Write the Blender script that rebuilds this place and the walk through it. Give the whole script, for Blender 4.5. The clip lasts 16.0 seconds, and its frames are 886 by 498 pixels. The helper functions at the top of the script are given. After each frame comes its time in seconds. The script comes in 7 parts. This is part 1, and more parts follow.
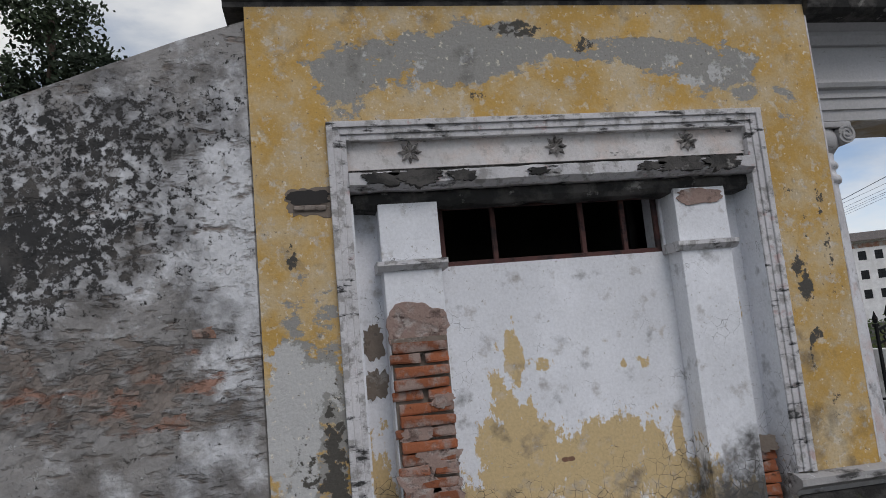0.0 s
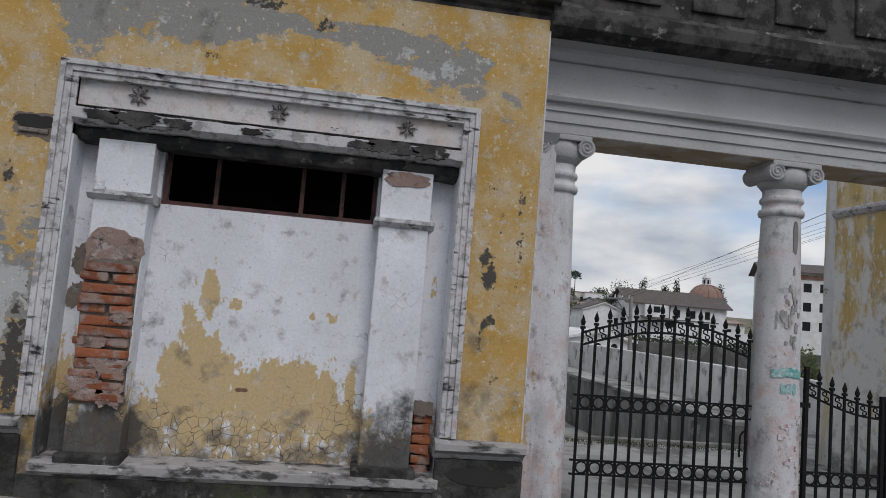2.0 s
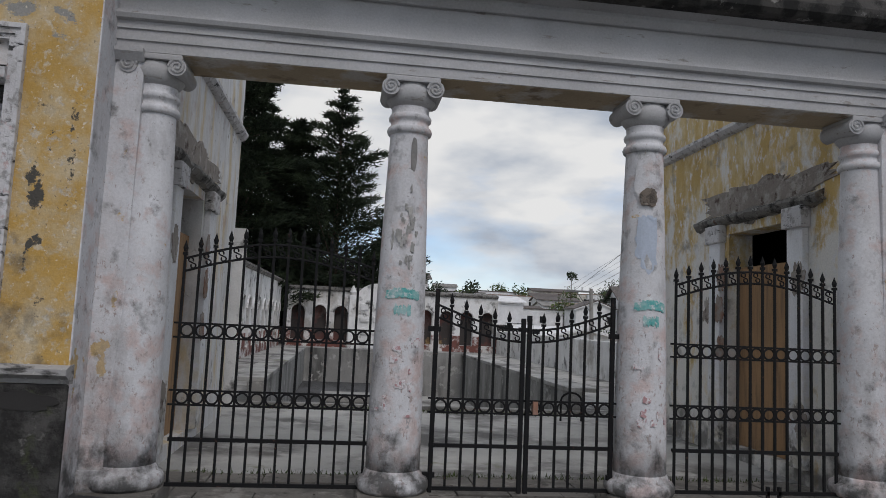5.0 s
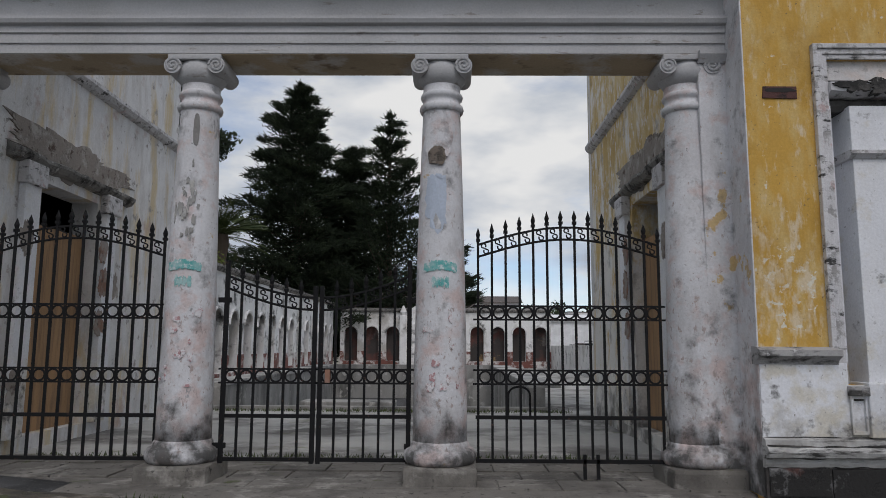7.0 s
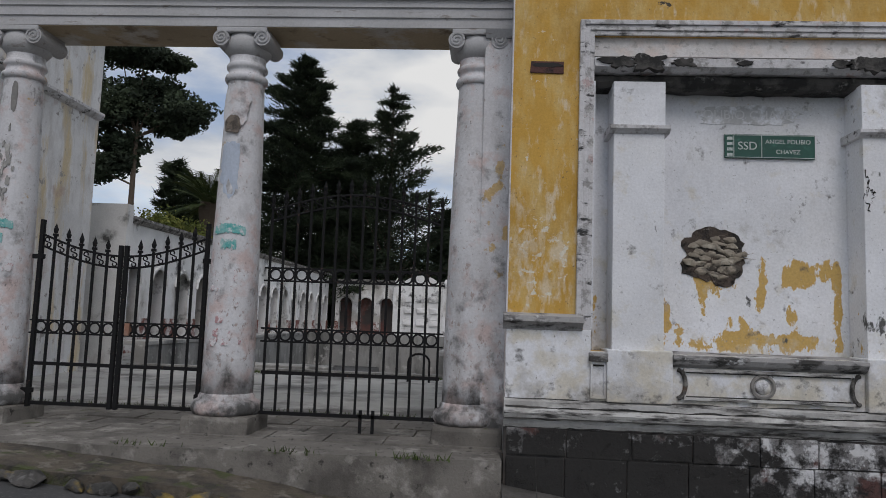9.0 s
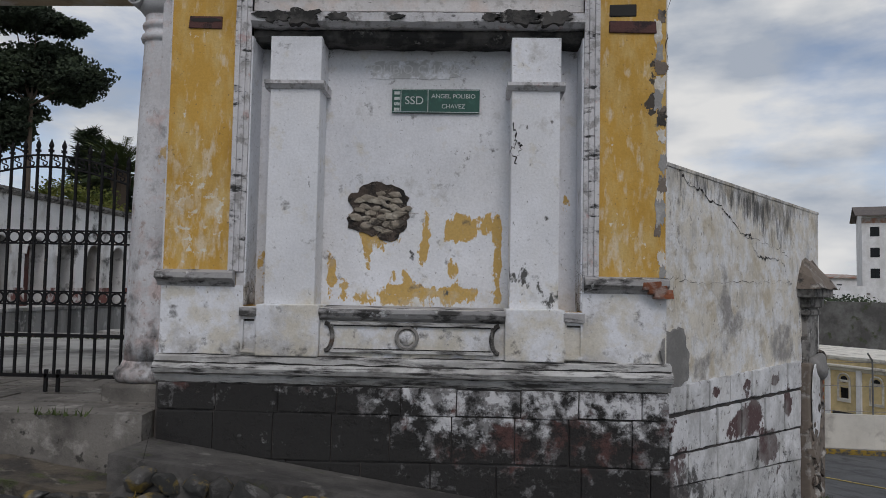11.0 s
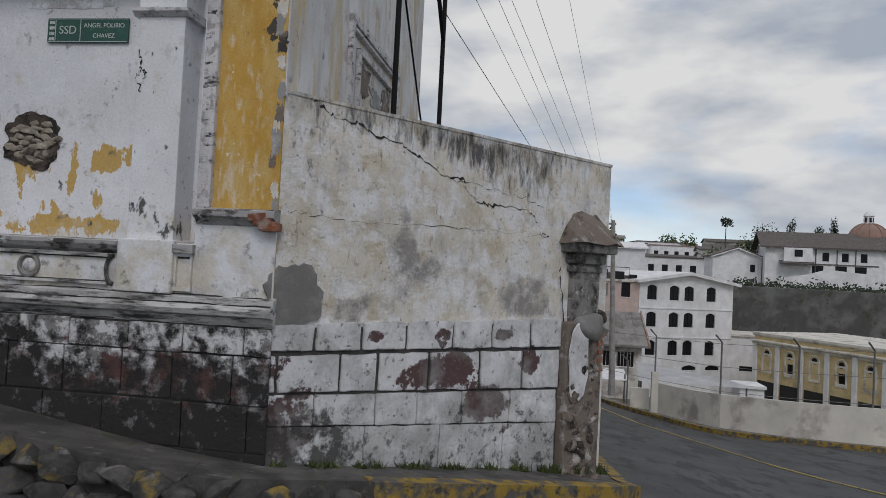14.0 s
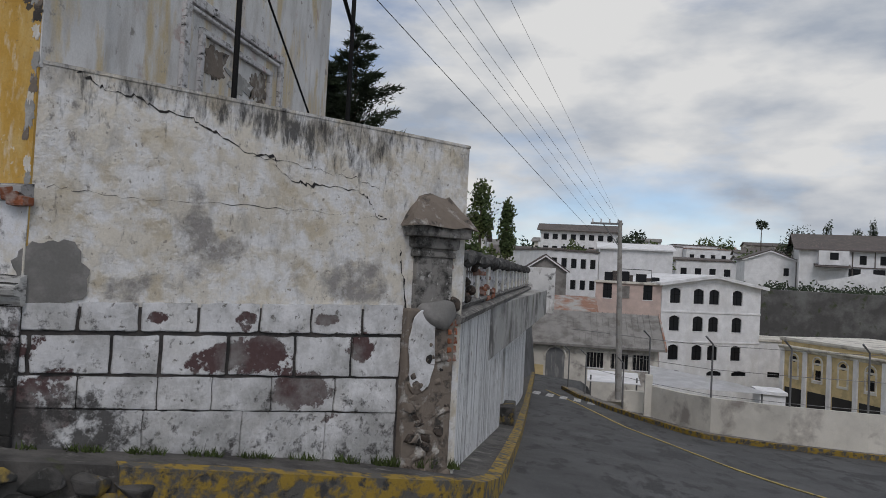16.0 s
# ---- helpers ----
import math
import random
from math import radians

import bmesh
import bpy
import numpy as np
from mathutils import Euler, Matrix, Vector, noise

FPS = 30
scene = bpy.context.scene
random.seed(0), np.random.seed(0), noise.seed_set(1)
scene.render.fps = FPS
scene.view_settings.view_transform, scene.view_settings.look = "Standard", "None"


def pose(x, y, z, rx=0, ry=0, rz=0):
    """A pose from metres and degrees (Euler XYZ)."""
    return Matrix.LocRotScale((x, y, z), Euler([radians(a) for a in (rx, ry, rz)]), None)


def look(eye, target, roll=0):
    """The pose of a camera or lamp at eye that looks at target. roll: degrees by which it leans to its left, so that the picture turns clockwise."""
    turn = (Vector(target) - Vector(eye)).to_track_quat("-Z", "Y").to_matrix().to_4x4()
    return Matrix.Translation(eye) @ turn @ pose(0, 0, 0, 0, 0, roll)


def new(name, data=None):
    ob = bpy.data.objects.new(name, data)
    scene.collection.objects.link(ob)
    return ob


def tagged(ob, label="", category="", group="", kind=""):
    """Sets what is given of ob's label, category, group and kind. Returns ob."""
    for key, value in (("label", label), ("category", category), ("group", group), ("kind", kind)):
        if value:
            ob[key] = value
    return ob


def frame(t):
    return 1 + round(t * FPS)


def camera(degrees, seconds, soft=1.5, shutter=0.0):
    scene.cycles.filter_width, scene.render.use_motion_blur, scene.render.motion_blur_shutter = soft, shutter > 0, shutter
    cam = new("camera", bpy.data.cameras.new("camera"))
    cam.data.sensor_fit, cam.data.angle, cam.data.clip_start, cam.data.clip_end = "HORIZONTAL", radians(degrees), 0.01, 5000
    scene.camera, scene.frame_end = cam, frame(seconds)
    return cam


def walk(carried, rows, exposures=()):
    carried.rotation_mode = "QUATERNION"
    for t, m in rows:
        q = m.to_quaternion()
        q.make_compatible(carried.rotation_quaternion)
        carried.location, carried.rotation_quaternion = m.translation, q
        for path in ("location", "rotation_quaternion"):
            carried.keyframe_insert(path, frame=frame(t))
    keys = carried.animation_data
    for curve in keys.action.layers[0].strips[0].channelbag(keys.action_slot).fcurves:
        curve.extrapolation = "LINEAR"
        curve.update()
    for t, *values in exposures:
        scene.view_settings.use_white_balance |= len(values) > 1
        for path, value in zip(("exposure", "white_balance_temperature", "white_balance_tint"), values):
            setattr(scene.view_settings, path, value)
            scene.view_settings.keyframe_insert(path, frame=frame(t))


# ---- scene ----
# ---- camera and walk ----
cam = camera(63.5, 16.0, soft=0.9)
PATH = [
    (0, (1.792, -4.02, 2.144), (2.154, -2.072, 2.418), -5.3),
    (0.5, (2.251, -4.328, 2.138), (2.524, -2.363, 2.396), -4.1),
    (1, (2.742, -4.532, 2.159), (3.065, -2.569, 2.372), -0.0),
    (1.5, (3.289, -4.724, 2.062), (3.501, -2.746, 2.271), 1.7),
    (2, (3.767, -4.832, 2.059), (4.06, -2.861, 2.233), 4.7),
    (2.5, (4.328, -4.915, 1.955), (4.699, -2.958, 2.133), 2.6),
    (3, (4.826, -4.975, 1.987), (5.189, -3.01, 2.074), 0.0),
    (3.5, (5.368, -4.972, 1.857), (5.804, -3.023, 1.968), -1.1),
    (4, (5.881, -5.025, 1.804), (6.105, -3.041, 1.922), -0.2),
    (4.5, (6.337, -5.028, 1.708), (6.57, -3.046, 1.844), 2.4),
    (5, (6.919, -5.03, 1.612), (7.174, -3.056, 1.812), 2.6),
    (5.2, (7.078, -5.031, 1.592), (7.345, -3.06, 1.8), 0.2),
    (7.3, (9.64, -5.063, 1.186), (9.515, -3.085, 1.455), 0.9),
    (7.5, (9.781, -5.114, 1.198), (9.599, -3.136, 1.435), 1.0),
    (8, (10.158, -5.174, 1.215), (10.026, -3.189, 1.427), 1.3),
    (8.5, (10.87, -5.197, 1.165), (10.756, -3.212, 1.387), 1.2),
    (9, (11.332, -5.247, 1.132), (11.208, -3.261, 1.331), 2.0),
    (9.5, (11.918, -5.266, 1.203), (12.016, -3.276, 1.375), 2.8),
    (9.7, (12.199, -5.274, 1.195), (12.284, -3.283, 1.363), 6.0),
    (11.8, (14.559, -4.966, 1.036), (14.414, -2.974, 1.132), -1.3),
    (12, (14.782, -4.901, 1.018), (14.619, -2.91, 1.113), 0.6),
    (12.5, (15.33, -4.786, 0.98), (15.078, -2.804, 1.075), 1.5),
    (13, (15.889, -4.714, 0.962), (15.585, -2.742, 1.092), 0.4),
    (13.5, (16.455, -4.729, 0.92), (16.105, -2.761, 0.97), 1.0),
    (14, (16.99, -4.688, 0.875), (16.695, -2.711, 0.927), 2.9),
    (14.5, (17.53, -4.681, 0.843), (17.243, -2.702, 0.898), 3.3),
    (15, (17.992, -4.549, 0.826), (17.708, -2.57, 0.869), 5.2),
    (15.5, (18.42, -4.35, 0.832), (18.118, -2.374, 0.892), 3.1),
    (16, (18.804, -4.09, 0.783), (18.398, -2.132, 0.842), 3.0),
]
EXPOSURES = [(0.0, -0.54), (5.0, -0.55), (9.5, -0.62), (12.0, -0.70), (16.0, -0.70)]
walk(cam, [(t, look(eye, target, roll)) for t, eye, target, roll in PATH], EXPOSURES)

# ---- world, sun ----
world = bpy.data.worlds.new("overcast_sky")
scene.world = world
world.use_nodes = True
wn, wl = world.node_tree.nodes, world.node_tree.links
bg = wn["Background"]
sky = wn.new("ShaderNodeTexSky")
sky.sky_type, sky.sun_disc = "NISHITA", False
sky.sun_elevation, sky.sun_rotation = radians(48), radians(168)
sky.altitude = 2600
skymul = wn.new("ShaderNodeVectorMath"); skymul.operation = "SCALE"; skymul.inputs["Scale"].default_value = 0.16
wl.new(sky.outputs[0], skymul.inputs[0])
tc = wn.new("ShaderNodeTexCoord")
mp = wn.new("ShaderNodeMapping"); mp.inputs["Scale"].default_value = (1.0, 1.0, 2.6)
wl.new(tc.outputs["Generated"], mp.inputs[0])
n1 = wn.new("ShaderNodeTexNoise"); n1.inputs["Scale"].default_value = 2.3; n1.inputs["Detail"].default_value = 7; n1.inputs["Roughness"].default_value = 0.55
n2 = wn.new("ShaderNodeTexNoise"); n2.inputs["Scale"].default_value = 5.0; n2.inputs["Detail"].default_value = 6
wl.new(mp.outputs[0], n1.inputs["Vector"]); wl.new(mp.outputs[0], n2.inputs["Vector"])
cover = wn.new("ShaderNodeValToRGB")
cover.color_ramp.elements[0].position, cover.color_ramp.elements[1].position = 0.33, 0.52
wl.new(n1.outputs["Fac"], cover.inputs[0])
shade = wn.new("ShaderNodeValToRGB")
shade.color_ramp.elements[0].position, shade.color_ramp.elements[1].position = 0.36, 0.6
shade.color_ramp.elements[0].color = (0.52, 0.58, 0.68, 1)
shade.color_ramp.elements[1].color = (1.0, 1.0, 1.0, 1)
wl.new(n2.outputs["Fac"], shade.inputs[0])
mixc = wn.new("ShaderNodeMix"); mixc.data_type = "RGBA"
wl.new(cover.outputs[0], mixc.inputs[0]); wl.new(skymul.outputs[0], mixc.inputs[6]); wl.new(shade.outputs[0], mixc.inputs[7])
wl.new(mixc.outputs[2], bg.inputs["Color"])
bg.inputs["Strength"].default_value = 1.14
sun = new("sun", bpy.data.lights.new("sun", "SUN"))
sun.data.energy, sun.data.angle, sun.data.color = 1.55, radians(25), (1.0, 0.94, 0.93)
sun.matrix_world = look((14, -26, 31.8), (8, 2, 0))


# ---- materials ----
def node_mat(name, rough=0.85, metal=0.0):
    m = bpy.data.materials.new(name)
    m.use_nodes = True
    b = m.node_tree.nodes["Principled BSDF"]
    b.inputs["Roughness"].default_value, b.inputs["Metallic"].default_value = rough, metal
    return m, m.node_tree, b


def noise_node(nt, vec, scale, detail=6, rough=0.6, dist=0.0):
    n = nt.nodes.new("ShaderNodeTexNoise")
    n.inputs["Scale"].default_value, n.inputs["Detail"].default_value = scale, detail
    n.inputs["Roughness"].default_value, n.inputs["Distortion"].default_value = rough, dist
    nt.links.new(vec, n.inputs["Vector"])
    return n.outputs["Fac"]


def math_node(nt, op, a, b=None, clamp=False):
    n = nt.nodes.new("ShaderNodeMath")
    n.operation, n.use_clamp = op, clamp
    for i, v in enumerate((a, b)):
        if v is None:
            continue
        if isinstance(v, (int, float)):
            n.inputs[i].default_value = v
        else:
            nt.links.new(v, n.inputs[i])
    return n.outputs[0]


def mix_node(nt, fac, a, b):
    n = nt.nodes.new("ShaderNodeMix")
    n.data_type = "RGBA"
    for i, v in ((0, fac), (6, a), (7, b)):
        if isinstance(v, (int, float)):
            n.inputs[i].default_value = v
        elif isinstance(v, tuple):
            n.inputs[i].default_value = (*v, 1)
        else:
            nt.links.new(v, n.inputs[i])
    return n.outputs[2]


def layered(name, base, layers=(), rough=0.9, metal=0.0, bump=0.25, grain=55.0, vary=0.18, big=1.4, island=0.0, local=False):
    """Worn surface: a base colour that varies at two scales, and layers of stain, peel and dirt over it.
    A layer: colour, scale, threshold, softness, and optional z=(low, high, weight) where it gathers, spots=[(x, z, half width, half height, weight)],
    cells=size of a crackle net, st=stretch, rel=relief."""
    m, nt, b = node_mat(name, rough, metal)
    geo = nt.nodes.new("ShaderNodeNewGeometry")
    pos = nt.nodes.new("ShaderNodeTexCoord").outputs["Object"] if local else geo.outputs["Position"]
    v1, v2 = noise_node(nt, pos, big, 5), noise_node(nt, pos, grain, 4)
    dark = tuple(c * (1 - vary * 1.6) for c in base)
    lite = tuple(min(1, c * (1 + vary * 0.5)) for c in base)
    f = math_node(nt, "ADD", math_node(nt, "MULTIPLY", v1, 1.6), math_node(nt, "MULTIPLY", v2, 0.9))
    f = math_node(nt, "SUBTRACT", f, 0.75, True)
    col = mix_node(nt, f, dark, lite)
    if island:
        info = nt.nodes.new("ShaderNodeObjectInfo")
        r = math_node(nt, "MULTIPLY", info.outputs["Random"], island)
        col = mix_node(nt, r, col, tuple(c * 0.35 for c in base))
    height = math_node(nt, "MULTIPLY", v2, 0.5)
    for i, ly in enumerate(layers):
        mp = nt.nodes.new("ShaderNodeMapping")
        mp.inputs["Location"].default_value = (7.3 * i + 1.7, 3.1 * i, 5.9 * i)
        mp.inputs["Scale"].default_value = ly.get("st", (1, 1, 1))
        nt.links.new(pos, mp.inputs["Vector"])
        n = noise_node(nt, mp.outputs[0], ly["s"], ly.get("d", 9), ly.get("r", 0.62), ly.get("dist", 0.0))
        if "cells" in ly:
            vo = nt.nodes.new("ShaderNodeTexVoronoi")
            vo.feature = "DISTANCE_TO_EDGE"
            vo.inputs["Scale"].default_value = ly["cells"]
            wob = nt.nodes.new("ShaderNodeVectorMath")
            wob.operation = "ADD"
            sc = nt.nodes.new("ShaderNodeVectorMath")
            sc.operation = "SCALE"
            sc.inputs["Scale"].default_value = 0.06
            nn = nt.nodes.new("ShaderNodeTexNoise")
            nn.inputs["Scale"].default_value = 9
            nt.links.new(pos, nn.inputs["Vector"])
            nt.links.new(nn.outputs["Color"], sc.inputs[0])
            nt.links.new(pos, wob.inputs[0])
            nt.links.new(sc.outputs[0], wob.inputs[1])
            nt.links.new(wob.outputs[0], vo.inputs["Vector"])
            n = math_node(nt, "SUBTRACT", n, math_node(nt, "MULTIPLY", vo.outputs["Distance"], ly.get("fall", 5.0)))
        for sx, sz, rx, rz, wt in ly.get("spots", ()):
            sb = nt.nodes.new("ShaderNodeMapping")
            sb.inputs["Location"].default_value = (-sx / rx, 0, -sz / rz)
            sb.inputs["Scale"].default_value = (1 / rx, 0, 1 / rz)
            nt.links.new(pos, sb.inputs["Vector"])
            ln = nt.nodes.new("ShaderNodeVectorMath")
            ln.operation = "LENGTH"
            nt.links.new(sb.outputs[0], ln.inputs[0])
            fall = nt.nodes.new("ShaderNodeMapRange")
            fall.inputs[1].default_value, fall.inputs[2].default_value = 0.55, 1.35
            fall.inputs[3].default_value, fall.inputs[4].default_value = wt, 0.0
            nt.links.new(ln.outputs["Value"], fall.inputs[0])
            n = math_node(nt, "ADD", n, fall.outputs[0])
        if "z" in ly:
            lo, hi, wgt = ly["z"]
            sep = nt.nodes.new("ShaderNodeSeparateXYZ")
            nt.links.new(pos, sep.inputs[0])
            mr = nt.nodes.new("ShaderNodeMapRange")
            mr.inputs[1].default_value, mr.inputs[2].default_value = lo, hi
            mr.inputs[3].default_value, mr.inputs[4].default_value = wgt, 0.0
            nt.links.new(sep.outputs["Z"], mr.inputs[0])
            n = math_node(nt, "ADD", n, mr.outputs[0])
        w = ly.get("w", 0.02)
        mr = nt.nodes.new("ShaderNodeMapRange")
        mr.inputs[1].default_value, mr.inputs[2].default_value = ly["t"] - w, ly["t"] + w
        nt.links.new(n, mr.inputs[0])
        fac = math_node(nt, "MULTIPLY", mr.outputs[0], ly.get("a", 1.0))
        lc = ly["c"]
        lcol = mix_node(nt, v2, tuple(c * 0.75 for c in lc), tuple(min(1, c * 1.2) for c in lc))
        col = mix_node(nt, fac, col, lcol)
        height = math_node(nt, "ADD", height, math_node(nt, "MULTIPLY", fac, ly.get("rel", -0.5)))
    nt.links.new(col, b.inputs["Base Color"])
    if bump:
        bn = nt.nodes.new("ShaderNodeBump")
        bn.inputs["Strength"].default_value, bn.inputs["Distance"].default_value = bump, 0.02
        nt.links.new(height, bn.inputs["Height"])
        nt.links.new(bn.outputs[0], b.inputs["Normal"])
    return m


GREY, DARK, WHITE, BLACK = (0.30, 0.29, 0.27), (0.06, 0.055, 0.05), (0.74, 0.75, 0.76), (0.02, 0.02, 0.02)
YEL, OCHRE, PINK = (0.60, 0.36, 0.075), (0.55, 0.36, 0.12), (0.50, 0.33, 0.30)
M_YELLOW_L = layered("ochre_limewash_worn", (0.55, 0.345, 0.095), [
    dict(c=(0.58, 0.50, 0.36), s=3.0, t=0.53, w=0.10, a=0.75), dict(c=(0.47, 0.40, 0.28), s=5.5, t=0.60, w=0.05, a=0.6), dict(c=(0.50, 0.485, 0.45), s=9, t=0.61, w=0.05, a=0.75, d=10, r=0.7), dict(c=(0.62, 0.57, 0.47), s=14, t=0.62, w=0.04, a=0.7),
    dict(c=(0.29, 0.285, 0.265), s=7.5, t=0.72, w=0.02, r=0.68, st=(0.8, 1, 1.2), spots=[(2.35, 3.84, 0.55, 0.2, 0.27), (2.92, 3.92, 0.42, 0.22, 0.30), (2.02, 3.68, 0.16, 0.22, 0.24), (3.7, 3.9, 0.5, 0.1, 0.24), (4.25, 3.83, 0.5, 0.15, 0.26), (4.5, 3.66, 0.28, 0.2, 0.22), (1.78, 2.3, 0.2, 0.4, 0.2), (1.75, 1.65, 0.3, 0.5, 0.27), (4.9, 3.5, 0.1, 0.2, 0.2)]),
    dict(c=(0.50, 0.50, 0.49), s=7, t=0.72, w=0.02, spots=[(1.72, 2.0, 0.3, 0.3, 0.2), (4.3, 3.75, 0.5, 0.12, 0.17), (2.6, 3.8, 0.5, 0.2, 0.12), (1.62, 1.6, 0.16, 0.55, 0.28)]),
    dict(c=(0.74, 0.69, 0.58), s=32, t=0.645, w=0.03, d=7, a=0.8), dict(c=(0.16, 0.13, 0.09), s=36, t=0.675, w=0.03, d=7), dict(c=(0.075, 0.07, 0.06), s=17, t=0.735, w=0.02, d=10, r=0.72, spots=[(1.78, 1.4, 0.2, 0.4, 0.2), (1.86, 1.75, 0.06, 0.5, 0.16), (4.82, 2.7, 0.09, 0.12, 0.16), (4.78, 2.9, 0.1, 0.08, 0.14), (4.9, 1.6, 0.08, 0.1, 0.14), (3.12, 4.05, 0.17, 0.06, 0.3), (3.56, 3.93, 0.08, 0.07, 0.24), (2.83, 3.62, 0.07, 0.04, 0.22), (1.68, 2.72, 0.04, 0.1, 0.25), (4.80, 2.42, 0.06, 0.16, 0.25), (4.84, 2.28, 0.05, 0.1, 0.24), (4.85, 2.02, 0.06, 0.05, 0.28), (4.80, 1.9, 0.03, 0.12, 0.26), (4.62, 2.5, 0.04, 0.3, 0.16), (5.02, 2.6, 0.04, 0.5, 0.17), (4.45, 3.72, 0.25, 0.16, 0.12)]),
    dict(c=(0.06, 0.055, 0.05), s=3.5, t=0.70, w=0.10, z=(0.9, 2.0, 0.2), a=0.9)], bump=0.35)
M_YELLOW = layered("ochre_paint", (0.58, 0.345, 0.07), [
    dict(c=(0.62, 0.46, 0.20), s=5, t=0.55, w=0.10, st=(1.3, 1, 0.5), a=0.8), dict(c=(0.68, 0.58, 0.42), s=9, t=0.62, w=0.06, st=(1.4, 1, 0.5), a=0.85, spots=[(11.7, 1.6, 0.3, 0.6, 0.10), (14.8, 1.4, 0.3, 0.4, 0.06)]), dict(c=(0.20, 0.15, 0.08), s=38, t=0.68, w=0.03, d=6),
    dict(c=(0.70, 0.66, 0.56), s=13, t=0.70, w=0.02, spots=[(11.72, 1.65, 0.25, 0.4, 0.13), (14.85, 1.5, 0.2, 0.3, 0.07), (11.6, 2.9, 0.2, 0.6, 0.05)]), dict(c=(0.43, 0.25, 0.045), s=2, t=0.6, w=0.08, a=0.7),
    dict(c=(0.30, 0.29, 0.27), s=6, t=0.76, w=0.02, z=(4.3, 3.5, 0.14)),
    dict(c=(0.07, 0.06, 0.05), s=10, t=0.745, w=0.012, spots=[(15.05, 2.7, 0.06, 0.2, 0.2), (15.02, 2.45, 0.09, 0.1, 0.24), (13.2, 3.62, 0.25, 0.05, 0.2), (12.6, 3.55, 0.1, 0.03, 0.2)])], bump=0.25)
M_OLDWALL = layered("old_grey_render", (0.31, 0.30, 0.29), [
    dict(c=(0.64, 0.65, 0.67), s=3.4, t=0.62, w=0.07, a=0.95, d=10, spots=[(0.5, 3.1, 1.5, 0.65, 0.22), (1.36, 2.5, 0.18, 1.2, 0.17), (-1.0, 2.6, 0.8, 0.4, 0.1), (1.25, 1.6, 0.2, 0.4, 0.12)]),
    dict(c=(0.40, 0.385, 0.37), s=9, t=0.60, w=0.05, a=0.7), dict(c=(0.66, 0.66, 0.67), s=16, t=0.66, w=0.025, rel=0.4, a=0.8, spots=[(0.8, 2.72, 1.4, 0.16, 0.06)]),
    dict(c=(0.24, 0.205, 0.18), s=8, t=0.62, w=0.05, st=(0.7, 1, 1.9), spots=[(0.3, 2.08, 1.3, 0.3, 0.13)], rel=-0.9),
    dict(c=(0.33, 0.19, 0.14), s=7, t=0.76, w=0.04, st=(0.6, 1, 1.4), spots=[(0.7, 2.1, 0.8, 0.3, 0.18)], rel=-0.6),
    dict(c=(0.035, 0.035, 0.035), s=21, t=0.63, w=0.025, d=10, r=0.74, spots=[(0.3, 3.08, 0.9, 0.5, 0.13), (-1.0, 2.75, 1.5, 0.5, 0.13), (0.9, 3.55, 0.7, 0.2, 0.08)]),
    dict(c=(0.14, 0.13, 0.12), s=4.5, t=0.68, w=0.08, spots=[(0.0, 2.9, 0.9, 0.5, 0.12)], a=0.4, d=10),
    dict(c=(0.15, 0.135, 0.12), s=3.2, t=0.60, w=0.10, z=(1.2, 1.9, 0.12), a=0.8, d=10), dict(c=(0.05, 0.047, 0.045), s=2.6, t=0.62, w=0.12, z=(0.6, 1.5, 0.18), a=0.9)], bump=0.8, grain=30)
M_WHITE = layered("white_limewash", (0.80, 0.815, 0.85), [
    dict(c=(0.70, 0.71, 0.73), s=1.5, t=0.58, w=0.14, a=0.5),
    dict(c=(0.58, 0.44, 0.235), s=11.0, t=0.73, w=0.02, r=0.68, st=(1.25, 1, 0.75), spots=[(2.95, 2.15, 0.06, 0.22, 0.26), (2.88, 1.95, 0.1, 0.25, 0.22), (3.08, 2.0, 0.16, 0.06, 0.22), (2.8, 1.6, 0.12, 0.3, 0.22), (3.0, 1.5, 0.12, 0.3, 0.24), (3.4, 1.42, 0.22, 0.14, 0.22), (3.6, 1.52, 0.14, 0.1, 0.22), (3.72, 1.95, 0.14, 0.05, 0.21), (3.8, 1.4, 0.06, 0.22, 0.24), (3.95, 1.5, 0.03, 0.3, 0.2), (4.48, 2.2, 0.03, 0.2, 0.2), (2.1, 1.5, 0.08, 0.3, 0.24), (3.2, 1.12, 1.3, 0.42, 0.30), (3.05, 1.62, 0.3, 0.16, 0.12), (3.6, 1.6, 0.35, 0.14, 0.12)]),
    dict(c=(0.42, 0.36, 0.28), s=7, t=0.69, w=0.05, z=(1.0, 1.6, 0.17), a=0.7), dict(c=(0.22, 0.18, 0.14), s=6, t=0.66, w=0.08, z=(0.9, 1.35, 0.14), a=0.8),
    dict(c=(0.05, 0.045, 0.04), s=4, t=0.58, w=0.05, cells=15.0, fall=9.0, z=(1.15, 1.6, 0.24), a=0.9, rel=-1.5),
    dict(c=(0.45, 0.44, 0.42), s=38, t=0.67, w=0.03, d=7), dict(c=(0.62, 0.62, 0.62), s=9, t=0.64, w=0.06, a=0.3), dict(c=(0.20, 0.11, 0.07), s=8, t=0.78, w=0.02, spots=[(3.22, 1.42, 0.06, 0.02, 0.3)]),
    dict(c=(0.07, 0.068, 0.065), s=5, t=0.70, w=0.10, z=(0.92, 1.3, 0.2), a=0.93, spots=[(4.25, 1.15, 0.26, 0.34, 0.28), (2.36, 1.15, 0.25, 0.3, 0.28), (2.1, 1.15, 0.1, 0.3, 0.2)])], bump=0.16)
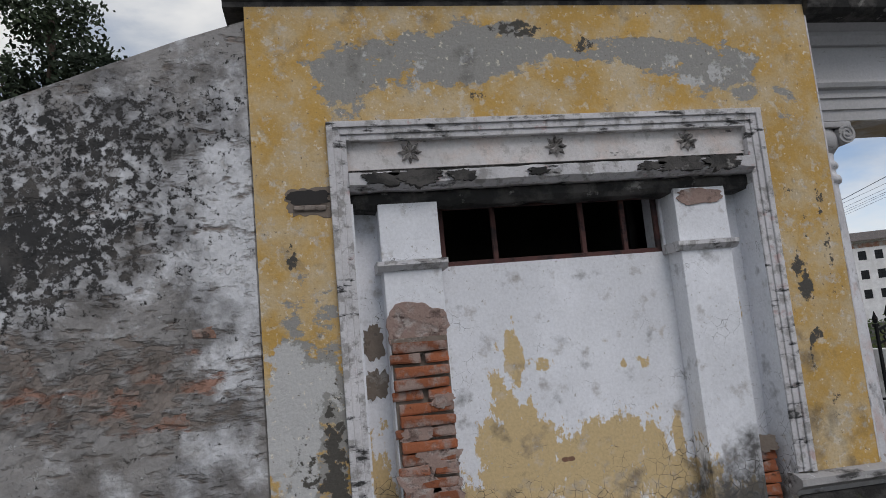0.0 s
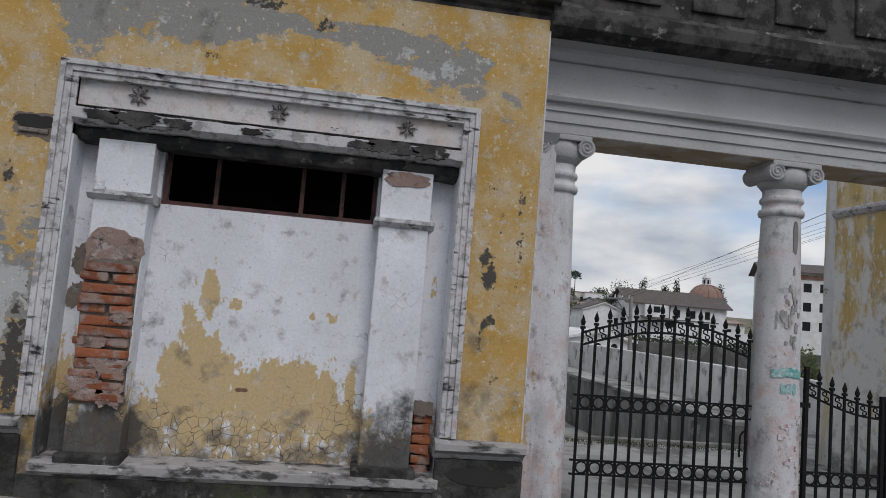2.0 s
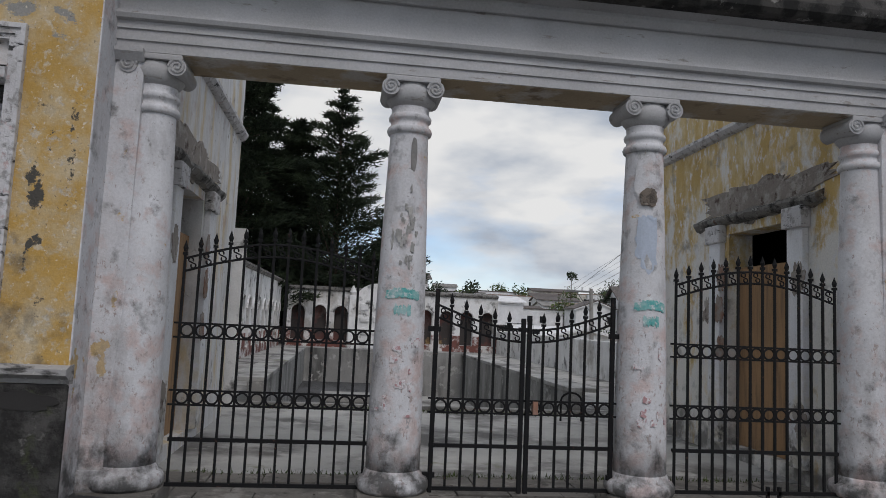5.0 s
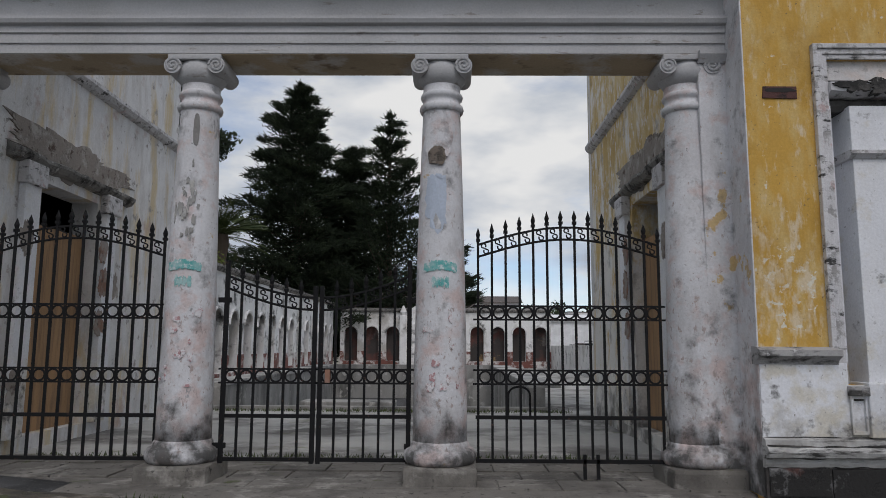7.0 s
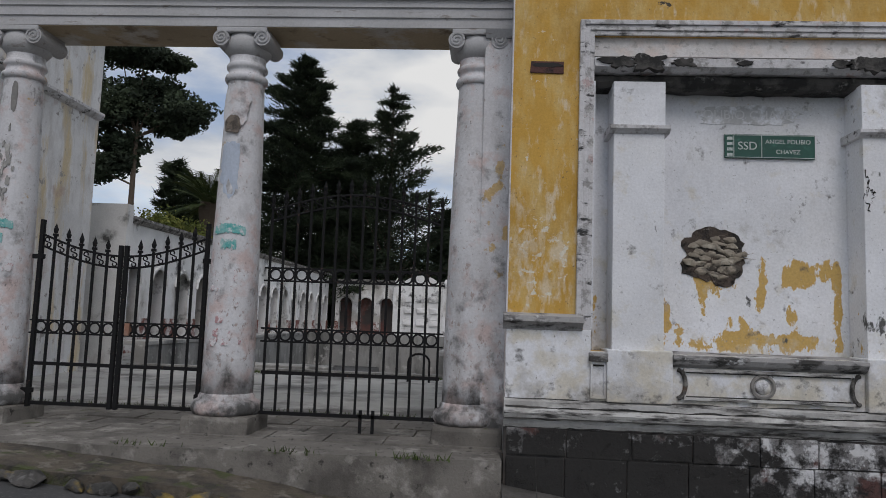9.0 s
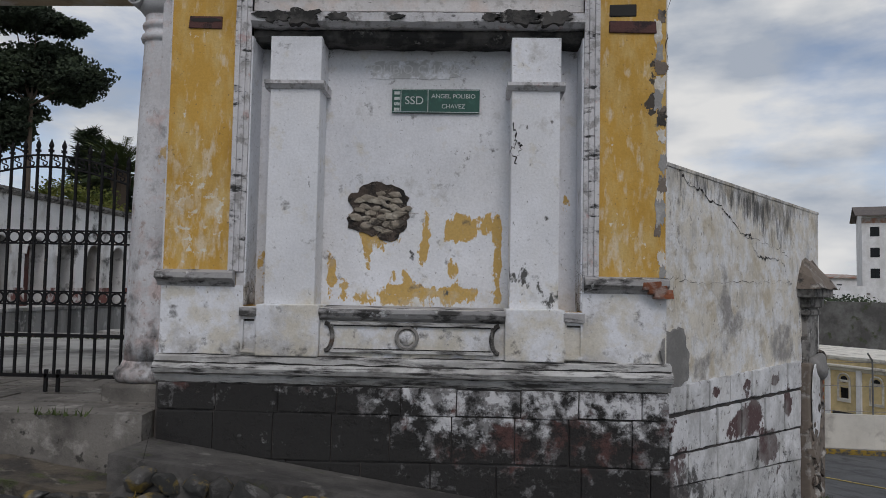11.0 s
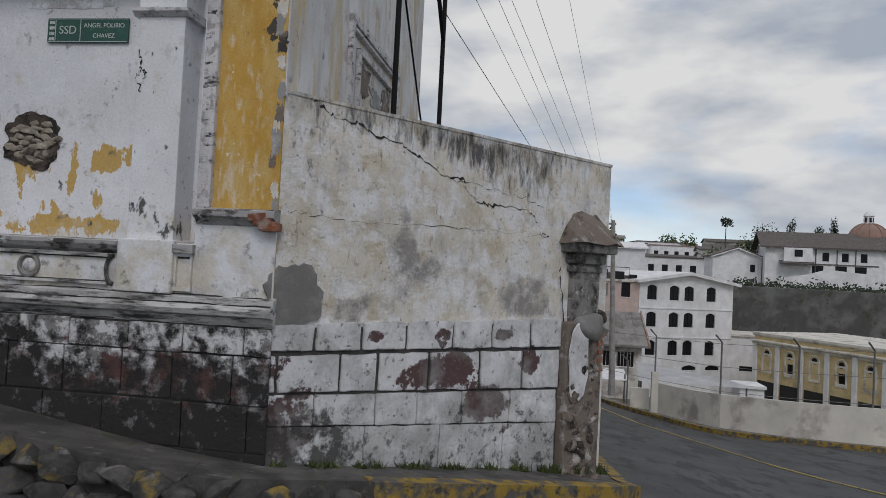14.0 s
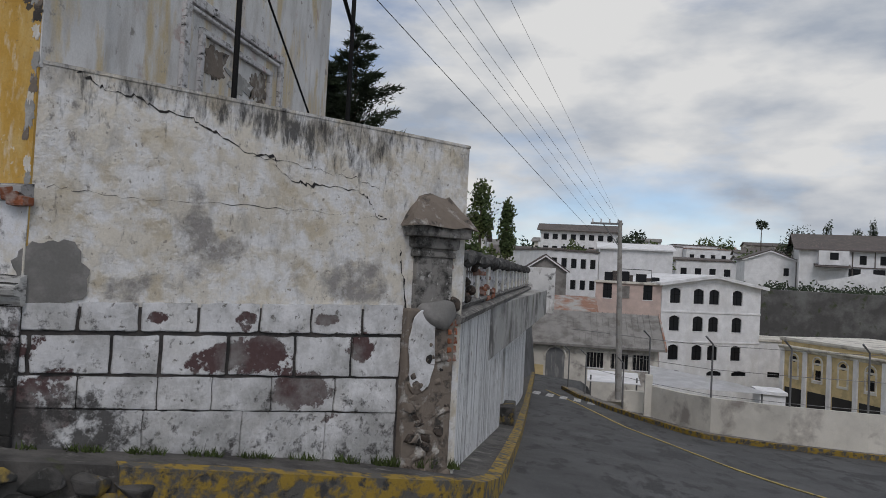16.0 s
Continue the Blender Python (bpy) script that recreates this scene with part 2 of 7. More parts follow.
M_WHITE_R = layered("white_limewash_damp", (0.80, 0.81, 0.84), [
    dict(c=(0.69, 0.68, 0.66), s=1.3, t=0.58, w=0.12, a=0.5),
    dict(c=(0.56, 0.37, 0.12), s=12, t=0.735, w=0.02, r=0.68, st=(1.3, 1, 0.7), spots=[(12.68, 1.27, 0.045, 0.16, 0.28), (12.76, 1.14, 0.10, 0.045, 0.27), (12.95, 1.36, 0.04, 0.16, 0.26), (13.05, 1.52, 0.22, 0.14, 0.24), (13.40, 1.56, 0.045, 0.2, 0.27), (13.36, 1.36, 0.05, 0.14, 0.25), (13.62, 1.56, 0.10, 0.14, 0.30), (13.80, 1.58, 0.18, 0.11, 0.30), (13.94, 1.33, 0.04, 0.34, 0.28), (13.61, 1.25, 0.06, 0.12, 0.27), (13.18, 1.17, 0.16, 0.09, 0.26), (13.3, 1.03, 0.75, 0.08, 0.26), (13.5, 1.09, 0.3, 0.05, 0.2), (12.14, 1.2, 0.05, 0.3, 0.22), (14.45, 1.75, 0.04, 0.1, 0.2)]),
    dict(c=(0.36, 0.34, 0.31), s=4, t=0.69, w=0.08, a=0.75, z=(0.6, 1.08, 0.22), d=10), dict(c=(0.60, 0.55, 0.44), s=5, t=0.66, w=0.08, a=0.7, z=(0.9, 1.3, 0.15)), dict(c=(0.34, 0.33, 0.32), s=42, t=0.68, w=0.04, d=6, a=0.6), dict(c=(0.30, 0.29, 0.28), s=30, t=0.68, w=0.02),
    dict(c=(0.10, 0.10, 0.095), s=12, t=0.70, w=0.03, st=(1, 1, 0.6), spots=[(14.05, 1.15, 0.1, 0.16, 0.12), (14.28, 1.1, 0.12, 0.16, 0.14)]),
    dict(c=(0.10, 0.095, 0.09), s=9, t=0.68, w=0.06, z=(0.5, 1.0, 0.11), a=0.9, d=10)], bump=0.22)
M_TRIM = layered("weathered_white_trim", (0.64, 0.63, 0.64), [
    dict(c=(0.50, 0.33, 0.31), s=7, t=0.64, w=0.03, a=0.7),
    dict(c=(0.30, 0.29, 0.28), s=12, t=0.56, w=0.05, a=0.85), dict(c=(0.045, 0.045, 0.045), s=9, t=0.62, w=0.04, st=(0.7, 1, 2.2))], bump=0.45)
M_COL = layered("whitewashed_column", (0.71, 0.71, 0.73), [
    dict(c=(0.56, 0.55, 0.56), s=2.2, t=0.54, w=0.10, a=0.7), dict(c=(0.57, 0.43, 0.40), s=5, t=0.60, w=0.07, z=(1.0, 2.2, 0.06), a=0.75),
    dict(c=(0.40, 0.34, 0.32), s=24, t=0.645, w=0.03, z=(0.5, 2.6, 0.06), st=(1, 1, 0.6), d=8, r=0.7), dict(c=(0.55, 0.40, 0.2), s=6, t=0.70, w=0.02, spots=[(11.4, 1.9, 0.12, 0.5, 0.17), (11.42, 2.5, 0.05, 0.3, 0.14), (5.2, 1.2, 0.08, 0.2, 0.17), (5.28, 2.1, 0.04, 0.7, 0.1)]),
    dict(c=(0.33, 0.33, 0.33), s=9, t=0.68, w=0.02, st=(1, 1, 0.6), d=10), dict(c=(0.20, 0.19, 0.185), s=34, t=0.68, w=0.03, d=7), dict(c=(0.30, 0.285, 0.28), s=5, t=0.66, w=0.12, z=(0.35, 1.5, 0.2), a=0.7, st=(1, 1, 0.4), d=10), dict(c=(0.055, 0.055, 0.052), s=6, t=0.66, w=0.10, z=(0.3, 0.85, 0.22), a=0.9, d=10)], bump=0.3)
M_ENTAB = layered("grey_white_stucco", (0.50, 0.50, 0.51), [
    dict(c=(0.42, 0.41, 0.40), s=1.2, t=0.55, w=0.12, a=0.6), dict(c=(0.30, 0.28, 0.26), s=9, t=0.66, w=0.03, st=(0.5, 1, 2))], bump=0.15)
M_SOFFIT = layered("tan_stained_soffit", (0.50, 0.40, 0.27), [dict(c=(0.58, 0.55, 0.50), s=3, t=0.55, w=0.06), dict(c=(0.25, 0.19, 0.13), s=5, t=0.62, w=0.05)], bump=0.2)
# Mould black; also put in as shade colour under and between mouldings.
M_MOULD_SHADE = layered("mould_and_shade_black", (0.085, 0.08, 0.075), [
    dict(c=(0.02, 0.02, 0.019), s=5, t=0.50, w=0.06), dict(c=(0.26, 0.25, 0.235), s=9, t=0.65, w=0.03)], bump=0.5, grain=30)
M_WETSTONE = layered("mossy_plinth_render", (0.25, 0.24, 0.225), [
    dict(c=(0.035, 0.033, 0.03), s=7, t=0.53, w=0.08, d=10, r=0.68), dict(c=(0.46, 0.45, 0.43), s=11, t=0.63, w=0.03), dict(c=(0.13, 0.085, 0.06), s=5, t=0.66, w=0.04)], bump=0.7, grain=26)
M_BLOCK = layered("whitewashed_block", (0.76, 0.76, 0.77), [
    dict(c=(0.55, 0.54, 0.52), s=3, t=0.58, w=0.08, a=0.6), dict(c=(0.10, 0.06, 0.058), s=15, t=0.685, w=0.02, d=9, r=0.7), dict(c=(0.095, 0.055, 0.055), s=7.5, t=0.70, w=0.025, d=10, r=0.70, spots=[(15.71, 0.33, 0.05, 0.06, 0.29), (16.15, 0.30, 0.06, 0.08, 0.29), (16.62, 0.31, 0.08, 0.06, 0.29), (15.96, -0.01, 0.11, 0.12, 0.29), (16.23, 0.04, 0.19, 0.17, 0.38), (16.85, 0.07, 0.09, 0.14, 0.33), (16.48, -0.28, 0.19, 0.16, 0.42), (15.22, -0.29, 0.18, 0.26, 0.28), (15.33, -0.05, 0.09, 0.05, 0.18), (15.16, 0.12, 0.07, 0.12, 0.20), (16.61, -0.53, 0.12, 0.04, 0.20)]),
    dict(c=(0.20, 0.19, 0.18), s=16, t=0.64, w=0.03), dict(c=(0.30, 0.30, 0.29), s=3, t=0.58, w=0.12, z=(-0.9, 0.0, 0.16), a=0.8), dict(c=(0.045, 0.042, 0.04), s=9, t=0.66, w=0.06, z=(-1.0, -0.1, 0.12), a=0.9, d=10, r=0.7, spots=[(15.3, -0.45, 0.35, 0.3, 0.16), (15.25, 0.1, 0.15, 0.3, 0.06)])], bump=0.55, grain=35)
M_BLOCK_D = layered("mould_stained_block", (0.25, 0.245, 0.245), [
    dict(c=(0.62, 0.62, 0.63), s=11, t=0.62, w=0.035, d=10, r=0.7, spots=[(14.1, 0.28, 1.2, 0.17, 0.15), (13.6, 0.03, 0.55, 0.14, 0.08), (14.9, 0.1, 0.3, 0.3, 0.06)]), dict(c=(0.10, 0.05, 0.045), s=4.5, t=0.60, w=0.04, spots=[(14.6, -0.1, 1.0, 0.3, 0.08)]),
    dict(c=(0.022, 0.021, 0.020), s=7.5, t=0.575, w=0.06, d=10, r=0.68, z=(-0.4, 0.45, 0.22), spots=[(12.2, 0.1, 1.0, 0.5, 0.16)])], bump=0.65, grain=35)
M_DAMP = layered("black_damp_plinth", (0.075, 0.072, 0.068), [dict(c=(0.018, 0.017, 0.016), s=5, t=0.50, w=0.08, d=10, r=0.68), dict(c=(0.20, 0.195, 0.18), s=8, t=0.64, w=0.04, d=10), dict(c=(0.06, 0.07, 0.03), s=3, t=0.62, w=0.05)], bump=0.8, grain=26)
M_MORTAR = layered("dark_mortar", (0.085, 0.075, 0.07), [dict(c=(0.03, 0.03, 0.03), s=5, t=0.5, w=0.1)], bump=0.5)
M_DIAG = layered("cream_patchy_render", (0.70, 0.655, 0.57), [
    dict(c=(0.74, 0.74, 0.74), s=4, t=0.52, w=0.07, d=10), dict(c=(0.50, 0.43, 0.31), s=4, t=0.60, w=0.06, a=0.75),
    dict(c=(0.30, 0.285, 0.27), s=5.5, t=0.72, w=0.10, d=10, r=0.68, spots=[(1.10, 1.0, 0.15, 0.3, 0.27), (1.36, 0.84, 0.22, 0.14, 0.26), (2.58, 0.62, 0.36, 0.24, 0.29), (0.62, 0.5, 0.2, 0.12, 0.22), (0.95, 0.6, 0.4, 0.08, 0.14)]),
    dict(c=(0.34, 0.31, 0.27), s=22, t=0.66, w=0.03), dict(c=(0.28, 0.26, 0.24), s=12, t=0.68, w=0.04, st=(1, 1, 0.7), spots=[(0.3, 1.5, 0.3, 0.5, 0.05)]),
    dict(c=(0.30, 0.29, 0.275), s=4, t=0.63, w=0.1, z=(2.05, 1.75, 0.15), st=(1.4, 1, 0.6), a=0.7), dict(c=(0.80, 0.80, 0.80), s=3, t=0.60, w=0.05, d=10, r=0.68, a=0.8, spots=[(1.3, 0.75, 0.8, 0.2, 0.06)]), dict(c=(0.045, 0.045, 0.045), s=11, t=0.69, w=0.09, z=(2.0, 1.55, 0.08), st=(1.6, 1, 0.42), a=0.9, d=10, r=0.72, spots=[(1.0, 1.95, 0.8, 0.10, 0.06), (2.3, 1.82, 0.8, 0.22, 0.10), (1.7, 1.88, 0.6, 0.12, 0.09), (2.6, 1.6, 0.4, 0.2, 0.05)])], bump=0.5, grain=38, local=True)
M_CEMENT = layered("bare_cement", (0.20, 0.195, 0.185), [dict(c=(0.27, 0.26, 0.25), s=4, t=0.55, w=0.1)], bump=0.3)
M_GREYPATCH = layered("exposed_grey_plaster", (0.34, 0.335, 0.32), [dict(c=(0.46, 0.45, 0.43), s=7, t=0.58, w=0.06)], bump=0.3)
M_DOOR = layered("grey_door_boards", (0.16, 0.165, 0.17), [dict(c=(0.3, 0.3, 0.29), s=2, t=0.56, w=0.08, st=(3, 3, 0.5))], rough=0.7)
M_DSTONE = layered("dark_kerb_stone", (0.085, 0.08, 0.075), [dict(c=(0.03, 0.03, 0.028), s=5, t=0.5, w=0.08), dict(c=(0.24, 0.17, 0.04), s=4, t=0.60, w=0.05), dict(c=(0.16, 0.155, 0.15), s=9, t=0.62, w=0.05)], bump=0.6, grain=25)
M_LEDGE = layered("dirty_grey_ledge", (0.40, 0.39, 0.385), [dict(c=(0.06, 0.058, 0.055), s=8, t=0.55, w=0.06, st=(0.7, 1, 1.6)), dict(c=(0.6, 0.6, 0.6), s=13, t=0.64, w=0.03)], bump=0.6, grain=30)
M_BRICK = layered("red_clay_brick", (0.38, 0.125, 0.055), [
    dict(c=(0.33, 0.27, 0.24), s=9, t=0.53, w=0.06, a=0.8, d=10), dict(c=(0.09, 0.06, 0.05), s=12, t=0.64, w=0.04)], bump=0.6, grain=50, island=0.8)
M_MUD = layered("dark_mud_core", (0.085, 0.065, 0.052), [dict(c=(0.02, 0.018, 0.016), s=9, t=0.52, w=0.06), dict(c=(0.22, 0.19, 0.16), s=16, t=0.62, w=0.04)], bump=0.9, grain=28)
M_RUBBLE = layered("rubble_and_mud", (0.20, 0.165, 0.135), [
    dict(c=(0.40, 0.38, 0.35), s=6, t=0.60, w=0.05), dict(c=(0.05, 0.045, 0.04), s=5, t=0.60, w=0.05)], bump=0.8, grain=20)
M_HOLESTONE = layered("dusty_tan_stone", (0.30, 0.26, 0.205), [dict(c=(0.42, 0.38, 0.31), s=9, t=0.55, w=0.06), dict(c=(0.07, 0.06, 0.05), s=7, t=0.58, w=0.05)], bump=0.7, grain=40)
M_DULLSTONE = layered("dusty_stone", (0.26, 0.22, 0.19), [dict(c=(0.14, 0.11, 0.09), s=12, t=0.55, w=0.06)], bump=0.7, grain=40)
M_SCAR = layered("bare_earthen_render", (0.30, 0.265, 0.235), [dict(c=(0.40, 0.37, 0.34), s=6, t=0.56, w=0.06), dict(c=(0.12, 0.085, 0.07), s=9, t=0.60, w=0.05)], bump=0.8, grain=30)
M_IRON = layered("black_painted_iron", (0.010, 0.010, 0.011), [dict(c=(0.07, 0.04, 0.03), s=30, t=0.66, w=0.03)], rough=0.75, bump=0.1)
M_IRON.node_tree.nodes["Principled BSDF"].inputs["Specular IOR Level"].default_value = 0.2
M_DRED = layered("dark_red_rust", (0.10, 0.045, 0.04), [dict(c=(0.03, 0.02, 0.02), s=9, t=0.55, w=0.06)], bump=0.4)
M_FRIEZE = layered("faded_white_frieze", (0.66, 0.64, 0.63), [dict(c=(0.60, 0.47, 0.40), s=4, t=0.56, w=0.08, a=0.6), dict(c=(0.40, 0.38, 0.36), s=14, t=0.60, w=0.05, a=0.7), dict(c=(0.09, 0.085, 0.08), s=11, t=0.68, w=0.03, st=(0.6, 1, 2))], bump=0.35)
M_STAR = layered("grimy_stucco_star", (0.44, 0.42, 0.40), [dict(c=(0.07, 0.065, 0.06), s=30, t=0.54, w=0.08)], bump=0.4)
M_BASEM = layered("grime_banded_moulding", (0.55, 0.545, 0.53), [dict(c=(0.30, 0.29, 0.275), s=4, t=0.52, w=0.08, a=0.8), dict(c=(0.05, 0.048, 0.045), s=6, t=0.56, w=0.06, st=(0.5, 1, 3.0), d=10, r=0.68)], bump=0.5, grain=32)
# Near-black colour standing in for shade in rooms, openings, holes and cracks.
M_VOID_SHADE = layered("void_shade_black", (0.03, 0.028, 0.027), bump=0.0)
M_TEAL = layered("teal_spray_paint", (0.10, 0.42, 0.40), [dict(c=(0.45, 0.58, 0.58), s=14, t=0.50, w=0.10, a=0.7), dict(c=(0.64, 0.65, 0.66), s=26, t=0.56, w=0.05)], rough=0.6, bump=0.05)
M_REDGRAF = layered("faded_red_spray", (0.50, 0.30, 0.31), [dict(c=(0.68, 0.66, 0.67), s=28, t=0.48, w=0.05)], bump=0.05)
M_PAVE = layered("worn_paving", (0.21, 0.195, 0.175), [
    dict(c=(0.085, 0.078, 0.07), s=2.6, t=0.57, w=0.1), dict(c=(0.30, 0.285, 0.26), s=5, t=0.60, w=0.06), dict(c=(0.05, 0.047, 0.042), s=14, t=0.63, w=0.04, d=10), dict(c=(0.08, 0.09, 0.04), s=4, t=0.68, w=0.04)], bump=0.4, island=0.35)
M_PAVE_D = layered("damp_dark_paving", (0.115, 0.108, 0.10), [dict(c=(0.045, 0.042, 0.04), s=2.6, t=0.52, w=0.1, d=10), dict(c=(0.20, 0.19, 0.175), s=5, t=0.63, w=0.05), dict(c=(0.07, 0.08, 0.035), s=4, t=0.66, w=0.05)], bump=0.6, grain=30)
M_MOSSKERB = layered("mud_and_moss", (0.12, 0.10, 0.075), [dict(c=(0.045, 0.04, 0.035), s=3.5, t=0.52, w=0.08, d=10), dict(c=(0.20, 0.18, 0.15), s=6, t=0.60, w=0.05), dict(c=(0.07, 0.085, 0.03), s=5, t=0.60, w=0.05)], bump=0.9, grain=24)
M_COURT = layered("court_concrete", (0.42, 0.415, 0.40), [
    dict(c=(0.12, 0.115, 0.11), s=0.9, t=0.54, w=0.08, d=10), dict(c=(0.45, 0.44, 0.42), s=2.5, t=0.6, w=0.06), dict(c=(0.14, 0.15, 0.07), s=1.5, t=0.66, w=0.05)], bump=0.3)
M_ASPHALT = layered("old_asphalt", (0.056, 0.056, 0.058), [
    dict(c=(0.10, 0.10, 0.102), s=0.5, t=0.54, w=0.10, a=0.7), dict(c=(0.028, 0.028, 0.029), s=1.3, t=0.56, w=0.03, st=(1.5, 0.5, 1)),
    dict(c=(0.14, 0.14, 0.135), s=35, t=0.62, w=0.05)], rough=0.8, bump=0.35, grain=90)
M_DIRT = layered("dirt_and_grass_hill", (0.10, 0.11, 0.06), [dict(c=(0.20, 0.17, 0.12), s=0.08, t=0.5, w=0.1)], bump=0.3)
M_KERBY = layered("yellow_kerb_paint", (0.33, 0.22, 0.035), [
    dict(c=(0.10, 0.095, 0.085), s=6, t=0.515, w=0.05, d=10), dict(c=(0.05, 0.05, 0.05), s=9, t=0.60, w=0.05)], bump=0.5, grain=30)
M_ROADYEL = layered("road_line_yellow", (0.48, 0.36, 0.10), [dict(c=(0.12, 0.12, 0.11), s=12, t=0.56, w=0.06)], bump=0.1)
M_ROADWHITE = layered("road_paint_white", (0.55, 0.55, 0.54), [dict(c=(0.12, 0.12, 0.12), s=9, t=0.55, w=0.06)], bump=0.1)
M_TOWNWHITE = layered("town_white_paint", (0.80, 0.80, 0.81), [dict(c=(0.62, 0.61, 0.60), s=0.8, t=0.58, w=0.08, st=(1, 1, 0.4), a=0.7)], bump=0.05)
M_TOWNPINK = layered("town_pink_paint", (0.60, 0.47, 0.42), [dict(c=(0.45, 0.36, 0.33), s=0.8, t=0.58, w=0.08, a=0.7)], bump=0.05)
M_TOWNCREAM = layered("town_cream_paint", (0.70, 0.67, 0.60), [dict(c=(0.34, 0.31, 0.28), s=0.9, t=0.58, w=0.06)], bump=0.1)
M_TOWNYEL = layered("town_yellow_paint", (0.68, 0.54, 0.29), [dict(c=(0.45, 0.36, 0.2), s=1.2, t=0.58, w=0.08)], bump=0.05)
M_TILE = layered("old_roof_tile", (0.115, 0.10, 0.095), [dict(c=(0.09, 0.08, 0.075), s=1.5, t=0.53, w=0.08), dict(c=(0.25, 0.2, 0.17), s=6, t=0.6, w=0.05)], bump=0.5, grain=12)
M_ASBESTOS = layered("grey_sheet_roof", (0.27, 0.26, 0.245), [dict(c=(0.15, 0.14, 0.13), s=1.2, t=0.54, w=0.08)], bump=0.3, grain=14)
M_RUST = layered("rusty_sheet_roof", (0.30, 0.16, 0.11), [dict(c=(0.36, 0.35, 0.33), s=1.0, t=0.53, w=0.08)], bump=0.3)
M_TERRA = layered("terracotta_dome", (0.30, 0.195, 0.155), bump=0.1)
M_GLASS = layered("dark_window_glass", (0.012, 0.013, 0.016), rough=0.3, bump=0.0)
M_GLASS.node_tree.nodes["Principled BSDF"].inputs["Specular IOR Level"].default_value = 0.25
M_WOOD = layered("weathered_tan_board", (0.40, 0.24, 0.12), [dict(c=(0.22, 0.14, 0.08), s=5, t=0.55, w=0.1, st=(3, 3, 0.3))], bump=0.2)
M_POLE = layered("concrete_pole", (0.34, 0.33, 0.31), [dict(c=(0.22, 0.2, 0.18), s=3, t=0.56, w=0.08)], bump=0.2)
M_BARK = layered("tree_bark", (0.10, 0.075, 0.055), bump=0.5, grain=18)
M_NEEDLE = layered("dark_conifer_needles", (0.022, 0.036, 0.018), [dict(c=(0.045, 0.065, 0.03), s=0.9, t=0.55, w=0.1)], bump=0.0, vary=0.4)
M_LEAF = layered("green_leaves", (0.055, 0.085, 0.025), [dict(c=(0.09, 0.11, 0.03), s=1.5, t=0.55, w=0.1)], bump=0.0, vary=0.35)
M_LIME = layered("light_green_leaves", (0.13, 0.16, 0.03), [dict(c=(0.22, 0.22, 0.05), s=2, t=0.55, w=0.1)], bump=0.0, vary=0.35)
M_GRASS = layered("weeds", (0.07, 0.10, 0.025), bump=0.0, vary=0.4)
M_SIGN = layered("green_enamel_sign", (0.012, 0.085, 0.06), [dict(c=(0.03, 0.12, 0.09), s=14, t=0.6, w=0.05)], rough=0.45, bump=0.03)
M_LETTER = layered("white_sign_paint", (0.62, 0.66, 0.64), [dict(c=(0.2, 0.3, 0.27), s=60, t=0.62, w=0.05)], bump=0.0)
M_FADED = layered("faded_letter_paint", (0.74, 0.74, 0.74), bump=0.0)


# ---- building helpers ----
def bm_object(name, bm, mat):
    me = bpy.data.meshes.new(name)
    bmesh.ops.recalc_face_normals(bm, faces=bm.faces[:])
    bm.to_mesh(me)
    bm.free()
    me.materials.append(mat)
    return new(name, me)


def part(name, bm, mat, parent=None, label=""):
    ob = bm_object(name, bm, mat)
    if parent is not None:
        ob.parent = parent
    if label:
        tagged(ob, label)
    return ob


def piece(name, me, parent, m):
    """One more object on a shared mesh."""
    ob = new(name, me)
    ob.parent = parent
    ob.matrix_basis = m
    return ob


def empty(name, label, category, group="", m=None):
    ob = new(name)
    if m is not None:
        ob.matrix_basis = m
    return tagged(ob, label, category, group)


def structure(ob, label="", category="wall"):
    return tagged(ob, label, category, kind="structure")


def add_box(bm, x0, x1, y0, y1, z0, z1, bevel=0.0):
    m = Matrix.LocRotScale(((x0 + x1) / 2, (y0 + y1) / 2, (z0 + z1) / 2), None, (x1 - x0, y1 - y0, z1 - z0))
    r = bmesh.ops.create_cube(bm, size=1, matrix=m)
    if bevel:
        es = list({e for v in r["verts"] for e in v.link_edges})
        bmesh.ops.bevel(bm, geom=es, offset=bevel, segments=2, affect="EDGES", profile=0.6)
    return bm


def box(x0, x1, y0, y1, z0, z1, bevel=0.0):
    return add_box(bmesh.new(), x0, x1, y0, y1, z0, z1, bevel)


def add_tube(bm, a, b, r, seg=8, r2=None):
    a, b = Vector(a), Vector(b)
    m = Matrix.Translation((a + b) / 2) @ (b - a).to_track_quat("Z", "Y").to_matrix().to_4x4()
    bmesh.ops.create_cone(bm, cap_ends=True, segments=seg, radius1=r, radius2=r if r2 is None else r2, depth=(b - a).length, matrix=m)
    return bm


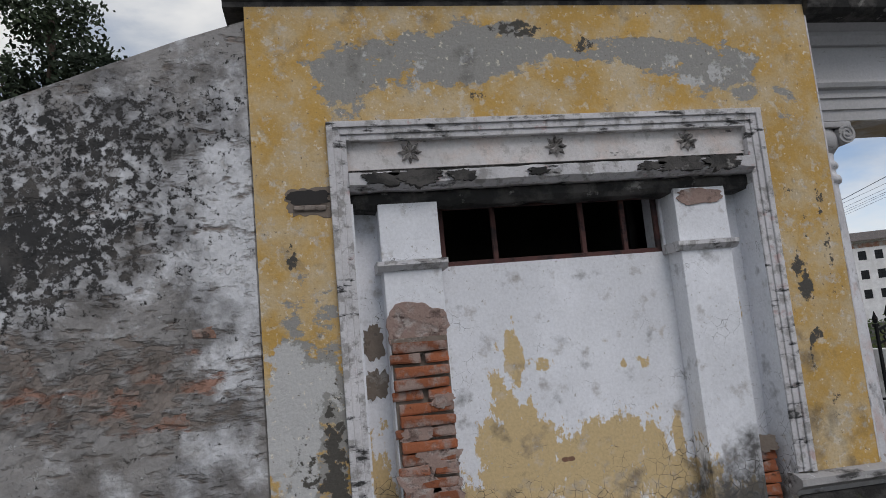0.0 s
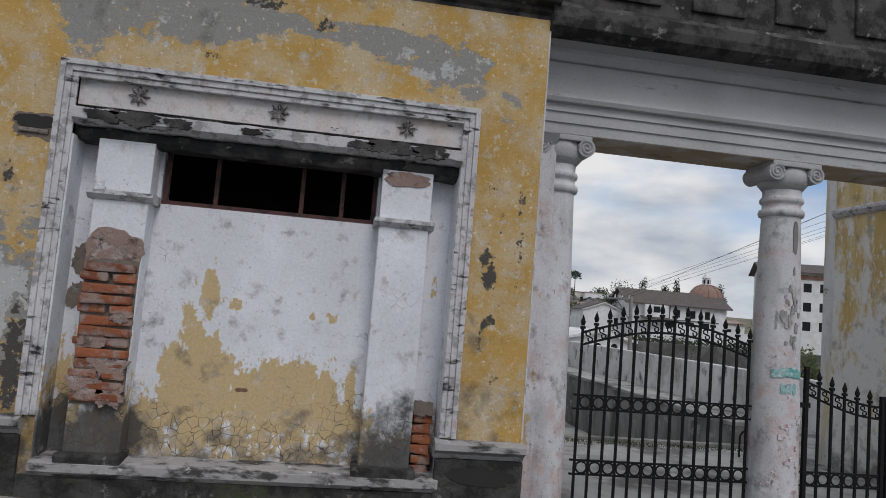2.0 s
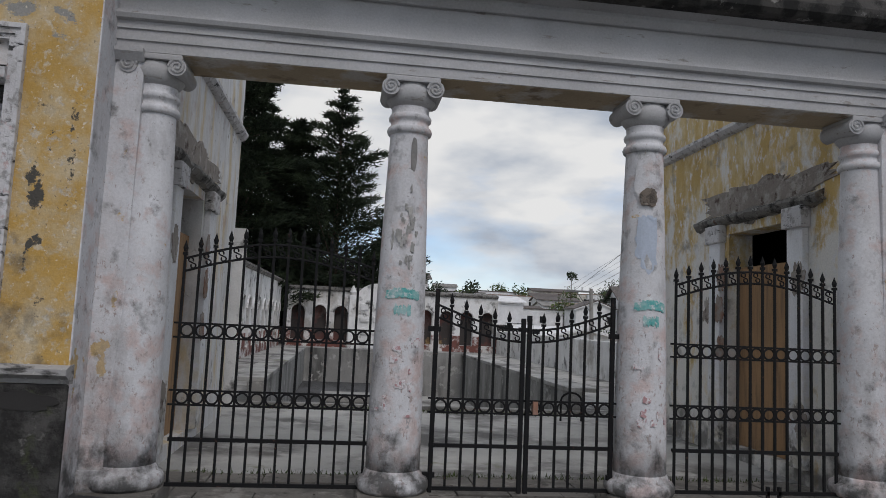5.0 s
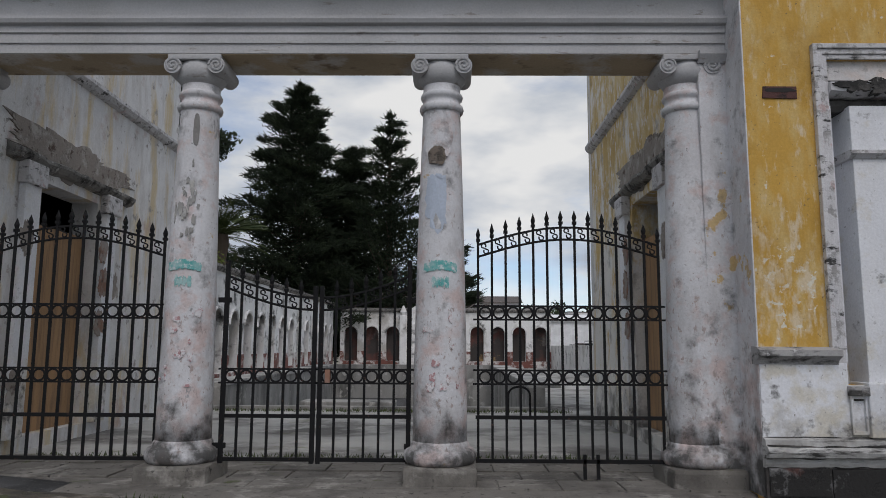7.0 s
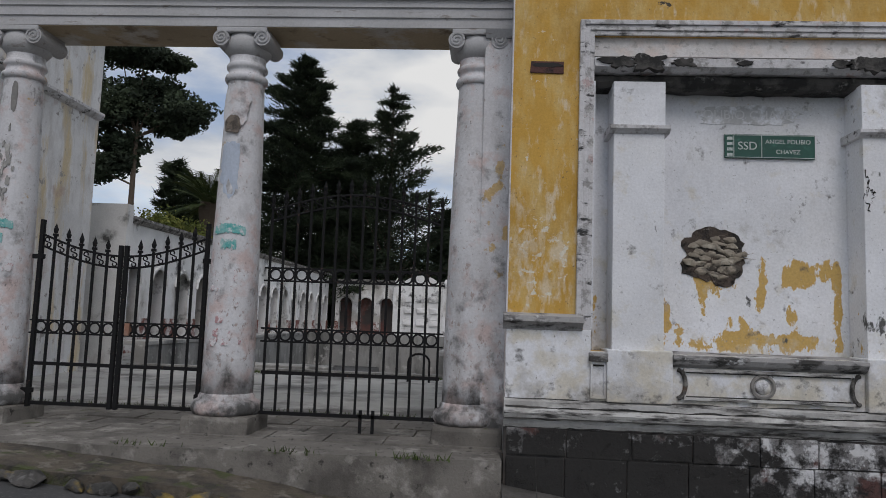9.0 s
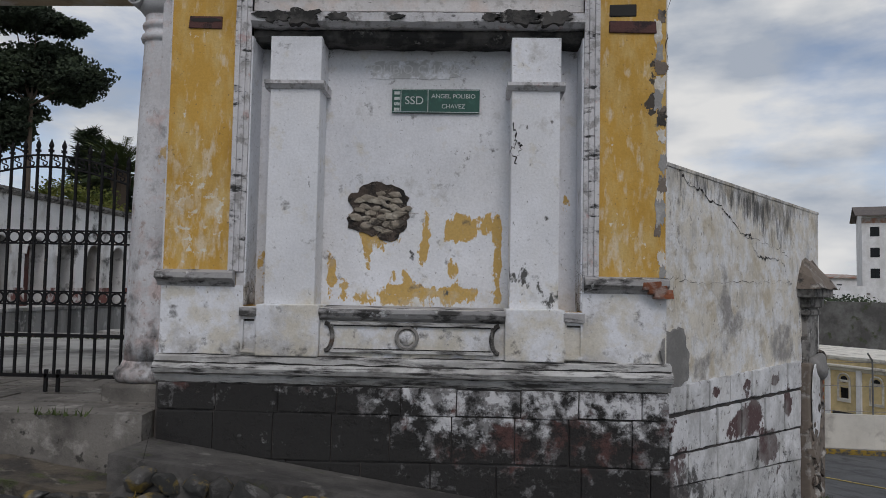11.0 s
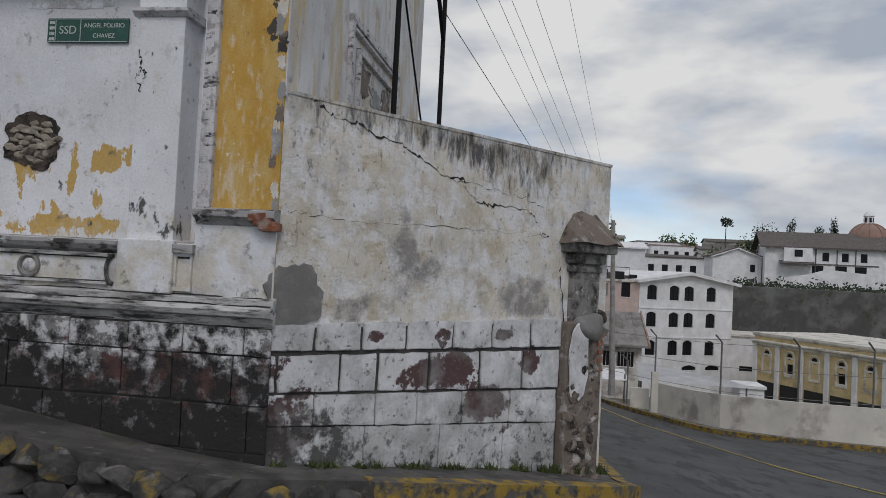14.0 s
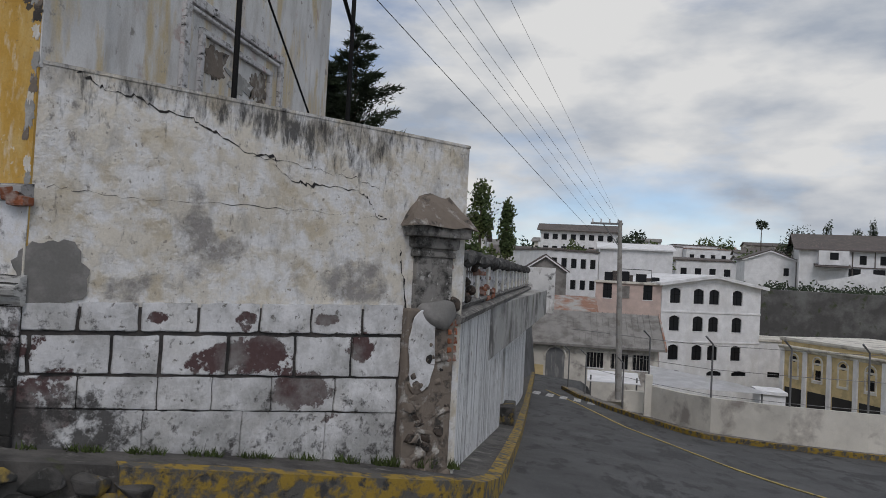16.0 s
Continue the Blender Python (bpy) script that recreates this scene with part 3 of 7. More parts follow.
def sweep(pts, r, seg=6, closed=False, bm=None):
    """One unbroken round bar along a line of points."""
    bm = bmesh.new() if bm is None else bm
    pts = [Vector(p) for p in pts]
    n = len(pts)
    rings = []
    for i, p in enumerate(pts):
        a = pts[(i - 1) % n] if closed or i else p
        b = pts[(i + 1) % n] if closed or i < n - 1 else p
        d = (b - a).normalized()
        u = d.cross(Vector((0.0, 1.0, 0.0)) if abs(d.y) < 0.8 else Vector((0.0, 0.0, 1.0))).normalized()
        w = d.cross(u)
        rings.append([bm.verts.new(p + (u * math.cos(2 * math.pi * k / seg) + w * math.sin(2 * math.pi * k / seg)) * r) for k in range(seg)])
    for a, b in zip(rings, rings[1:] + rings[:1] if closed else rings[1:]):
        for k in range(seg):
            bm.faces.new((a[k], a[(k + 1) % seg], b[(k + 1) % seg], b[k]))
    if not closed:
        bm.faces.new(rings[0])
        bm.faces.new(rings[-1][::-1])
    return bm


def add_prism(bm, prof, x0, x1, axis="x"):
    """A moulding: the profile [(y, z)] carried along x (or [(x, z)] along y)."""
    put = (lambda s, p: (s, p[0], p[1])) if axis == "x" else (lambda s, p: (p[0], s, p[1]))
    a = [bm.verts.new(put(x0, p)) for p in prof]
    b = [bm.verts.new(put(x1, p)) for p in prof]
    n = len(prof)
    for i in range(n):
        bm.faces.new((a[i], a[(i + 1) % n], b[(i + 1) % n], b[i]))
    bm.faces.new(a)
    bm.faces.new(b[::-1])
    return bm


def prism(prof, x0, x1, axis="x"):
    return add_prism(bmesh.new(), prof, x0, x1, axis)


def lathe(prof, seg=28, cx=0, cy=0):
    bm = bmesh.new()
    rings = [[bm.verts.new((cx + r * math.cos(2 * math.pi * i / seg), cy + r * math.sin(2 * math.pi * i / seg), z)) for i in range(seg)] for r, z in prof]
    for p, c in zip(rings, rings[1:]):
        for i in range(seg):
            bm.faces.new((p[i], p[(i + 1) % seg], c[(i + 1) % seg], c[i]))
    bm.faces.new(rings[0])
    bm.faces.new(rings[-1][::-1])
    return bm


def smooth(ob):
    for p in ob.data.polygons:
        p.use_smooth = True
    return ob


def holed_wall(x0, x1, z0, z1, y0, y1, holes=()):
    """A wall slab with openings (xa, xb, za, zb) through it."""
    bm = bmesh.new()
    xs = sorted({x0, x1, *[h[0] for h in holes], *[h[1] for h in holes]})
    zs = sorted({z0, z1, *[h[2] for h in holes], *[h[3] for h in holes]})
    solid = lambda i, j: 0 <= i < len(xs) - 1 and 0 <= j < len(zs) - 1 and not any(
        h[0] <= (xs[i] + xs[i + 1]) / 2 <= h[1] and h[2] <= (zs[j] + zs[j + 1]) / 2 <= h[3] for h in holes)
    vs = {}

    def v(i, j, k):
        if (i, j, k) not in vs:
            vs[i, j, k] = bm.verts.new((xs[i], y1 if k else y0, zs[j]))
        return vs[i, j, k]
    for i in range(len(xs) - 1):
        for j in range(len(zs) - 1):
            if not solid(i, j):
                continue
            bm.faces.new((v(i, j, 0), v(i + 1, j, 0), v(i + 1, j + 1, 0), v(i, j + 1, 0)))
            bm.faces.new((v(i, j, 1), v(i, j + 1, 1), v(i + 1, j + 1, 1), v(i + 1, j, 1)))
            for di, dj, a, b in ((-1, 0, (i, j), (i, j + 1)), (1, 0, (i + 1, j), (i + 1, j + 1)), (0, -1, (i, j), (i + 1, j)), (0, 1, (i, j + 1), (i + 1, j + 1))):
                if not solid(i + di, j + dj):
                    bm.faces.new((v(*a, 0), v(*b, 0), v(*b, 1), v(*a, 1)))
    return bm


def flake(w, h, seed, rough=0.35, thick=0.006, n=44, base=0.0):
    """A ragged flake of plaster or paint about w by h in the xz plane, its face towards -y."""
    bm = bmesh.new()
    front, back = [], []
    for i in range(n):
        a = 2 * math.pi * i / n
        c, s = math.cos(a), math.sin(a)
        q = Vector((c * 1.6 + seed * 7.1, s * 1.6, seed * 3.3))
        r = 1 + rough * (noise.noise(q) + 0.7 * noise.noise(q * 2.7) + 0.45 * noise.noise(q * 6.5))
        k = (abs(c) ** 3 + abs(s) ** 3) ** (-1 / 3)
        x, z = w / 2 * c * r * k, h / 2 * s * r * k
        front.append(bm.verts.new((x * 0.985, -thick, z * 0.985)))
        back.append(bm.verts.new((x, base, z)))
    for i in range(n):
        bm.faces.new((front[i], front[(i + 1) % n], back[(i + 1) % n], back[i]))
    bm.faces.new(front)
    bm.faces.new(back[::-1])
    return bm


SEED = [0]


def patch(parent, x, z, w, h, mat, y=0.0, rough=0.45, name="plaster_patch", label="", thick=0.004, tilt=0):
    SEED[0] += 1
    ob = part(name, flake(w, h, SEED[0], rough, thick), mat, parent, label)
    ob.matrix_basis = pose(x, y, z, 0, tilt, 0)
    return ob


def crack(parent, pts, y, width=0.012, name="crack"):
    """A dark crack as a thin ragged ribbon through the points (x, z)."""
    bm = bmesh.new()
    rnd = random.Random(len(pts) * 31 + int(pts[0][0] * 100))
    line = []
    for (xa, za), (xb, zb) in zip(pts, pts[1:]):
        for k in range(6):
            f = k / 6
            line.append((xa + (xb - xa) * f + rnd.uniform(-1, 1) * 0.016, za + (zb - za) * f + rnd.uniform(-1, 1) * 0.018))
    line.append(pts[-1])
    prev = None
    for i, (x, z) in enumerate(line):
        w = width * rnd.uniform(0.15, 1.1) * (0.7 + 0.3 * math.sin(i * 0.37))
        cur = [bm.verts.new((x - w * 0.3, y, z + w / 2)), bm.verts.new((x + w * 0.3, y, z - w / 2))]
        if prev:
            bm.faces.new((prev[0], prev[1], cur[1], cur[0]))
        prev = cur
    return part(name, bm, M_VOID_SHADE, parent)


def wobble(bm, amp, scale, keep=None):
    for v in bm.verts:
        d = noise.noise_vector(v.co * scale) * amp
        if keep:
            d = Vector((d.x * keep[0], d.y * keep[1], d.z * keep[2]))
        v.co += d
    return bm


def plain_mesh(name, bm, mat):
    me = bpy.data.meshes.new(name)
    bm.to_mesh(me)
    bm.free()
    me.materials.append(mat)
    return me


def hull_stone(size, seed, shape=(1.0, 0.7, 0.75)):
    """An angular stone with worn arrises."""
    rnd = random.Random(seed * 13 + 5)
    bm = bmesh.new()
    for k in range(16):
        v = Vector((rnd.gauss(0, 1), rnd.gauss(0, 1), rnd.gauss(0, 1))).normalized() * rnd.uniform(0.82, 1.1)
        bm.verts.new((v.x * size * shape[0], v.y * size * shape[1], v.z * size * shape[2]))
    bmesh.ops.convex_hull(bm, input=bm.verts[:])
    loose = [v for v in bm.verts if not v.link_faces]
    bmesh.ops.delete(bm, geom=loose, context="VERTS")
    bmesh.ops.bevel(bm, geom=bm.edges[:], offset=size * 0.09, segments=2, affect="EDGES", profile=0.6)
    bmesh.ops.recalc_face_normals(bm, faces=bm.faces[:])
    return bm


# ---- ground: one sheet from the street to the hills ----
FALL_Y = ([-2.5, 10.5, 19, 37, 45, 60, 80, 120, 400, 1500], [0, 1.82, 2.84, 4.3, 5.35, 6.6, 7.0, 1.0, -14, -40])


def street_z(x, y):
    turn = min(1.0, max(0.0, (x - 9.5) / 5.0)) if y < 2.0 else 1.0
    return 0.77 - 0.085 * min(max(x, -25), 22) - turn * float(np.interp(y, *FALL_Y))


def ground_z(x, y):
    z = street_z(x, y)
    if y > 0.35 and x < 17.2 - 0.05 * y and y < 45:
        z = min(z, -0.4) if x > 8 else -0.4
        if y > 30:
            z = -1.0
    # sunken yard beyond the low street wall
    edge = float(np.interp(y, (17.5, 18.05, 18.6, 19.8, 22.4, 23.9, 27.2, 30.6, 40.0), (33.0, 26.6, 24.7, 22.7, 21.0, 20.2, 18.8, 18.0, 18.6))) + 0.3
    if y > 17.6 and x > edge and y < 100:
        z -= min(1.7, (x - edge) * 3.0)
    return z


def build_ground():
    xs = sorted({*np.linspace(-30, 45, 151), -900, -500, -250, -120, -60, 60, 90, 140, 250, 500, 900})
    ys = sorted({*np.linspace(-20, 60, 161), 0.3, 0.4, -900, -400, -150, -60, -35, 70, 80, 95, 120, 170, 250, 400, 800, 1500})
    bm = bmesh.new()
    g = [[bm.verts.new((x, y, ground_z(x, y))) for x in xs] for y in ys]
    for j in range(len(ys) - 1):
        for i in range(len(xs) - 1):
            bm.faces.new((g[j][i], g[j][i + 1], g[j + 1][i + 1], g[j + 1][i]))
    ob = part("ground", bm, M_ASPHALT)
    ob.data.materials.append(M_DIRT)
    for p in ob.data.polygons:
        c = p.center
        if c.y > 46 or abs(c.x) > 46 or (c.y > 36 and c.x < 10) or (c.x > 29 and c.y > 14):
            p.material_index = 1
        p.use_smooth = True
    structure(ob, "sloping asphalt street running out to the hillside", "ground")


build_ground()

# ---- left facade ----
FZ = 4.2
wall_left = structure(part("wall_left", holed_wall(1.5, 5.13, 0.0, FZ, 0.0, 0.6, [(2.03, 4.57, 0.94, 3.42)]), M_YELLOW_L), "peeling ochre street wall with grey plaster showing")
back_left = structure(part("wall_bay_left", holed_wall(2.03, 4.57, 0.94, 3.42, 0.22, 0.45, [(2.56, 4.02, 2.63, 3.03)]), M_WHITE), "white rendered infill of a blocked doorway")
for nm, a, b, d, zt in (("trim_reveal_a", 2.03, 2.042, 0.22, 3.0), ("trim_reveal_b", 4.558, 4.57, 0.22, 3.0), ("trim_reveal_c", 12.09, 12.102, 0.25, 2.95), ("trim_reveal_d", 14.528, 14.54, 0.25, 2.95)):
    structure(part(nm, box(a, b, -0.004, d, 0.96, zt), M_WHITE), "white plaster reveal", "trim")
# Room added behind the grille; its near-black colour stands in for shade.
structure(part("wall_dark_room", box(1.9, 4.7, 1.6, 1.7, 0.5, 4.0), M_VOID_SHADE), "room wall behind the grille, coloured black for shade")
structure(part("ceiling_dark_room", box(1.5, 4.9, 0.6, 1.7, 3.6, 3.7), M_VOID_SHADE), "ceiling coloured black for shade", "ceiling")
structure(part("wall_dark_side", box(1.8, 1.9, 0.6, 1.7, 0.5, 3.6), M_VOID_SHADE), "room side wall coloured black for shade")
structure(part("wall_dark_side_b", box(4.7, 4.8, 0.6, 1.7, 0.5, 3.6), M_VOID_SHADE), "room side wall coloured black for shade")
structure(part("floor_dark_room", box(1.9, 4.7, 0.6, 1.6, 0.4, 0.5), M_VOID_SHADE), "room floor coloured black for shade", "floor")
old_bm = prism([(1.5, 0.0), (1.5, 4.14), (0.0, 3.60), (-7.0, 1.9), (-7.0, 0.0)], 0.03, 0.55, "y")
bmesh.ops.subdivide_edges(old_bm, edges=old_bm.edges[:], cuts=3, use_grid_fill=True)
old_wall = structure(part("wall_old", wobble(old_bm, 0.03, 2.2, (0.0, 0.5, 0.6)), M_OLDWALL), "grey mould-stained old street wall with a sloping top")


def cornice(name, x0, x1, z, y, ends=True):
    ob = part(name, prism([(y + 0.5, z), (y, z), (y, z + 0.03), (y - 0.03, z + 0.05), (y - 0.03, z + 0.08), (y - 0.09, z + 0.10), (y - 0.12, z + 0.15), (y - 0.12, z + 0.21), (y - 0.09, z + 0.22), (y + 0.5, z + 0.25)], x0, x1), M_MOULD_SHADE)
    return structure(ob, "black mouldy moulded cornice", "trim")


cornice("trim_cornice_left", 1.38, 5.18, FZ, 0.0)
cornice("trim_cornice_right", 11.42, 15.2, FZ, 0.0)


def frame_mould(name, x0, x1, z0, z1, w=0.11):
    """The raised moulding round a bay."""
    ob = empty(name, "weathered white stucco moulding framing a bay", "trim")
    ob["kind"] = "structure"
    for k, (a, b, d) in enumerate(((0.0, 0.035, 0.045), (0.035, 0.075, 0.03), (0.075, w, 0.018))):
        part("jamb", box(x0 + a, x0 + b, -d, 0.05, z0, z1 - a, 0.004), M_TRIM, ob)
        part("jamb", box(x1 - b, x1 - a, -d, 0.05, z0, z1 - a, 0.004), M_TRIM, ob)
        part("head", box(x0 + b, x1 - b, -d, 0.05, z1 - b, z1 - a, 0.004), M_TRIM, ob)
    return ob


frame_mould("trim_frame_left", 1.92, 4.67, 1.22, 3.48)
frame_mould("trim_frame_right", 11.98, 14.65, 1.2, 3.41)


def bay_entablature(name, x0, x1, z, depth=0.22):
    """Frieze, broken shelf moulding and lintel inside a bay's frame."""
    ob = empty(name, "white stucco lintel with broken black-edged mouldings", "trim")
    ob["kind"] = "structure"
    part("frieze", box(x0, x1, 0.03, depth, z - 0.165, z), M_FRIEZE, ob)
    # Set-back groove, with its shade put in as black colour.
    part("groove", box(x0, x1, 0.045, depth, z - 0.195, z - 0.165), M_MOULD_SHADE, ob)
    bm = prism([(depth, z - 0.30), (0.0, z - 0.30), (-0.05, z - 0.27), (-0.055, z - 0.205), (-0.02, z - 0.195), (depth, z - 0.195)], x0, x1)
    bmesh.ops.subdivide_edges(bm, edges=[e for e in bm.edges if abs(e.verts[0].co.x - e.verts[1].co.x) > 1], cuts=50)
    part("shelf", wobble(bm, 0.008, 10, (0, 1, 1)), M_TRIM, ob)
    bm = bmesh.new()
    # Lintel set back below the shelf; black colour stands for the underside shade.
    add_prism(bm, [(depth, z - 0.39), (0.07, z - 0.39), (0.045, z - 0.36), (0.045, z - 0.32), (0.06, z - 0.30), (depth, z - 0.30)], x0, x1)
    bmesh.ops.subdivide_edges(bm, edges=[e for e in bm.edges if abs(e.verts[0].co.x - e.verts[1].co.x) > 1], cuts=60)
    part("lintel", wobble(bm, 0.016, 9, (0, 1, 1)), M_MOULD_SHADE, ob, "lintel coloured black for the shade under the shelf")
    for i, (a, w, h) in enumerate(((0.07, 0.22, 0.07), (0.16, 0.26, 0.10), (0.26, 0.16, 0.06), (0.44, 0.10, 0.04), (0.72, 0.14, 0.05), (0.80, 0.30, 0.09), (0.91, 0.24, 0.08))):
        part("broken_edge", flake(w, h, 3.1 * i + x0, 0.5, 0.066, 60, 0.0), M_MOULD_SHADE, ob, "blackened broken moulding edge").matrix_basis = pose(x0 + (x1 - x0) * a, 0.0, z - 0.24)
    return ob


ent_l = bay_entablature("trim_lintel_left", 2.03, 4.57, 3.37)
ent_r = bay_entablature("trim_lintel_right", 12.09, 14.54, 3.32, 0.25)


def star(parent, x, z, y):
    bm = bmesh.new()
    for k in range(8):
        a = math.pi * k / 4
        c, s = math.cos(a), math.sin(a)
        tip = Vector((c * 0.074, 0, s * 0.074))
        side = Vector((-s, 0, c)) * 0.017
        mid = tip * 0.55
        p = [bm.verts.new(q) for q in ((0, 0, 0), mid + side, tip, mid - side)]
        top = bm.verts.new(mid + Vector((0, -0.034, 0)))
        for i in range(4):
            bm.faces.new((p[i], p[(i + 1) % 4], top))
    ob = part("star_ornament", bm, M_STAR, parent, "eight-pointed stucco star")
    ob.location = (x, y, z)


for sx in (2.40, 3.30, 4.17):
    star(ent_l, sx, 3.30, 0.026)


def pilaster(name, x0, x1, z0, z1, cap_z, y0, y1, mat, group):
    ob = empty(name, "white limewashed square pilaster with a moulded neck band", "pilaster", group)
    part("shaft", box(x0, x1, y0, y1, z0, cap_z, 0.006), mat, ob)
    part("neck_band", prism([(y1, cap_z - 0.005), (y0 - 0.01, cap_z - 0.005), (y0 - 0.045, cap_z + 0.025), (y0 - 0.045, cap_z + 0.05), (y0 - 0.01, cap_z + 0.055), (y1, cap_z + 0.055)], x0 - 0.035, x1 + 0.035), M_TRIM, ob)
    part("block", box(x0 - 0.005, x1 + 0.005, y0 - 0.006, y1, cap_z + 0.055, z1, 0.006), mat, ob)
    return ob


PG = "pilasters of the blocked bays"
pil_a = pilaster("pilaster", 2.19, 2.53, 0.94, 3.0, 2.61, 0.045, 0.22, M_WHITE, PG)
pil_b = pilaster("pilaster", 4.04, 4.38, 0.94, 3.0, 2.61, 0.045, 0.22, M_WHITE, PG)
pil_c = pilaster("pilaster", 12.24, 12.61, 0.95, 2.95, 2.56, 0.0, 0.25, M_WHITE_R, PG)
pil_d = pilaster("pilaster", 14.02, 14.37, 0.95, 2.95, 2.56, 0.0, 0.25, M_WHITE_R, PG)

# window grille of the left bay
grille = empty("window_grille", "rusty iron frame in a dark transom window", "window")
for a in (2.57, 2.90, 3.48, 3.76, 3.985):
    part("upright", box(a, a + 0.03, 0.24, 0.27, 2.63, 3.03, 0.004), M_DRED, grille)
part("sill_bar", box(2.56, 4.02, 0.235, 0.275, 2.625, 2.66, 0.004), M_DRED, grille)
part("head_bar", box(2.56, 4.02, 0.237, 0.273, 2.985, 3.02, 0.004), M_DRED, grille)


def ledge(name, x0, x1, z, parent_label="grey stucco ledge under an ochre panel"):
    ob = part(name, prism([(0.05, z - 0.12), (-0.015, z - 0.12), (-0.03, z - 0.09), (-0.085, z - 0.06), (-0.085, z - 0.02), (-0.03, z), (0.05, z + 0.005)], x0, x1), M_LEDGE)
    return structure(ob, parent_label, "trim")


for nm, a, b, z in (("trim_ledge_a", 1.44, 1.96, 1.22), ("trim_ledge_b", 4.53, 5.15, 1.21), ("trim_ledge_c", 11.46, 12.03, 1.21), ("trim_ledge_d", 14.55, 15.14, 1.21)):
    ledge(nm, a, b, z)
structure(part("trim_plinth_left", wobble(box(1.5, 1.96, -0.03, 0.0, 0.2, 1.10, 0.02), 0.012, 5), M_DAMP), "damp black plinth", "trim")
structure(part("trim_plinth_left_b", wobble(box(4.54, 5.145, -0.03, 0.0, 0.2, 1.09, 0.02), 0.012, 5), M_DAMP), "damp black plinth", "trim")
structure(part("trim_sill_left", prism([(0.22, 0.86), (-0.02, 0.86), (-0.05, 0.89), (-0.05, 0.94), (0.0, 0.955), (0.22, 0.96)], 2.03, 4.57), M_LEDGE), "broken grey sill", "trim")
structure(part("trim_plinth_left_c", wobble(box(1.94, 4.56, -0.02, 0.0, 0.2, 0.862, 0.01), 0.012, 5), M_DAMP), "damp black plinth", "trim")
for a, b in ((2.16, 2.56), (4.0, 4.42)):
    structure(part("trim_foot", wobble(box(a, b, -0.04, 0.22, 0.86, 1.0, 0.02), 0.01, 6), M_DAMP), "broken pilaster foot", "trim")

for hx, hz, hw, hh_ in ((4.86, 0.98, 0.44, 0.12),):
    patch(wall_left, hx, hz, hw, hh_, M_VOID_SHADE, y=-0.034, rough=0.3, name="hollow", label="dark hollow where render fell off", thick=0.002)
# missing plaster, ragged marks and stains on the left facade
patch(wall_left, 1.80, 3.03, 0.30, 0.17, M_RUBBLE, rough=0.3, name="broken_render", label="broken render round a hole", thick=0.003)
patch(wall_left, 1.80, 3.055, 0.23, 0.085, M_VOID_SHADE, rough=0.25, name="wall_hole", label="dark ragged hole", thick=0.006)
part("stone", wobble(box(1.71, 1.89, -0.014, 0.0, 2.975, 3.01, 0.012), 0.012, 14), M_DULLSTONE, wall_left, "stone in the hole")


def brick_mesh(name, w, d, h):
    bm = wobble(box(-w / 2, w / 2, -d / 2, d / 2, -h / 2, h / 2, 0.012), 0.014, 16)
    me = bpy.data.meshes.new(name)
    bm.to_mesh(me)
    bm.free()
    me.materials.append(M_BRICK)
    return me


M_DULLBRICK = layered("dusty_old_brick", (0.27, 0.15, 0.105), [dict(c=(0.30, 0.27, 0.245), s=7, t=0.50, w=0.08, d=10), dict(c=(0.09, 0.07, 0.06), s=12, t=0.62, w=0.04)], bump=0.8, grain=40)
BRICK = [brick_mesh("brick", 0.31, 0.1, 0.058), brick_mesh("brick_b", 0.17, 0.1, 0.055), brick_mesh("brick_c", 0.13, 0.1, 0.06)]
BRICK_DULL = [plain_mesh("brick_d", wobble(box(-w / 2, w / 2, -0.05, 0.05, -0.03, 0.03, 0.012), 0.02, 14), M_DULLBRICK) for w in (0.12, 0.18)]
M_PINKMORTAR = layered("pink_mortar", (0.33, 0.235, 0.20), [dict(c=(0.42, 0.37, 0.34), s=7, t=0.55, w=0.06), dict(c=(0.16, 0.11, 0.095), s=13, t=0.60, w=0.05)], bump=0.8, grain=35)
part("broken_plaster", flake(0.345, 0.30, 3, 0.13, 0.014), M_PINKMORTAR, pil_a, "pink mortar scar").matrix_basis = pose(2.36, 0.045, 2.27, 0, 14, 0)
for px, pz, pw, ph in ((2.27, 2.0, 0.12, 0.09), (2.46, 1.86, 0.12, 0.07), (2.30, 1.70, 0.2, 0.09), (2.42, 1.55, 0.22, 0.12), (2.30, 1.42, 0.2, 0.16), (2.45, 1.36, 0.16, 0.16)):
    part("mortar_smear", flake(pw, ph, px * 9 + pz, 0.4, 0.03), M_PINKMORTAR, pil_a, "pink mortar smeared over the bricks").matrix_basis = pose(px, 0.02, pz)
part("brick_backing", box(2.20, 2.52, 0.03, 0.1, 1.30, 2.22), M_RUBBLE, pil_a)
rb = random.Random(7)
for k in range(13):
    z = 2.17 - k * 0.068
    if k % 3 == 1:
        piece("brick", BRICK[1], pil_a, pose(2.27, 0.055 + rb.uniform(-0.02, 0.01), z, 0, rb.uniform(-3, 3), 0))
        piece("brick", BRICK[2], pil_a, pose(2.45, 0.055 + rb.uniform(-0.02, 0.01), z, 0, rb.uniform(-3, 3), 0))
    else:
        piece("brick", BRICK[0], pil_a, pose(2.36 + rb.uniform(-0.01, 0.01), 0.055 + rb.uniform(-0.03, 0.01), z, 0, rb.uniform(-2, 2), 0))
part("bare_brick", flake(0.31, 0.10, 23, 0.2, 0.006), M_PINKMORTAR, pil_b, "bare brick under the lintel").matrix_basis = pose(4.21, 0.037, 2.94)
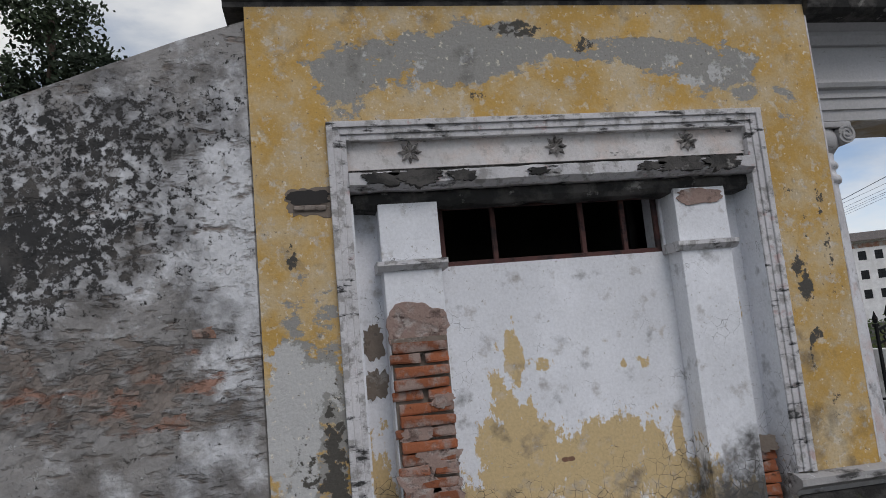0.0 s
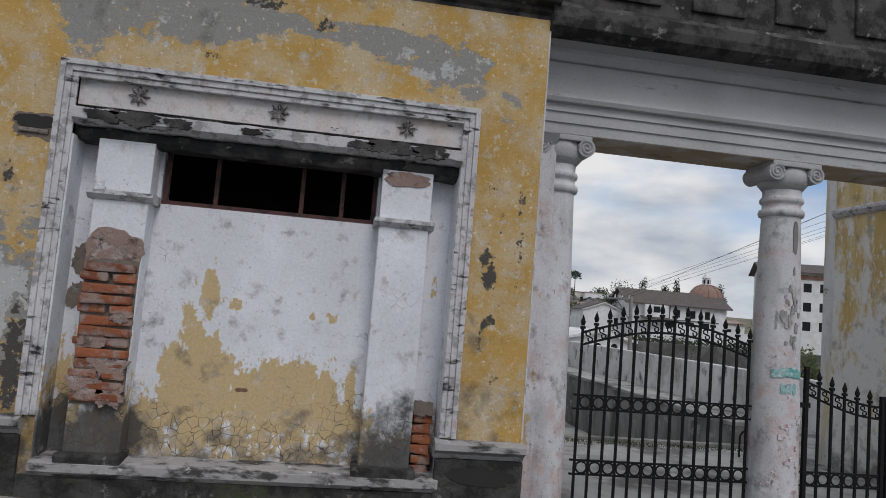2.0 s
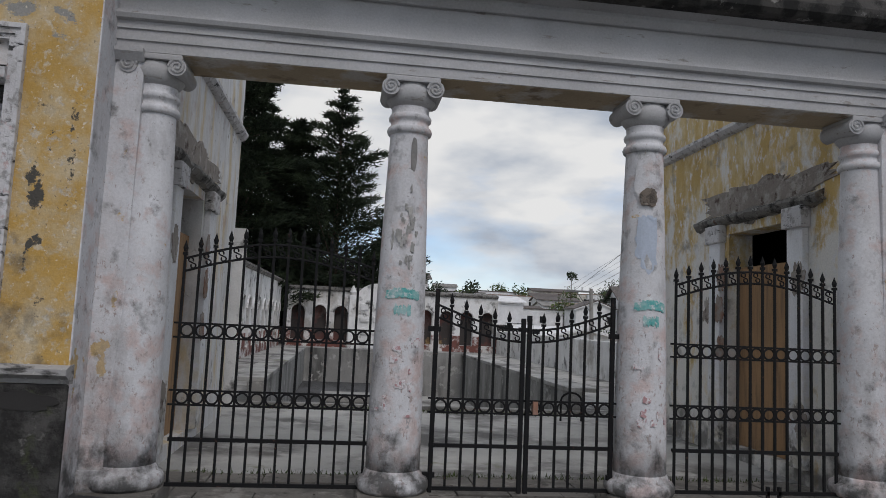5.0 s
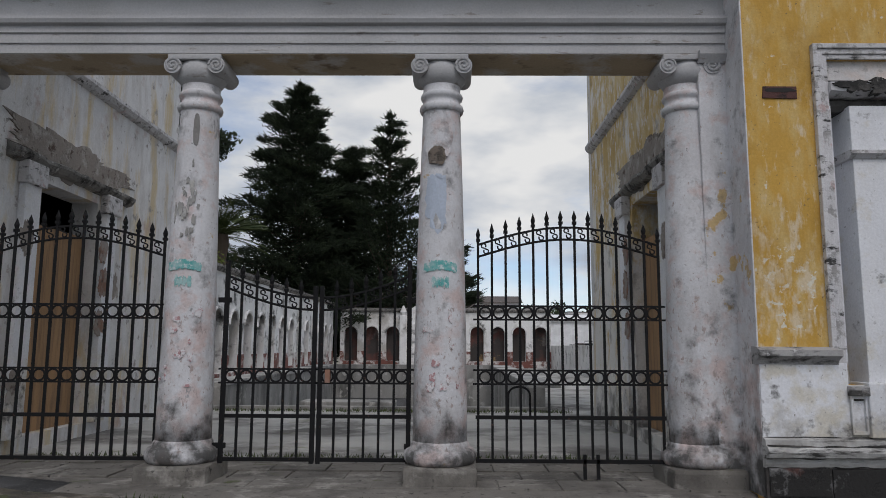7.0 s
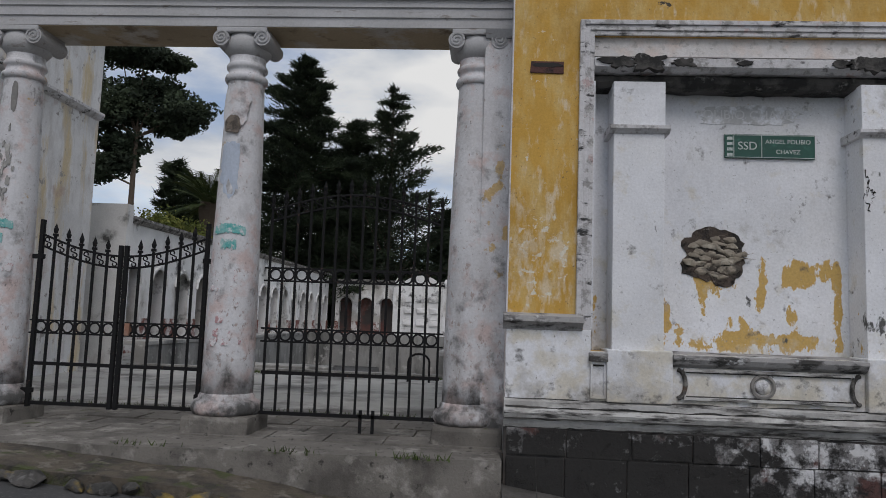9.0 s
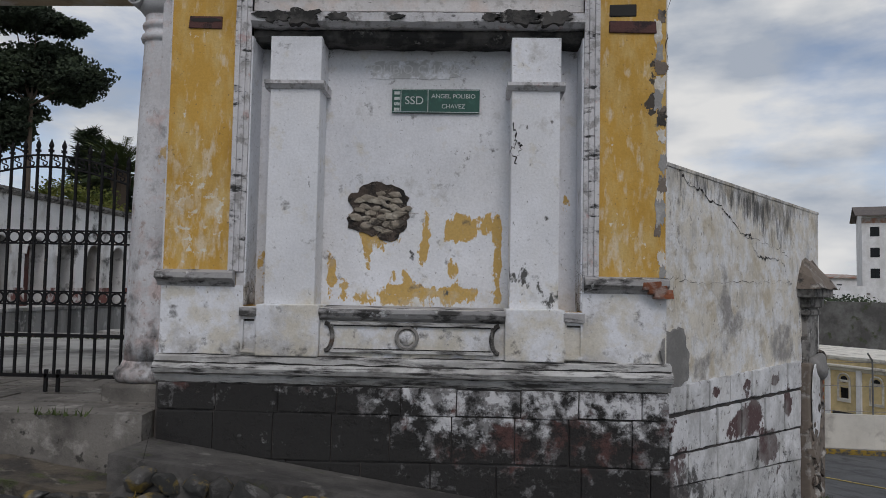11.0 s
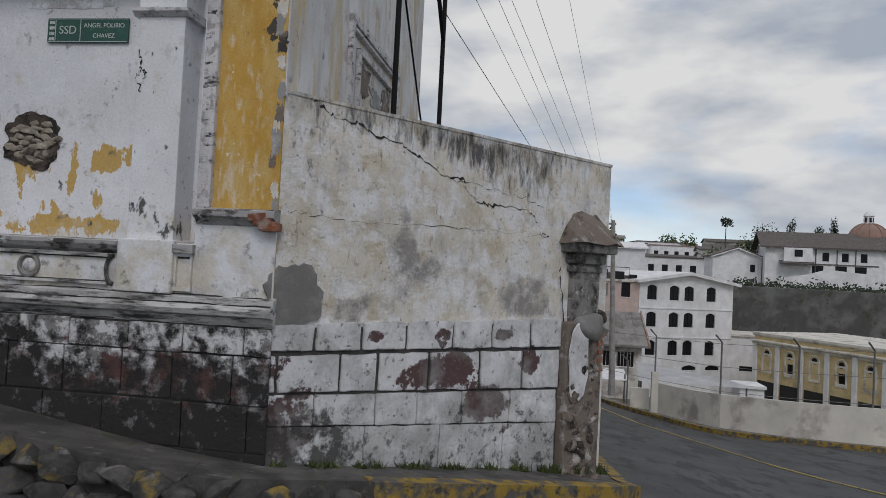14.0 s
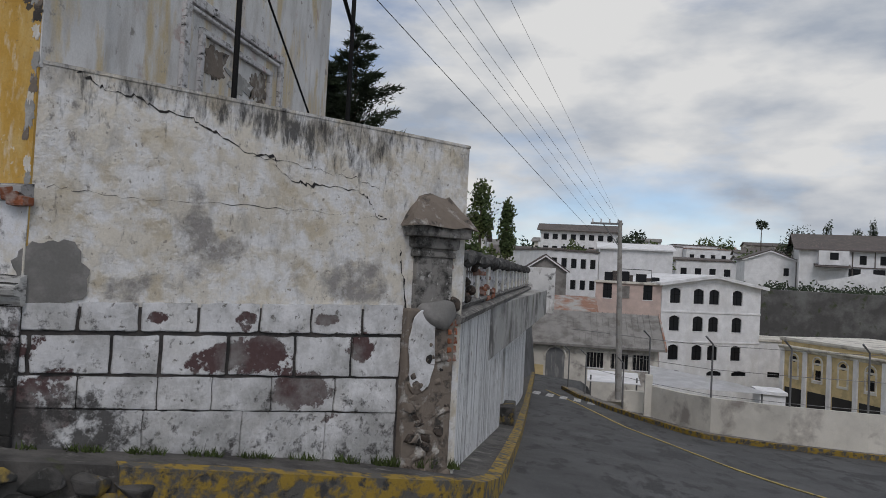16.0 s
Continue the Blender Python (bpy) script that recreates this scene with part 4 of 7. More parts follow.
for k in range(6):
    piece("brick", BRICK[2], pil_b, pose(4.45 + (0.012 if k % 2 else 0.0), 0.16 + rb.uniform(-0.02, 0.02), 0.975 + k * 0.068, 0, rb.uniform(-3, 3), rb.uniform(-5, 5)))
part("broken_plaster", flake(0.15, 0.10, 9, 0.3, 0.03), M_RUBBLE, pil_b, "crumbled mortar over the bricks").matrix_basis = pose(4.45, 0.13, 1.385)
patch(back_left, 2.11, 2.22, 0.12, 0.2, M_RUBBLE, y=0.22, label="broken plaster"); patch(back_left, 2.11, 1.98, 0.14, 0.16, M_RUBBLE, y=0.22, label="broken plaster")
for x, z, big in ((1.02, 1.90, 1), (0.80, 2.08, 0), (0.66, 2.03, 1), (1.20, 2.34, 0)):
    piece("brick", BRICK_DULL[1 if big else 0], old_wall, pose(x, 0.052, z, 0, 3, 0))


def old_render():
    """The rough face of the old wall, crumbling into mortar and rubble at half height."""
    bm = bmesh.new()
    xs_, rows_ = np.linspace(-2.4, 1.49, 190), 130
    grid = []
    for x in xs_:
        top = float(np.interp(x, (-7.0, 0.0, 1.5), (1.9, 3.60, 4.14))) - 0.03
        col = []
        for j in range(rows_ + 1):
            z = 0.5 + (top - 0.5) * j / rows_
            p = Vector((x, 0, z))
            zone = math.exp(-((z - 2.08 + 0.15 * noise.noise(p * 1.3)) / 0.24) ** 2) * min(1.0, max(0.15, (1.42 - x) * 3))
            d = 0.004 * noise.noise(p * 7) + zone * (0.020 * noise.noise(p * 13) + 0.016 * abs(noise.noise(p * 27)) + 0.008 * noise.noise(p * 55))
            col.append(bm.verts.new((x, 0.008 - d, z)))
        grid.append(col)
    for ca, cb in zip(grid, grid[1:]):
        for j in range(rows_):
            bm.faces.new((ca[j], cb[j], cb[j + 1], ca[j + 1]))
    return bm


part("render_face", old_render(), M_OLDWALL, old_wall, "rough crumbling grey render")

# ---- portal: pilaster strips, columns, entablature ----
CY = 0.50
COLX = (5.40, 7.325, 9.27, 11.21)
for nm, a, b in (("wall_strip_a", 5.13, 5.34), ("wall_strip_d", 11.27, 11.49)):
    st = structure(part(nm, box(a, b, 0.32, 0.75, 0.0, 3.46, 0.006), M_COL), "white pilaster strip beside the gateway")
    part("foot", box(a, b, 0.29, 0.32, 0.2, 0.48, 0.01), M_COL, st)
    part("cap", prism([(0.32, 3.40), (0.30, 3.40), (0.26, 3.46), (0.26, 3.49), (0.32, 3.49)], a - 0.0, b), M_ENTAB, st)


for nm, a, b in (("trim_return_a", 5.13, 5.14), ("trim_return_d", 11.48, 11.49)):
    structure(part(nm, box(a, b, -0.003, 0.33, 0.2, 4.12), M_COL), "white return beside the gateway", "trim")


def column(x):
    ob = empty("column", "whitewashed round column with scrolled capital, scuffed and sprayed with graffiti", "column", "columns of the gateway", pose(x, CY, 0))
    part("plinth", wobble(box(-0.27, 0.27, -0.27, 0.27, 0.05, 0.335, 0.03), 0.012, 7), M_PAVE, ob, "worn stone plinth")
    smooth(part("base", lathe([(0.20, 0.335), (0.255, 0.34), (0.272, 0.37), (0.272, 0.41), (0.255, 0.44), (0.225, 0.455), (0.22, 0.48), (0.205, 0.50)]), M_COL, ob))
    prof = [(0.205, 0.50)] + [(0.205 - 0.055 * (f ** 1.6), 0.5 + 2.52 * f) for f in [k / 14 for k in range(1, 15)]]
    smooth(part("shaft", lathe(prof + [(0.15, 3.05)]), M_COL, ob))
    smooth(part("neck_ring", lathe([(0.145, 3.04), (0.17, 3.05), (0.178, 3.075), (0.17, 3.10), (0.15, 3.11), (0.148, 3.15), (0.165, 3.16), (0.17, 3.18), (0.16, 3.20), (0.148, 3.21), (0.15, 3.27), (0.18, 3.34)]), M_COL, ob))
    cap = part("capital", box(-0.21, 0.21, -0.20, 0.20, 3.43, 3.475, 0.01), M_ENTAB, ob)
    smooth(part("echinus", lathe([(0.15, 3.26), (0.19, 3.31), (0.20, 3.36), (0.18, 3.43)]), M_ENTAB, cap))
    for sx in (-1, 1):
        bm = bmesh.new()
        add_tube(bm, (sx * 0.172, -0.19, 3.385), (sx * 0.172, 0.19, 3.385), 0.068, 20)
        for sy in (-1, 1):
            for k in range(22):
                a, r = k * 0.55, 0.062 - k * 0.0024
                a2, r2 = (k + 1) * 0.55, 0.062 - (k + 1) * 0.0024
                add_tube(bm, (sx * (0.172 - r * math.cos(a)), sy * 0.194, 3.385 + r * math.sin(a)), (sx * (0.172 - r2 * math.cos(a2)), sy * 0.194, 3.385 + r2 * math.sin(a2)), 0.009, 5)
        part("volute", bm, M_ENTAB, cap)
    return ob


cols = [column(x) for x in COLX]


def curved_patch(parent, ang, z, w, h, r, mat, name, label, seed, rough=0.5, dr=0.004):
    """A ragged mark on a round shaft: ang in degrees from -y, width and height in metres."""
    bm = flake(w, h, seed, rough, 0.004)
    for f in bm.faces[:]:
        if len(f.verts) > 4:
            bmesh.ops.triangulate(bm, faces=[f])
    for v in bm.verts:
        a = radians(ang) + v.co.x / r
        rr = r + dr + (0.004 if v.co.y < -0.001 else -0.006)
        v.co = Vector((rr * math.sin(a), -rr * math.cos(a), z + v.co.z))
    return part(name, bm, mat, parent, label)


def shaft_r(z):
    return 0.205 - 0.055 * (max(0, min(1, (z - 0.5) / 2.52)) ** 1.6)


for ci in (1, 2):
    z = 1.78
    for k in range(9):
        a = -34 + 8.5 * k
        curved_patch(cols[ci], a, z + 0.03 * math.cos(radians(a * 2)), 0.045, 0.07, shaft_r(z), M_TEAL, "stencil", "teal sprayed stencil", 20 + k, 0.3)
    for k in range(4):
        curved_patch(cols[ci], -15 + 10 * k, z - 0.10, 0.03, 0.07, shaft_r(z), M_TEAL, "stencil", "teal sprayed stencil", 40 + k, 0.5)
rg = random.Random(11)
for ci in (1, 2):
    for k in range(14):
        z = rg.uniform(0.85, 1.45)
        curved_patch(cols[ci], rg.uniform(-50, 40), z, rg.uniform(0.012, 0.05), rg.uniform(0.02, 0.07), shaft_r(z), M_REDGRAF, "red_scrawl", "faded red spray scrawl", 60 + k, 0.7)
for k in range(30):
    z = 2.27 + rg.gauss(0, 0.13)
    curved_patch(cols[1], rg.gauss(0, 14), z, rg.uniform(0.01, 0.03), rg.uniform(0.02, 0.07), shaft_r(z), M_GREYPATCH, "paint_loss", "flaked paint", 90 + k, 0.6)
curved_patch(cols[1], 12, 2.87, 0.045, 0.26, shaft_r(2.87), M_CEMENT, "slot", "grey filled slot", 8, 0.08)
curved_patch(cols[2], -8, 2.84, 0.20, 0.36, shaft_r(2.84), M_COL, "broken_plaster", "cracked lifted plaster", 5, 0.25, 0.02)
curved_patch(cols[2], -8, 2.66, 0.12, 0.14, shaft_r(2.66), M_RUBBLE, "broken_plaster", "bare rubble", 6, 0.3, 0.022)
curved_patch(cols[2], -12, 2.30, 0.16, 0.4, shaft_r(2.3), layered("pale_blue_paint", (0.50, 0.56, 0.66), bump=0.1), "blue_mark", "pale blue paint mark", 12, 0.4)

entab = empty("trim_entablature", "grey-white stepped stucco entablature over the gateway", "trim")
entab["kind"] = "structure"
part("architrave", prism([(0.76, 3.475), (0.30, 3.475), (0.30, 3.55), (0.285, 3.555), (0.285, 3.63), (0.27, 3.635), (0.27, 3.69), (0.235, 3.70), (0.22, 3.73), (0.22, 3.75), (0.76, 3.755)], 5.13, 11.49), M_ENTAB, entab)
part("soffit", box(5.35, 11.26, 0.31, 0.75, 3.469, 3.4745), M_SOFFIT, entab, "tan stained soffit")
part("frieze", box(5.13, 11.49, 0.29, 0.76, 3.755, 4.02), M_ENTAB, entab)
part("bed_mould", prism([(0.76, 4.02), (0.25, 4.02), (0.21, 4.07), (0.21, 4.10), (0.13, 4.13), (0.76, 4.13)], 5.13, 11.49), M_ENTAB, entab)
part("cornice", prism([(0.76, 4.13), (0.0, 4.13), (-0.04, 4.16), (-0.06, 4.22), (-0.06, 4.30), (0.0, 4.32), (0.05, 4.38), (0.76, 4.42)], 5.135, 11.485), M_MOULD_SHADE, entab, "black mouldy cornice")
part("parapet", wobble(box(5.14, 11.48, 0.2, 0.7, 4.41, 4.95, 0.02), 0.01, 3), M_MOULD_SHADE, entab)
for k in range(9):
    x = 5.6 + k * 0.7
    part("parapet_panel", box(x, x + 0.45, 0.17, 0.21, 4.52, 4.85, 0.015), M_MOULD_SHADE, entab)

# ---- iron gates ----
GY = 0.50


def spear_bar(name, h):
    """One upright with its spear tip, foot at z 0."""
    bm = bmesh.new()
    add_box(bm, -0.009, 0.009, -0.009, 0.009, 0, h)
    add_box(bm, -0.016, 0.016, -0.016, 0.016, h - 0.01, h + 0.012)
    bmesh.ops.create_cone(bm, cap_ends=True, segments=6, radius1=0.012, radius2=0.02, depth=0.03, matrix=Matrix.Translation((0, 0, h + 0.03)))
    bmesh.ops.create_cone(bm, cap_ends=True, segments=6, radius1=0.02, radius2=0.0, depth=0.06, matrix=Matrix.Translation((0, 0, h + 0.075)))
    me = bpy.data.meshes.new(name)
    bm.to_mesh(me)
    bm.free()
    me.materials.append(M_IRON)
    return me


def stone_bm(s, seed):
    bm = bmesh.new()
    bmesh.ops.create_icosphere(bm, subdivisions=3, radius=s, matrix=Matrix.Diagonal((1.35, 0.85, 0.85, 1)))
    for v in bm.verts:
        v.co *= 1 + 0.5 * noise.noise(v.co * 8 + Vector((seed * 1.9, 0, 0))) + 0.16 * noise.noise(v.co * 22)
    return bm


def ring_bm(r, t, seg=16):
    return sweep([(r * math.cos(2 * math.pi * k / seg), 0, r * math.sin(2 * math.pi * k / seg)) for k in range(seg)], t, 5, True)


def scroll_bm(s):
    pts = []
    for k in range(15):
        a = -0.6 + k * 0.32
        pts.append((s * (0.5 + 0.46 * math.cos(a)) - s * 0.75, 0, s * (0.55 + 0.46 * math.sin(a))))
    return sweep(pts + [(-x, 0, -z) for x, _, z in reversed(pts)], 0.006, 5)


RING = plain_mesh("ring", ring_bm(0.044, 0.008), M_IRON)
SCROLL = plain_mesh("scroll", scroll_bm(0.038), M_IRON)


def gate_panel(name, x0, x1, top, bands, rails, n, label, group, posts=(), rings=True, below=0.0):
    """An iron panel of n bars; top(f) gives the height of the upper rail at the fraction f across."""
    g = empty(name, label, "gate", group, pose((x0 + x1) / 2, GY, 0))
    cx, zb = (x0 + x1) / 2, 0.34
    step = (x1 - x0) / n
    for k in range(n + 1):
        x = x0 + k * step
        f = k / n
        h = top(f) + 0.035 - zb
        if not ((k == 0 or k == n) and posts):
            piece("bar", spear_bar("bar", h), g, pose(x - cx, 0, zb))
    for z in rails:
        part("rail", box(x0 - cx - 0.02, x1 - cx + 0.02, -0.012, 0.012, z - 0.014, z + 0.014), M_IRON, g)
    for z in bands:
        for dz in (-0.052, 0.052):
            part("rail", box(x0 - cx - 0.04, x1 - cx + 0.04, -0.01, 0.01, z + dz - 0.007, z + dz + 0.007), M_IRON, g)
        for k in range(n):
            piece("ring", RING, g, pose(x0 - cx + (k + 0.5) * step, -0.004, z))
    for dz in (0.0, -0.095):
        part("top_rail", sweep([(x0 - cx + k * step, 0, top(k / n) + dz) for k in range(n + 1)], 0.009), M_IRON, g)
    for k in range(n):
        f = (k + 0.5) / n
        piece("scroll", SCROLL, g, pose(x0 - cx + (k + 0.5) * step, -0.004, top(f) - 0.047))
    for x, h in posts:
        part("post", box(x - cx - 0.017, x - cx + 0.017, -0.017, 0.017, 0.32, h, 0.004), M_IRON, g)
    return g


arch_top = lambda f: 1.99 + 0.14 * math.sin(math.pi * f)
GG = "iron gates of the portal"
gate_a = gate_panel("iron_gate", 5.70, 7.10, arch_top, (1.46, 0.97), (0.67, 0.35), 13, "black wrought-iron fixed gate panel with arched spear-tipped top", GG)
gate_d = gate_panel("iron_gate", 9.56, 10.96, arch_top, (1.46, 0.97), (0.67, 0.35), 13, "black wrought-iron fixed gate panel with arched spear-tipped top", GG)
left_top = lambda f: 1.74 - 0.17 * math.sin(f * math.pi / 2)
right_top = lambda f: 1.74 - 0.17 * math.sin((1 - f) * math.pi / 2)
gate_b = gate_panel("iron_gate", 7.61, 8.30, left_top, (0.97,), (0.67, 0.35), 6, "black wrought-iron swing gate leaf with dipped spear-tipped top", GG, ((7.61, 1.86), (8.30, 1.66)))
gate_c = gate_panel("iron_gate", 8.35, 9.03, right_top, (0.97,), (0.67, 0.35), 6, "black wrought-iron swing gate leaf with dipped spear-tipped top", GG, ((8.35, 1.66), (9.03, 1.86)))
part("lock_plate", box(-0.30, -0.26, -0.03, 0.03, 0.92, 1.02, 0.005), M_RUST, gate_c, "rusty lock")
for g, xs in ((gate_b, (-0.36,)), (gate_c, (0.36,))):
    for x in xs:
        for z in (0.45, 1.55):
            part("hinge", box(x - 0.05, x + 0.05, -0.015, 0.015, z - 0.02, z + 0.02, 0.004), M_IRON, g)
for x in (0.1, 0.2):
    part("drop_bolt", box(x - 0.012, x + 0.012, -0.012, 0.012, 0.22, 0.40), M_IRON, gate_d)

# ---- right facade ----
wall_right = structure(part("wall_right", holed_wall(11.49, 15.13, -1.2, FZ, 0.0, 0.6, [(12.09, 14.54, 0.95, 3.30)]), M_YELLOW), "bright ochre street wall with a white recessed bay")
back_right = structure(part("wall_bay_right", box(12.09, 14.54, 0.25, 0.6, 0.9, 3.4), M_WHITE_R), "white recessed bay with peeling ochre")
for nm, a, b, zt in (("wall_dado_right", 11.486, 12.09, 1.10), ("wall_dado_bay", 12.09, 14.54, 0.952), ("wall_dado_right_b", 14.54, 15.135, 1.10)):
    structure(part(nm, box(a, b, -0.012, 0.0, 0.55, zt, 0.003), M_WHITE_R), "white damp-stained dado")
# jamb strips of the bay
for a, b in ((12.035, 12.09), (14.54, 14.595)):
    structure(part("trim_jamb", box(a, b, -0.008, 0.02, 1.1, 3.3), M_TRIM), "pink-stained jamb strip", "trim")
ped = empty("trim_pedestal", "white stucco pedestal course with a roundel panel", "trim")
ped["kind"] = "structure"
for a, b in ((12.20, 12.66), (13.99, 14.41)):
    part("pedestal", wobble(box(a, b, -0.06, 0.25, 0.60, 0.97, 0.01), 0.004, 8), M_WHITE_R, ped)
part("panel", box(12.66, 13.99, -0.016, 0.25, 0.60, 0.90, 0.004), M_WHITE_R, ped)
part("panel_top", prism([(0.25, 0.86), (-0.02, 0.86), (-0.06, 0.885), (-0.085, 0.92), (-0.085, 0.945), (0.25, 0.965)], 12.66, 13.99), M_LEDGE, ped)
part("panel_frame", box(12.74, 13.91, -0.042, -0.014, 0.832, 0.855, 0.003), M_BASEM, ped)
part("panel_frame", box(12.74, 13.91, -0.042, -0.014, 0.635, 0.655, 0.003), M_BASEM, ped)
# Flat black strips along the panel frame: grime, with crease shade coloured in.
part("panel_grime_shade", box(12.76, 13.89, -0.02, -0.014, 0.655, 0.664), M_MOULD_SHADE, ped)
part("panel_grime_shade", box(12.76, 13.89, -0.02, -0.014, 0.823, 0.832), M_MOULD_SHADE, ped)
for sx, a in ((1, 12.70), (-1, 13.95)):
    bm = bmesh.new()
    for k in range(8):
        t0, t1 = math.pi * k / 8 - math.pi / 2, math.pi * (k + 1) / 8 - math.pi / 2
        add_tube(bm, (a + sx * 0.055 * math.cos(t0), -0.028, 0.745 + 0.10 * math.sin(t0)), (a + sx * 0.055 * math.cos(t1), -0.028, 0.745 + 0.10 * math.sin(t1)), 0.016, 6)
    part("bracket_curve", bm, M_WETSTONE, ped)
part("roundel", ring_bm(0.075, 0.015, 24), M_WETSTONE, ped, "raised ring ornament").location = (13.29, -0.026, 0.745)
smooth(part("boss", lathe([(0.055, 0.0), (0.05, 0.012), (0.02, 0.02)], 18), M_WHITE_R, ped)).matrix_basis = pose(13.29, -0.014, 0.745, 90, 0, 0)
for a, b in ((12.09, 12.2), (14.41, 14.54)):
    part("side_panel", holed_wall(a, b, 0.62, 0.88, -0.034, -0.01, [(a + 0.016, b - 0.014, 0.645, 0.86)]), M_WHITE_R, ped)
    # Black strip below the recess's top edge, grime and shade in one colour.
    part("side_grime_shade", box(a + 0.016, b - 0.014, -0.0135, -0.011, 0.845, 0.86), M_MOULD_SHADE, ped)
    part("side_cap", box(a - 0.012, b + 0.012, -0.06, 0.25, 0.88, 0.945, 0.006), M_LEDGE, ped)
base_m = part("trim_base_right", prism([(0.0, 0.40), (-0.035, 0.40), (-0.05, 0.43), (-0.05, 0.46), (-0.10, 0.475), (-0.115, 0.51), (-0.09, 0.54), (-0.06, 0.55), (-0.06, 0.585), (-0.02, 0.60), (0.0, 0.605)], 11.48, 15.16), M_BASEM)
structure(base_m, "grey mouldy base moulding", "trim")
# Wavering black lines at the steps: grime plus crease shade put into colour.
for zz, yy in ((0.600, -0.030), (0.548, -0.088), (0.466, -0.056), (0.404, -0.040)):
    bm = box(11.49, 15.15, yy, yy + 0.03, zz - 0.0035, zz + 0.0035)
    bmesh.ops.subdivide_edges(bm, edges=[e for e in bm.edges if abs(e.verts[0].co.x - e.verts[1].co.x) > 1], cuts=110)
    part("grime_shade_line", wobble(bm, 0.012, 7, (0, 1, 1)), M_MOULD_SHADE, base_m)
plinth_r = structure(part("wall_plinth_right", box(11.485, 15.14, -0.03, 0.0, -1.3, 0.40), M_MORTAR), "stained block plinth")
patch(back_right, 13.05, 1.68, 0.47, 0.41, M_MUD, y=0.247, rough=0.22, thick=0.008, name="plaster_hole", label="broken plaster showing mud and stones", tilt=10)
rk = random.Random(3)
for k in range(26):
    a = k * 2.4
    r = 0.19 * math.sqrt((k + 0.5) / 26)
    ob = part("stone", hull_stone(rk.uniform(0.038, 0.066), k, (1.25, 0.4, 0.62)), M_HOLESTONE, back_right)
    ob.matrix_basis = pose(13.05 + r * math.cos(a) * 1.05, 0.242, 1.68 + r * math.sin(a) * 0.85, 0, rk.uniform(-14, 14), 0)
part("rusty_slot", wobble(box(11.615, 11.865, -0.010, 0.01, 3.005, 3.095, 0.004), 0.008, 13), M_DRED, wall_right, "rusted iron slot")
patch(wall_right, 11.74, 3.065, 0.22, 0.03, M_VOID_SHADE, rough=0.2, name="slot_gap", label="dark gap", thick=0.013)
part("rusty_slot", wobble(box(14.72, 15.06, -0.014, 0.01, 2.99, 3.08, 0.008), 0.006, 9), M_DRED, wall_right, "dark red rusted slot")
part("hole", wobble(box(14.72, 14.92, -0.01, 0.01, 3.11, 3.2, 0.01), 0.01, 9), M_VOID_SHADE, wall_right, "dark hole")
crack(pil_d, [(14.03, 2.32), (14.05, 2.2), (14.02, 2.12), (14.06, 2.02)], -0.003, 0.022)
crack(pil_d, [(14.05, 2.2), (14.1, 2.15), (14.06, 2.08)], -0.003, 0.014)
for k in range(3):
    ob = piece("brick", BRICK[2], wall_right, pose(15.02 + 0.04 * k, -0.04, 1.15 - 0.03 * k))
rce = random.Random(83)
for k in range(22):
    ez = 1.25 + k * 0.135 + rce.uniform(-0.05, 0.05)
    patch(wall_right, 15.10 + rce.uniform(-0.03, 0.015), ez, rce.uniform(0.04, 0.09), rce.uniform(0.06, 0.2), (M_GREYPATCH, M_DIAG, M_RUBBLE)[k % 3], rough=0.5, name="chipped_edge", label="chipped plaster on the corner", thick=0.003 + 0.0006 * (k % 4))
crack(wall_right, [(15.135, 3.0), (15.14, 2.8), (15.10, 2.6)], -0.004, 0.015)

M_BAND = layered("thin_grey_wash", (0.57, 0.57, 0.57), [dict(c=(0.79, 0.80, 0.83), s=11, t=0.52, w=0.06)], bump=0.1)
# street sign and the faded older lettering
sign = empty("street_sign", "green enamel street name plate on the white bay wall", "sign", "", pose(13.452, 0.235, 2.535))
part("plate", box(-0.335, 0.335, -0.006, 0.006, -0.093, 0.093, 0.003), M_SIGN, sign)


def text_part(name, body, size, parent, mat, x, z, y=-0.0075):
    cu = bpy.data.curves.new(name, "FONT")
    cu.body, cu.size, cu.align_x, cu.align_y, cu.extrude = body, size, "CENTER", "CENTER", 0.001
    tmp = bpy.data.objects.new(name + "_curve", cu)
    me = bpy.data.meshes.new_from_object(tmp)
    bpy.data.objects.remove(tmp)
    me.materials.clear()
    me.materials.append(mat)
    ob = new(name, me)
    ob.parent = parent
    ob.matrix_basis = pose(x, y, z, 90, 0, 0)
    return ob


text_part("lettering", "SSD", 0.088, sign, M_LETTER, -0.165, 0.0)
text_part("lettering", "ANGEL POLIBIO", 0.047, sign, M_LETTER, 0.135, 0.036)
text_part("lettering", "CHAVEZ", 0.047, sign, M_LETTER, 0.135, -0.042)
part("divider", box(-0.062, -0.057, -0.0085, -0.006, -0.085, 0.085), M_LETTER, sign)
for z in (-0.088, 0.084):
    part("border", box(-0.33, 0.33, -0.0085, -0.006, z, z + 0.004), M_LETTER, sign)
for k in range(4):
    part("emblem_bar", box(-0.318, -0.277, -0.0085, -0.006, -0.078 + k * 0.042, -0.055 + k * 0.042), M_LETTER, sign)
part("emblem_bar", box(-0.27, -0.265, -0.0085, -0.006, -0.08, 0.08), M_LETTER, sign)
old = empty("painted_name", "faded grey painted street lettering on the plaster", "lettering", "", pose(13.3, 0.246, 2.78))
text_part("lettering", "POLIBIO", 0.10, old, M_FADED, -0.21, 0.0, -0.001)
text_part("lettering", "CHAVEZ", 0.10, old, M_FADED, 0.20, 0.0, -0.001)
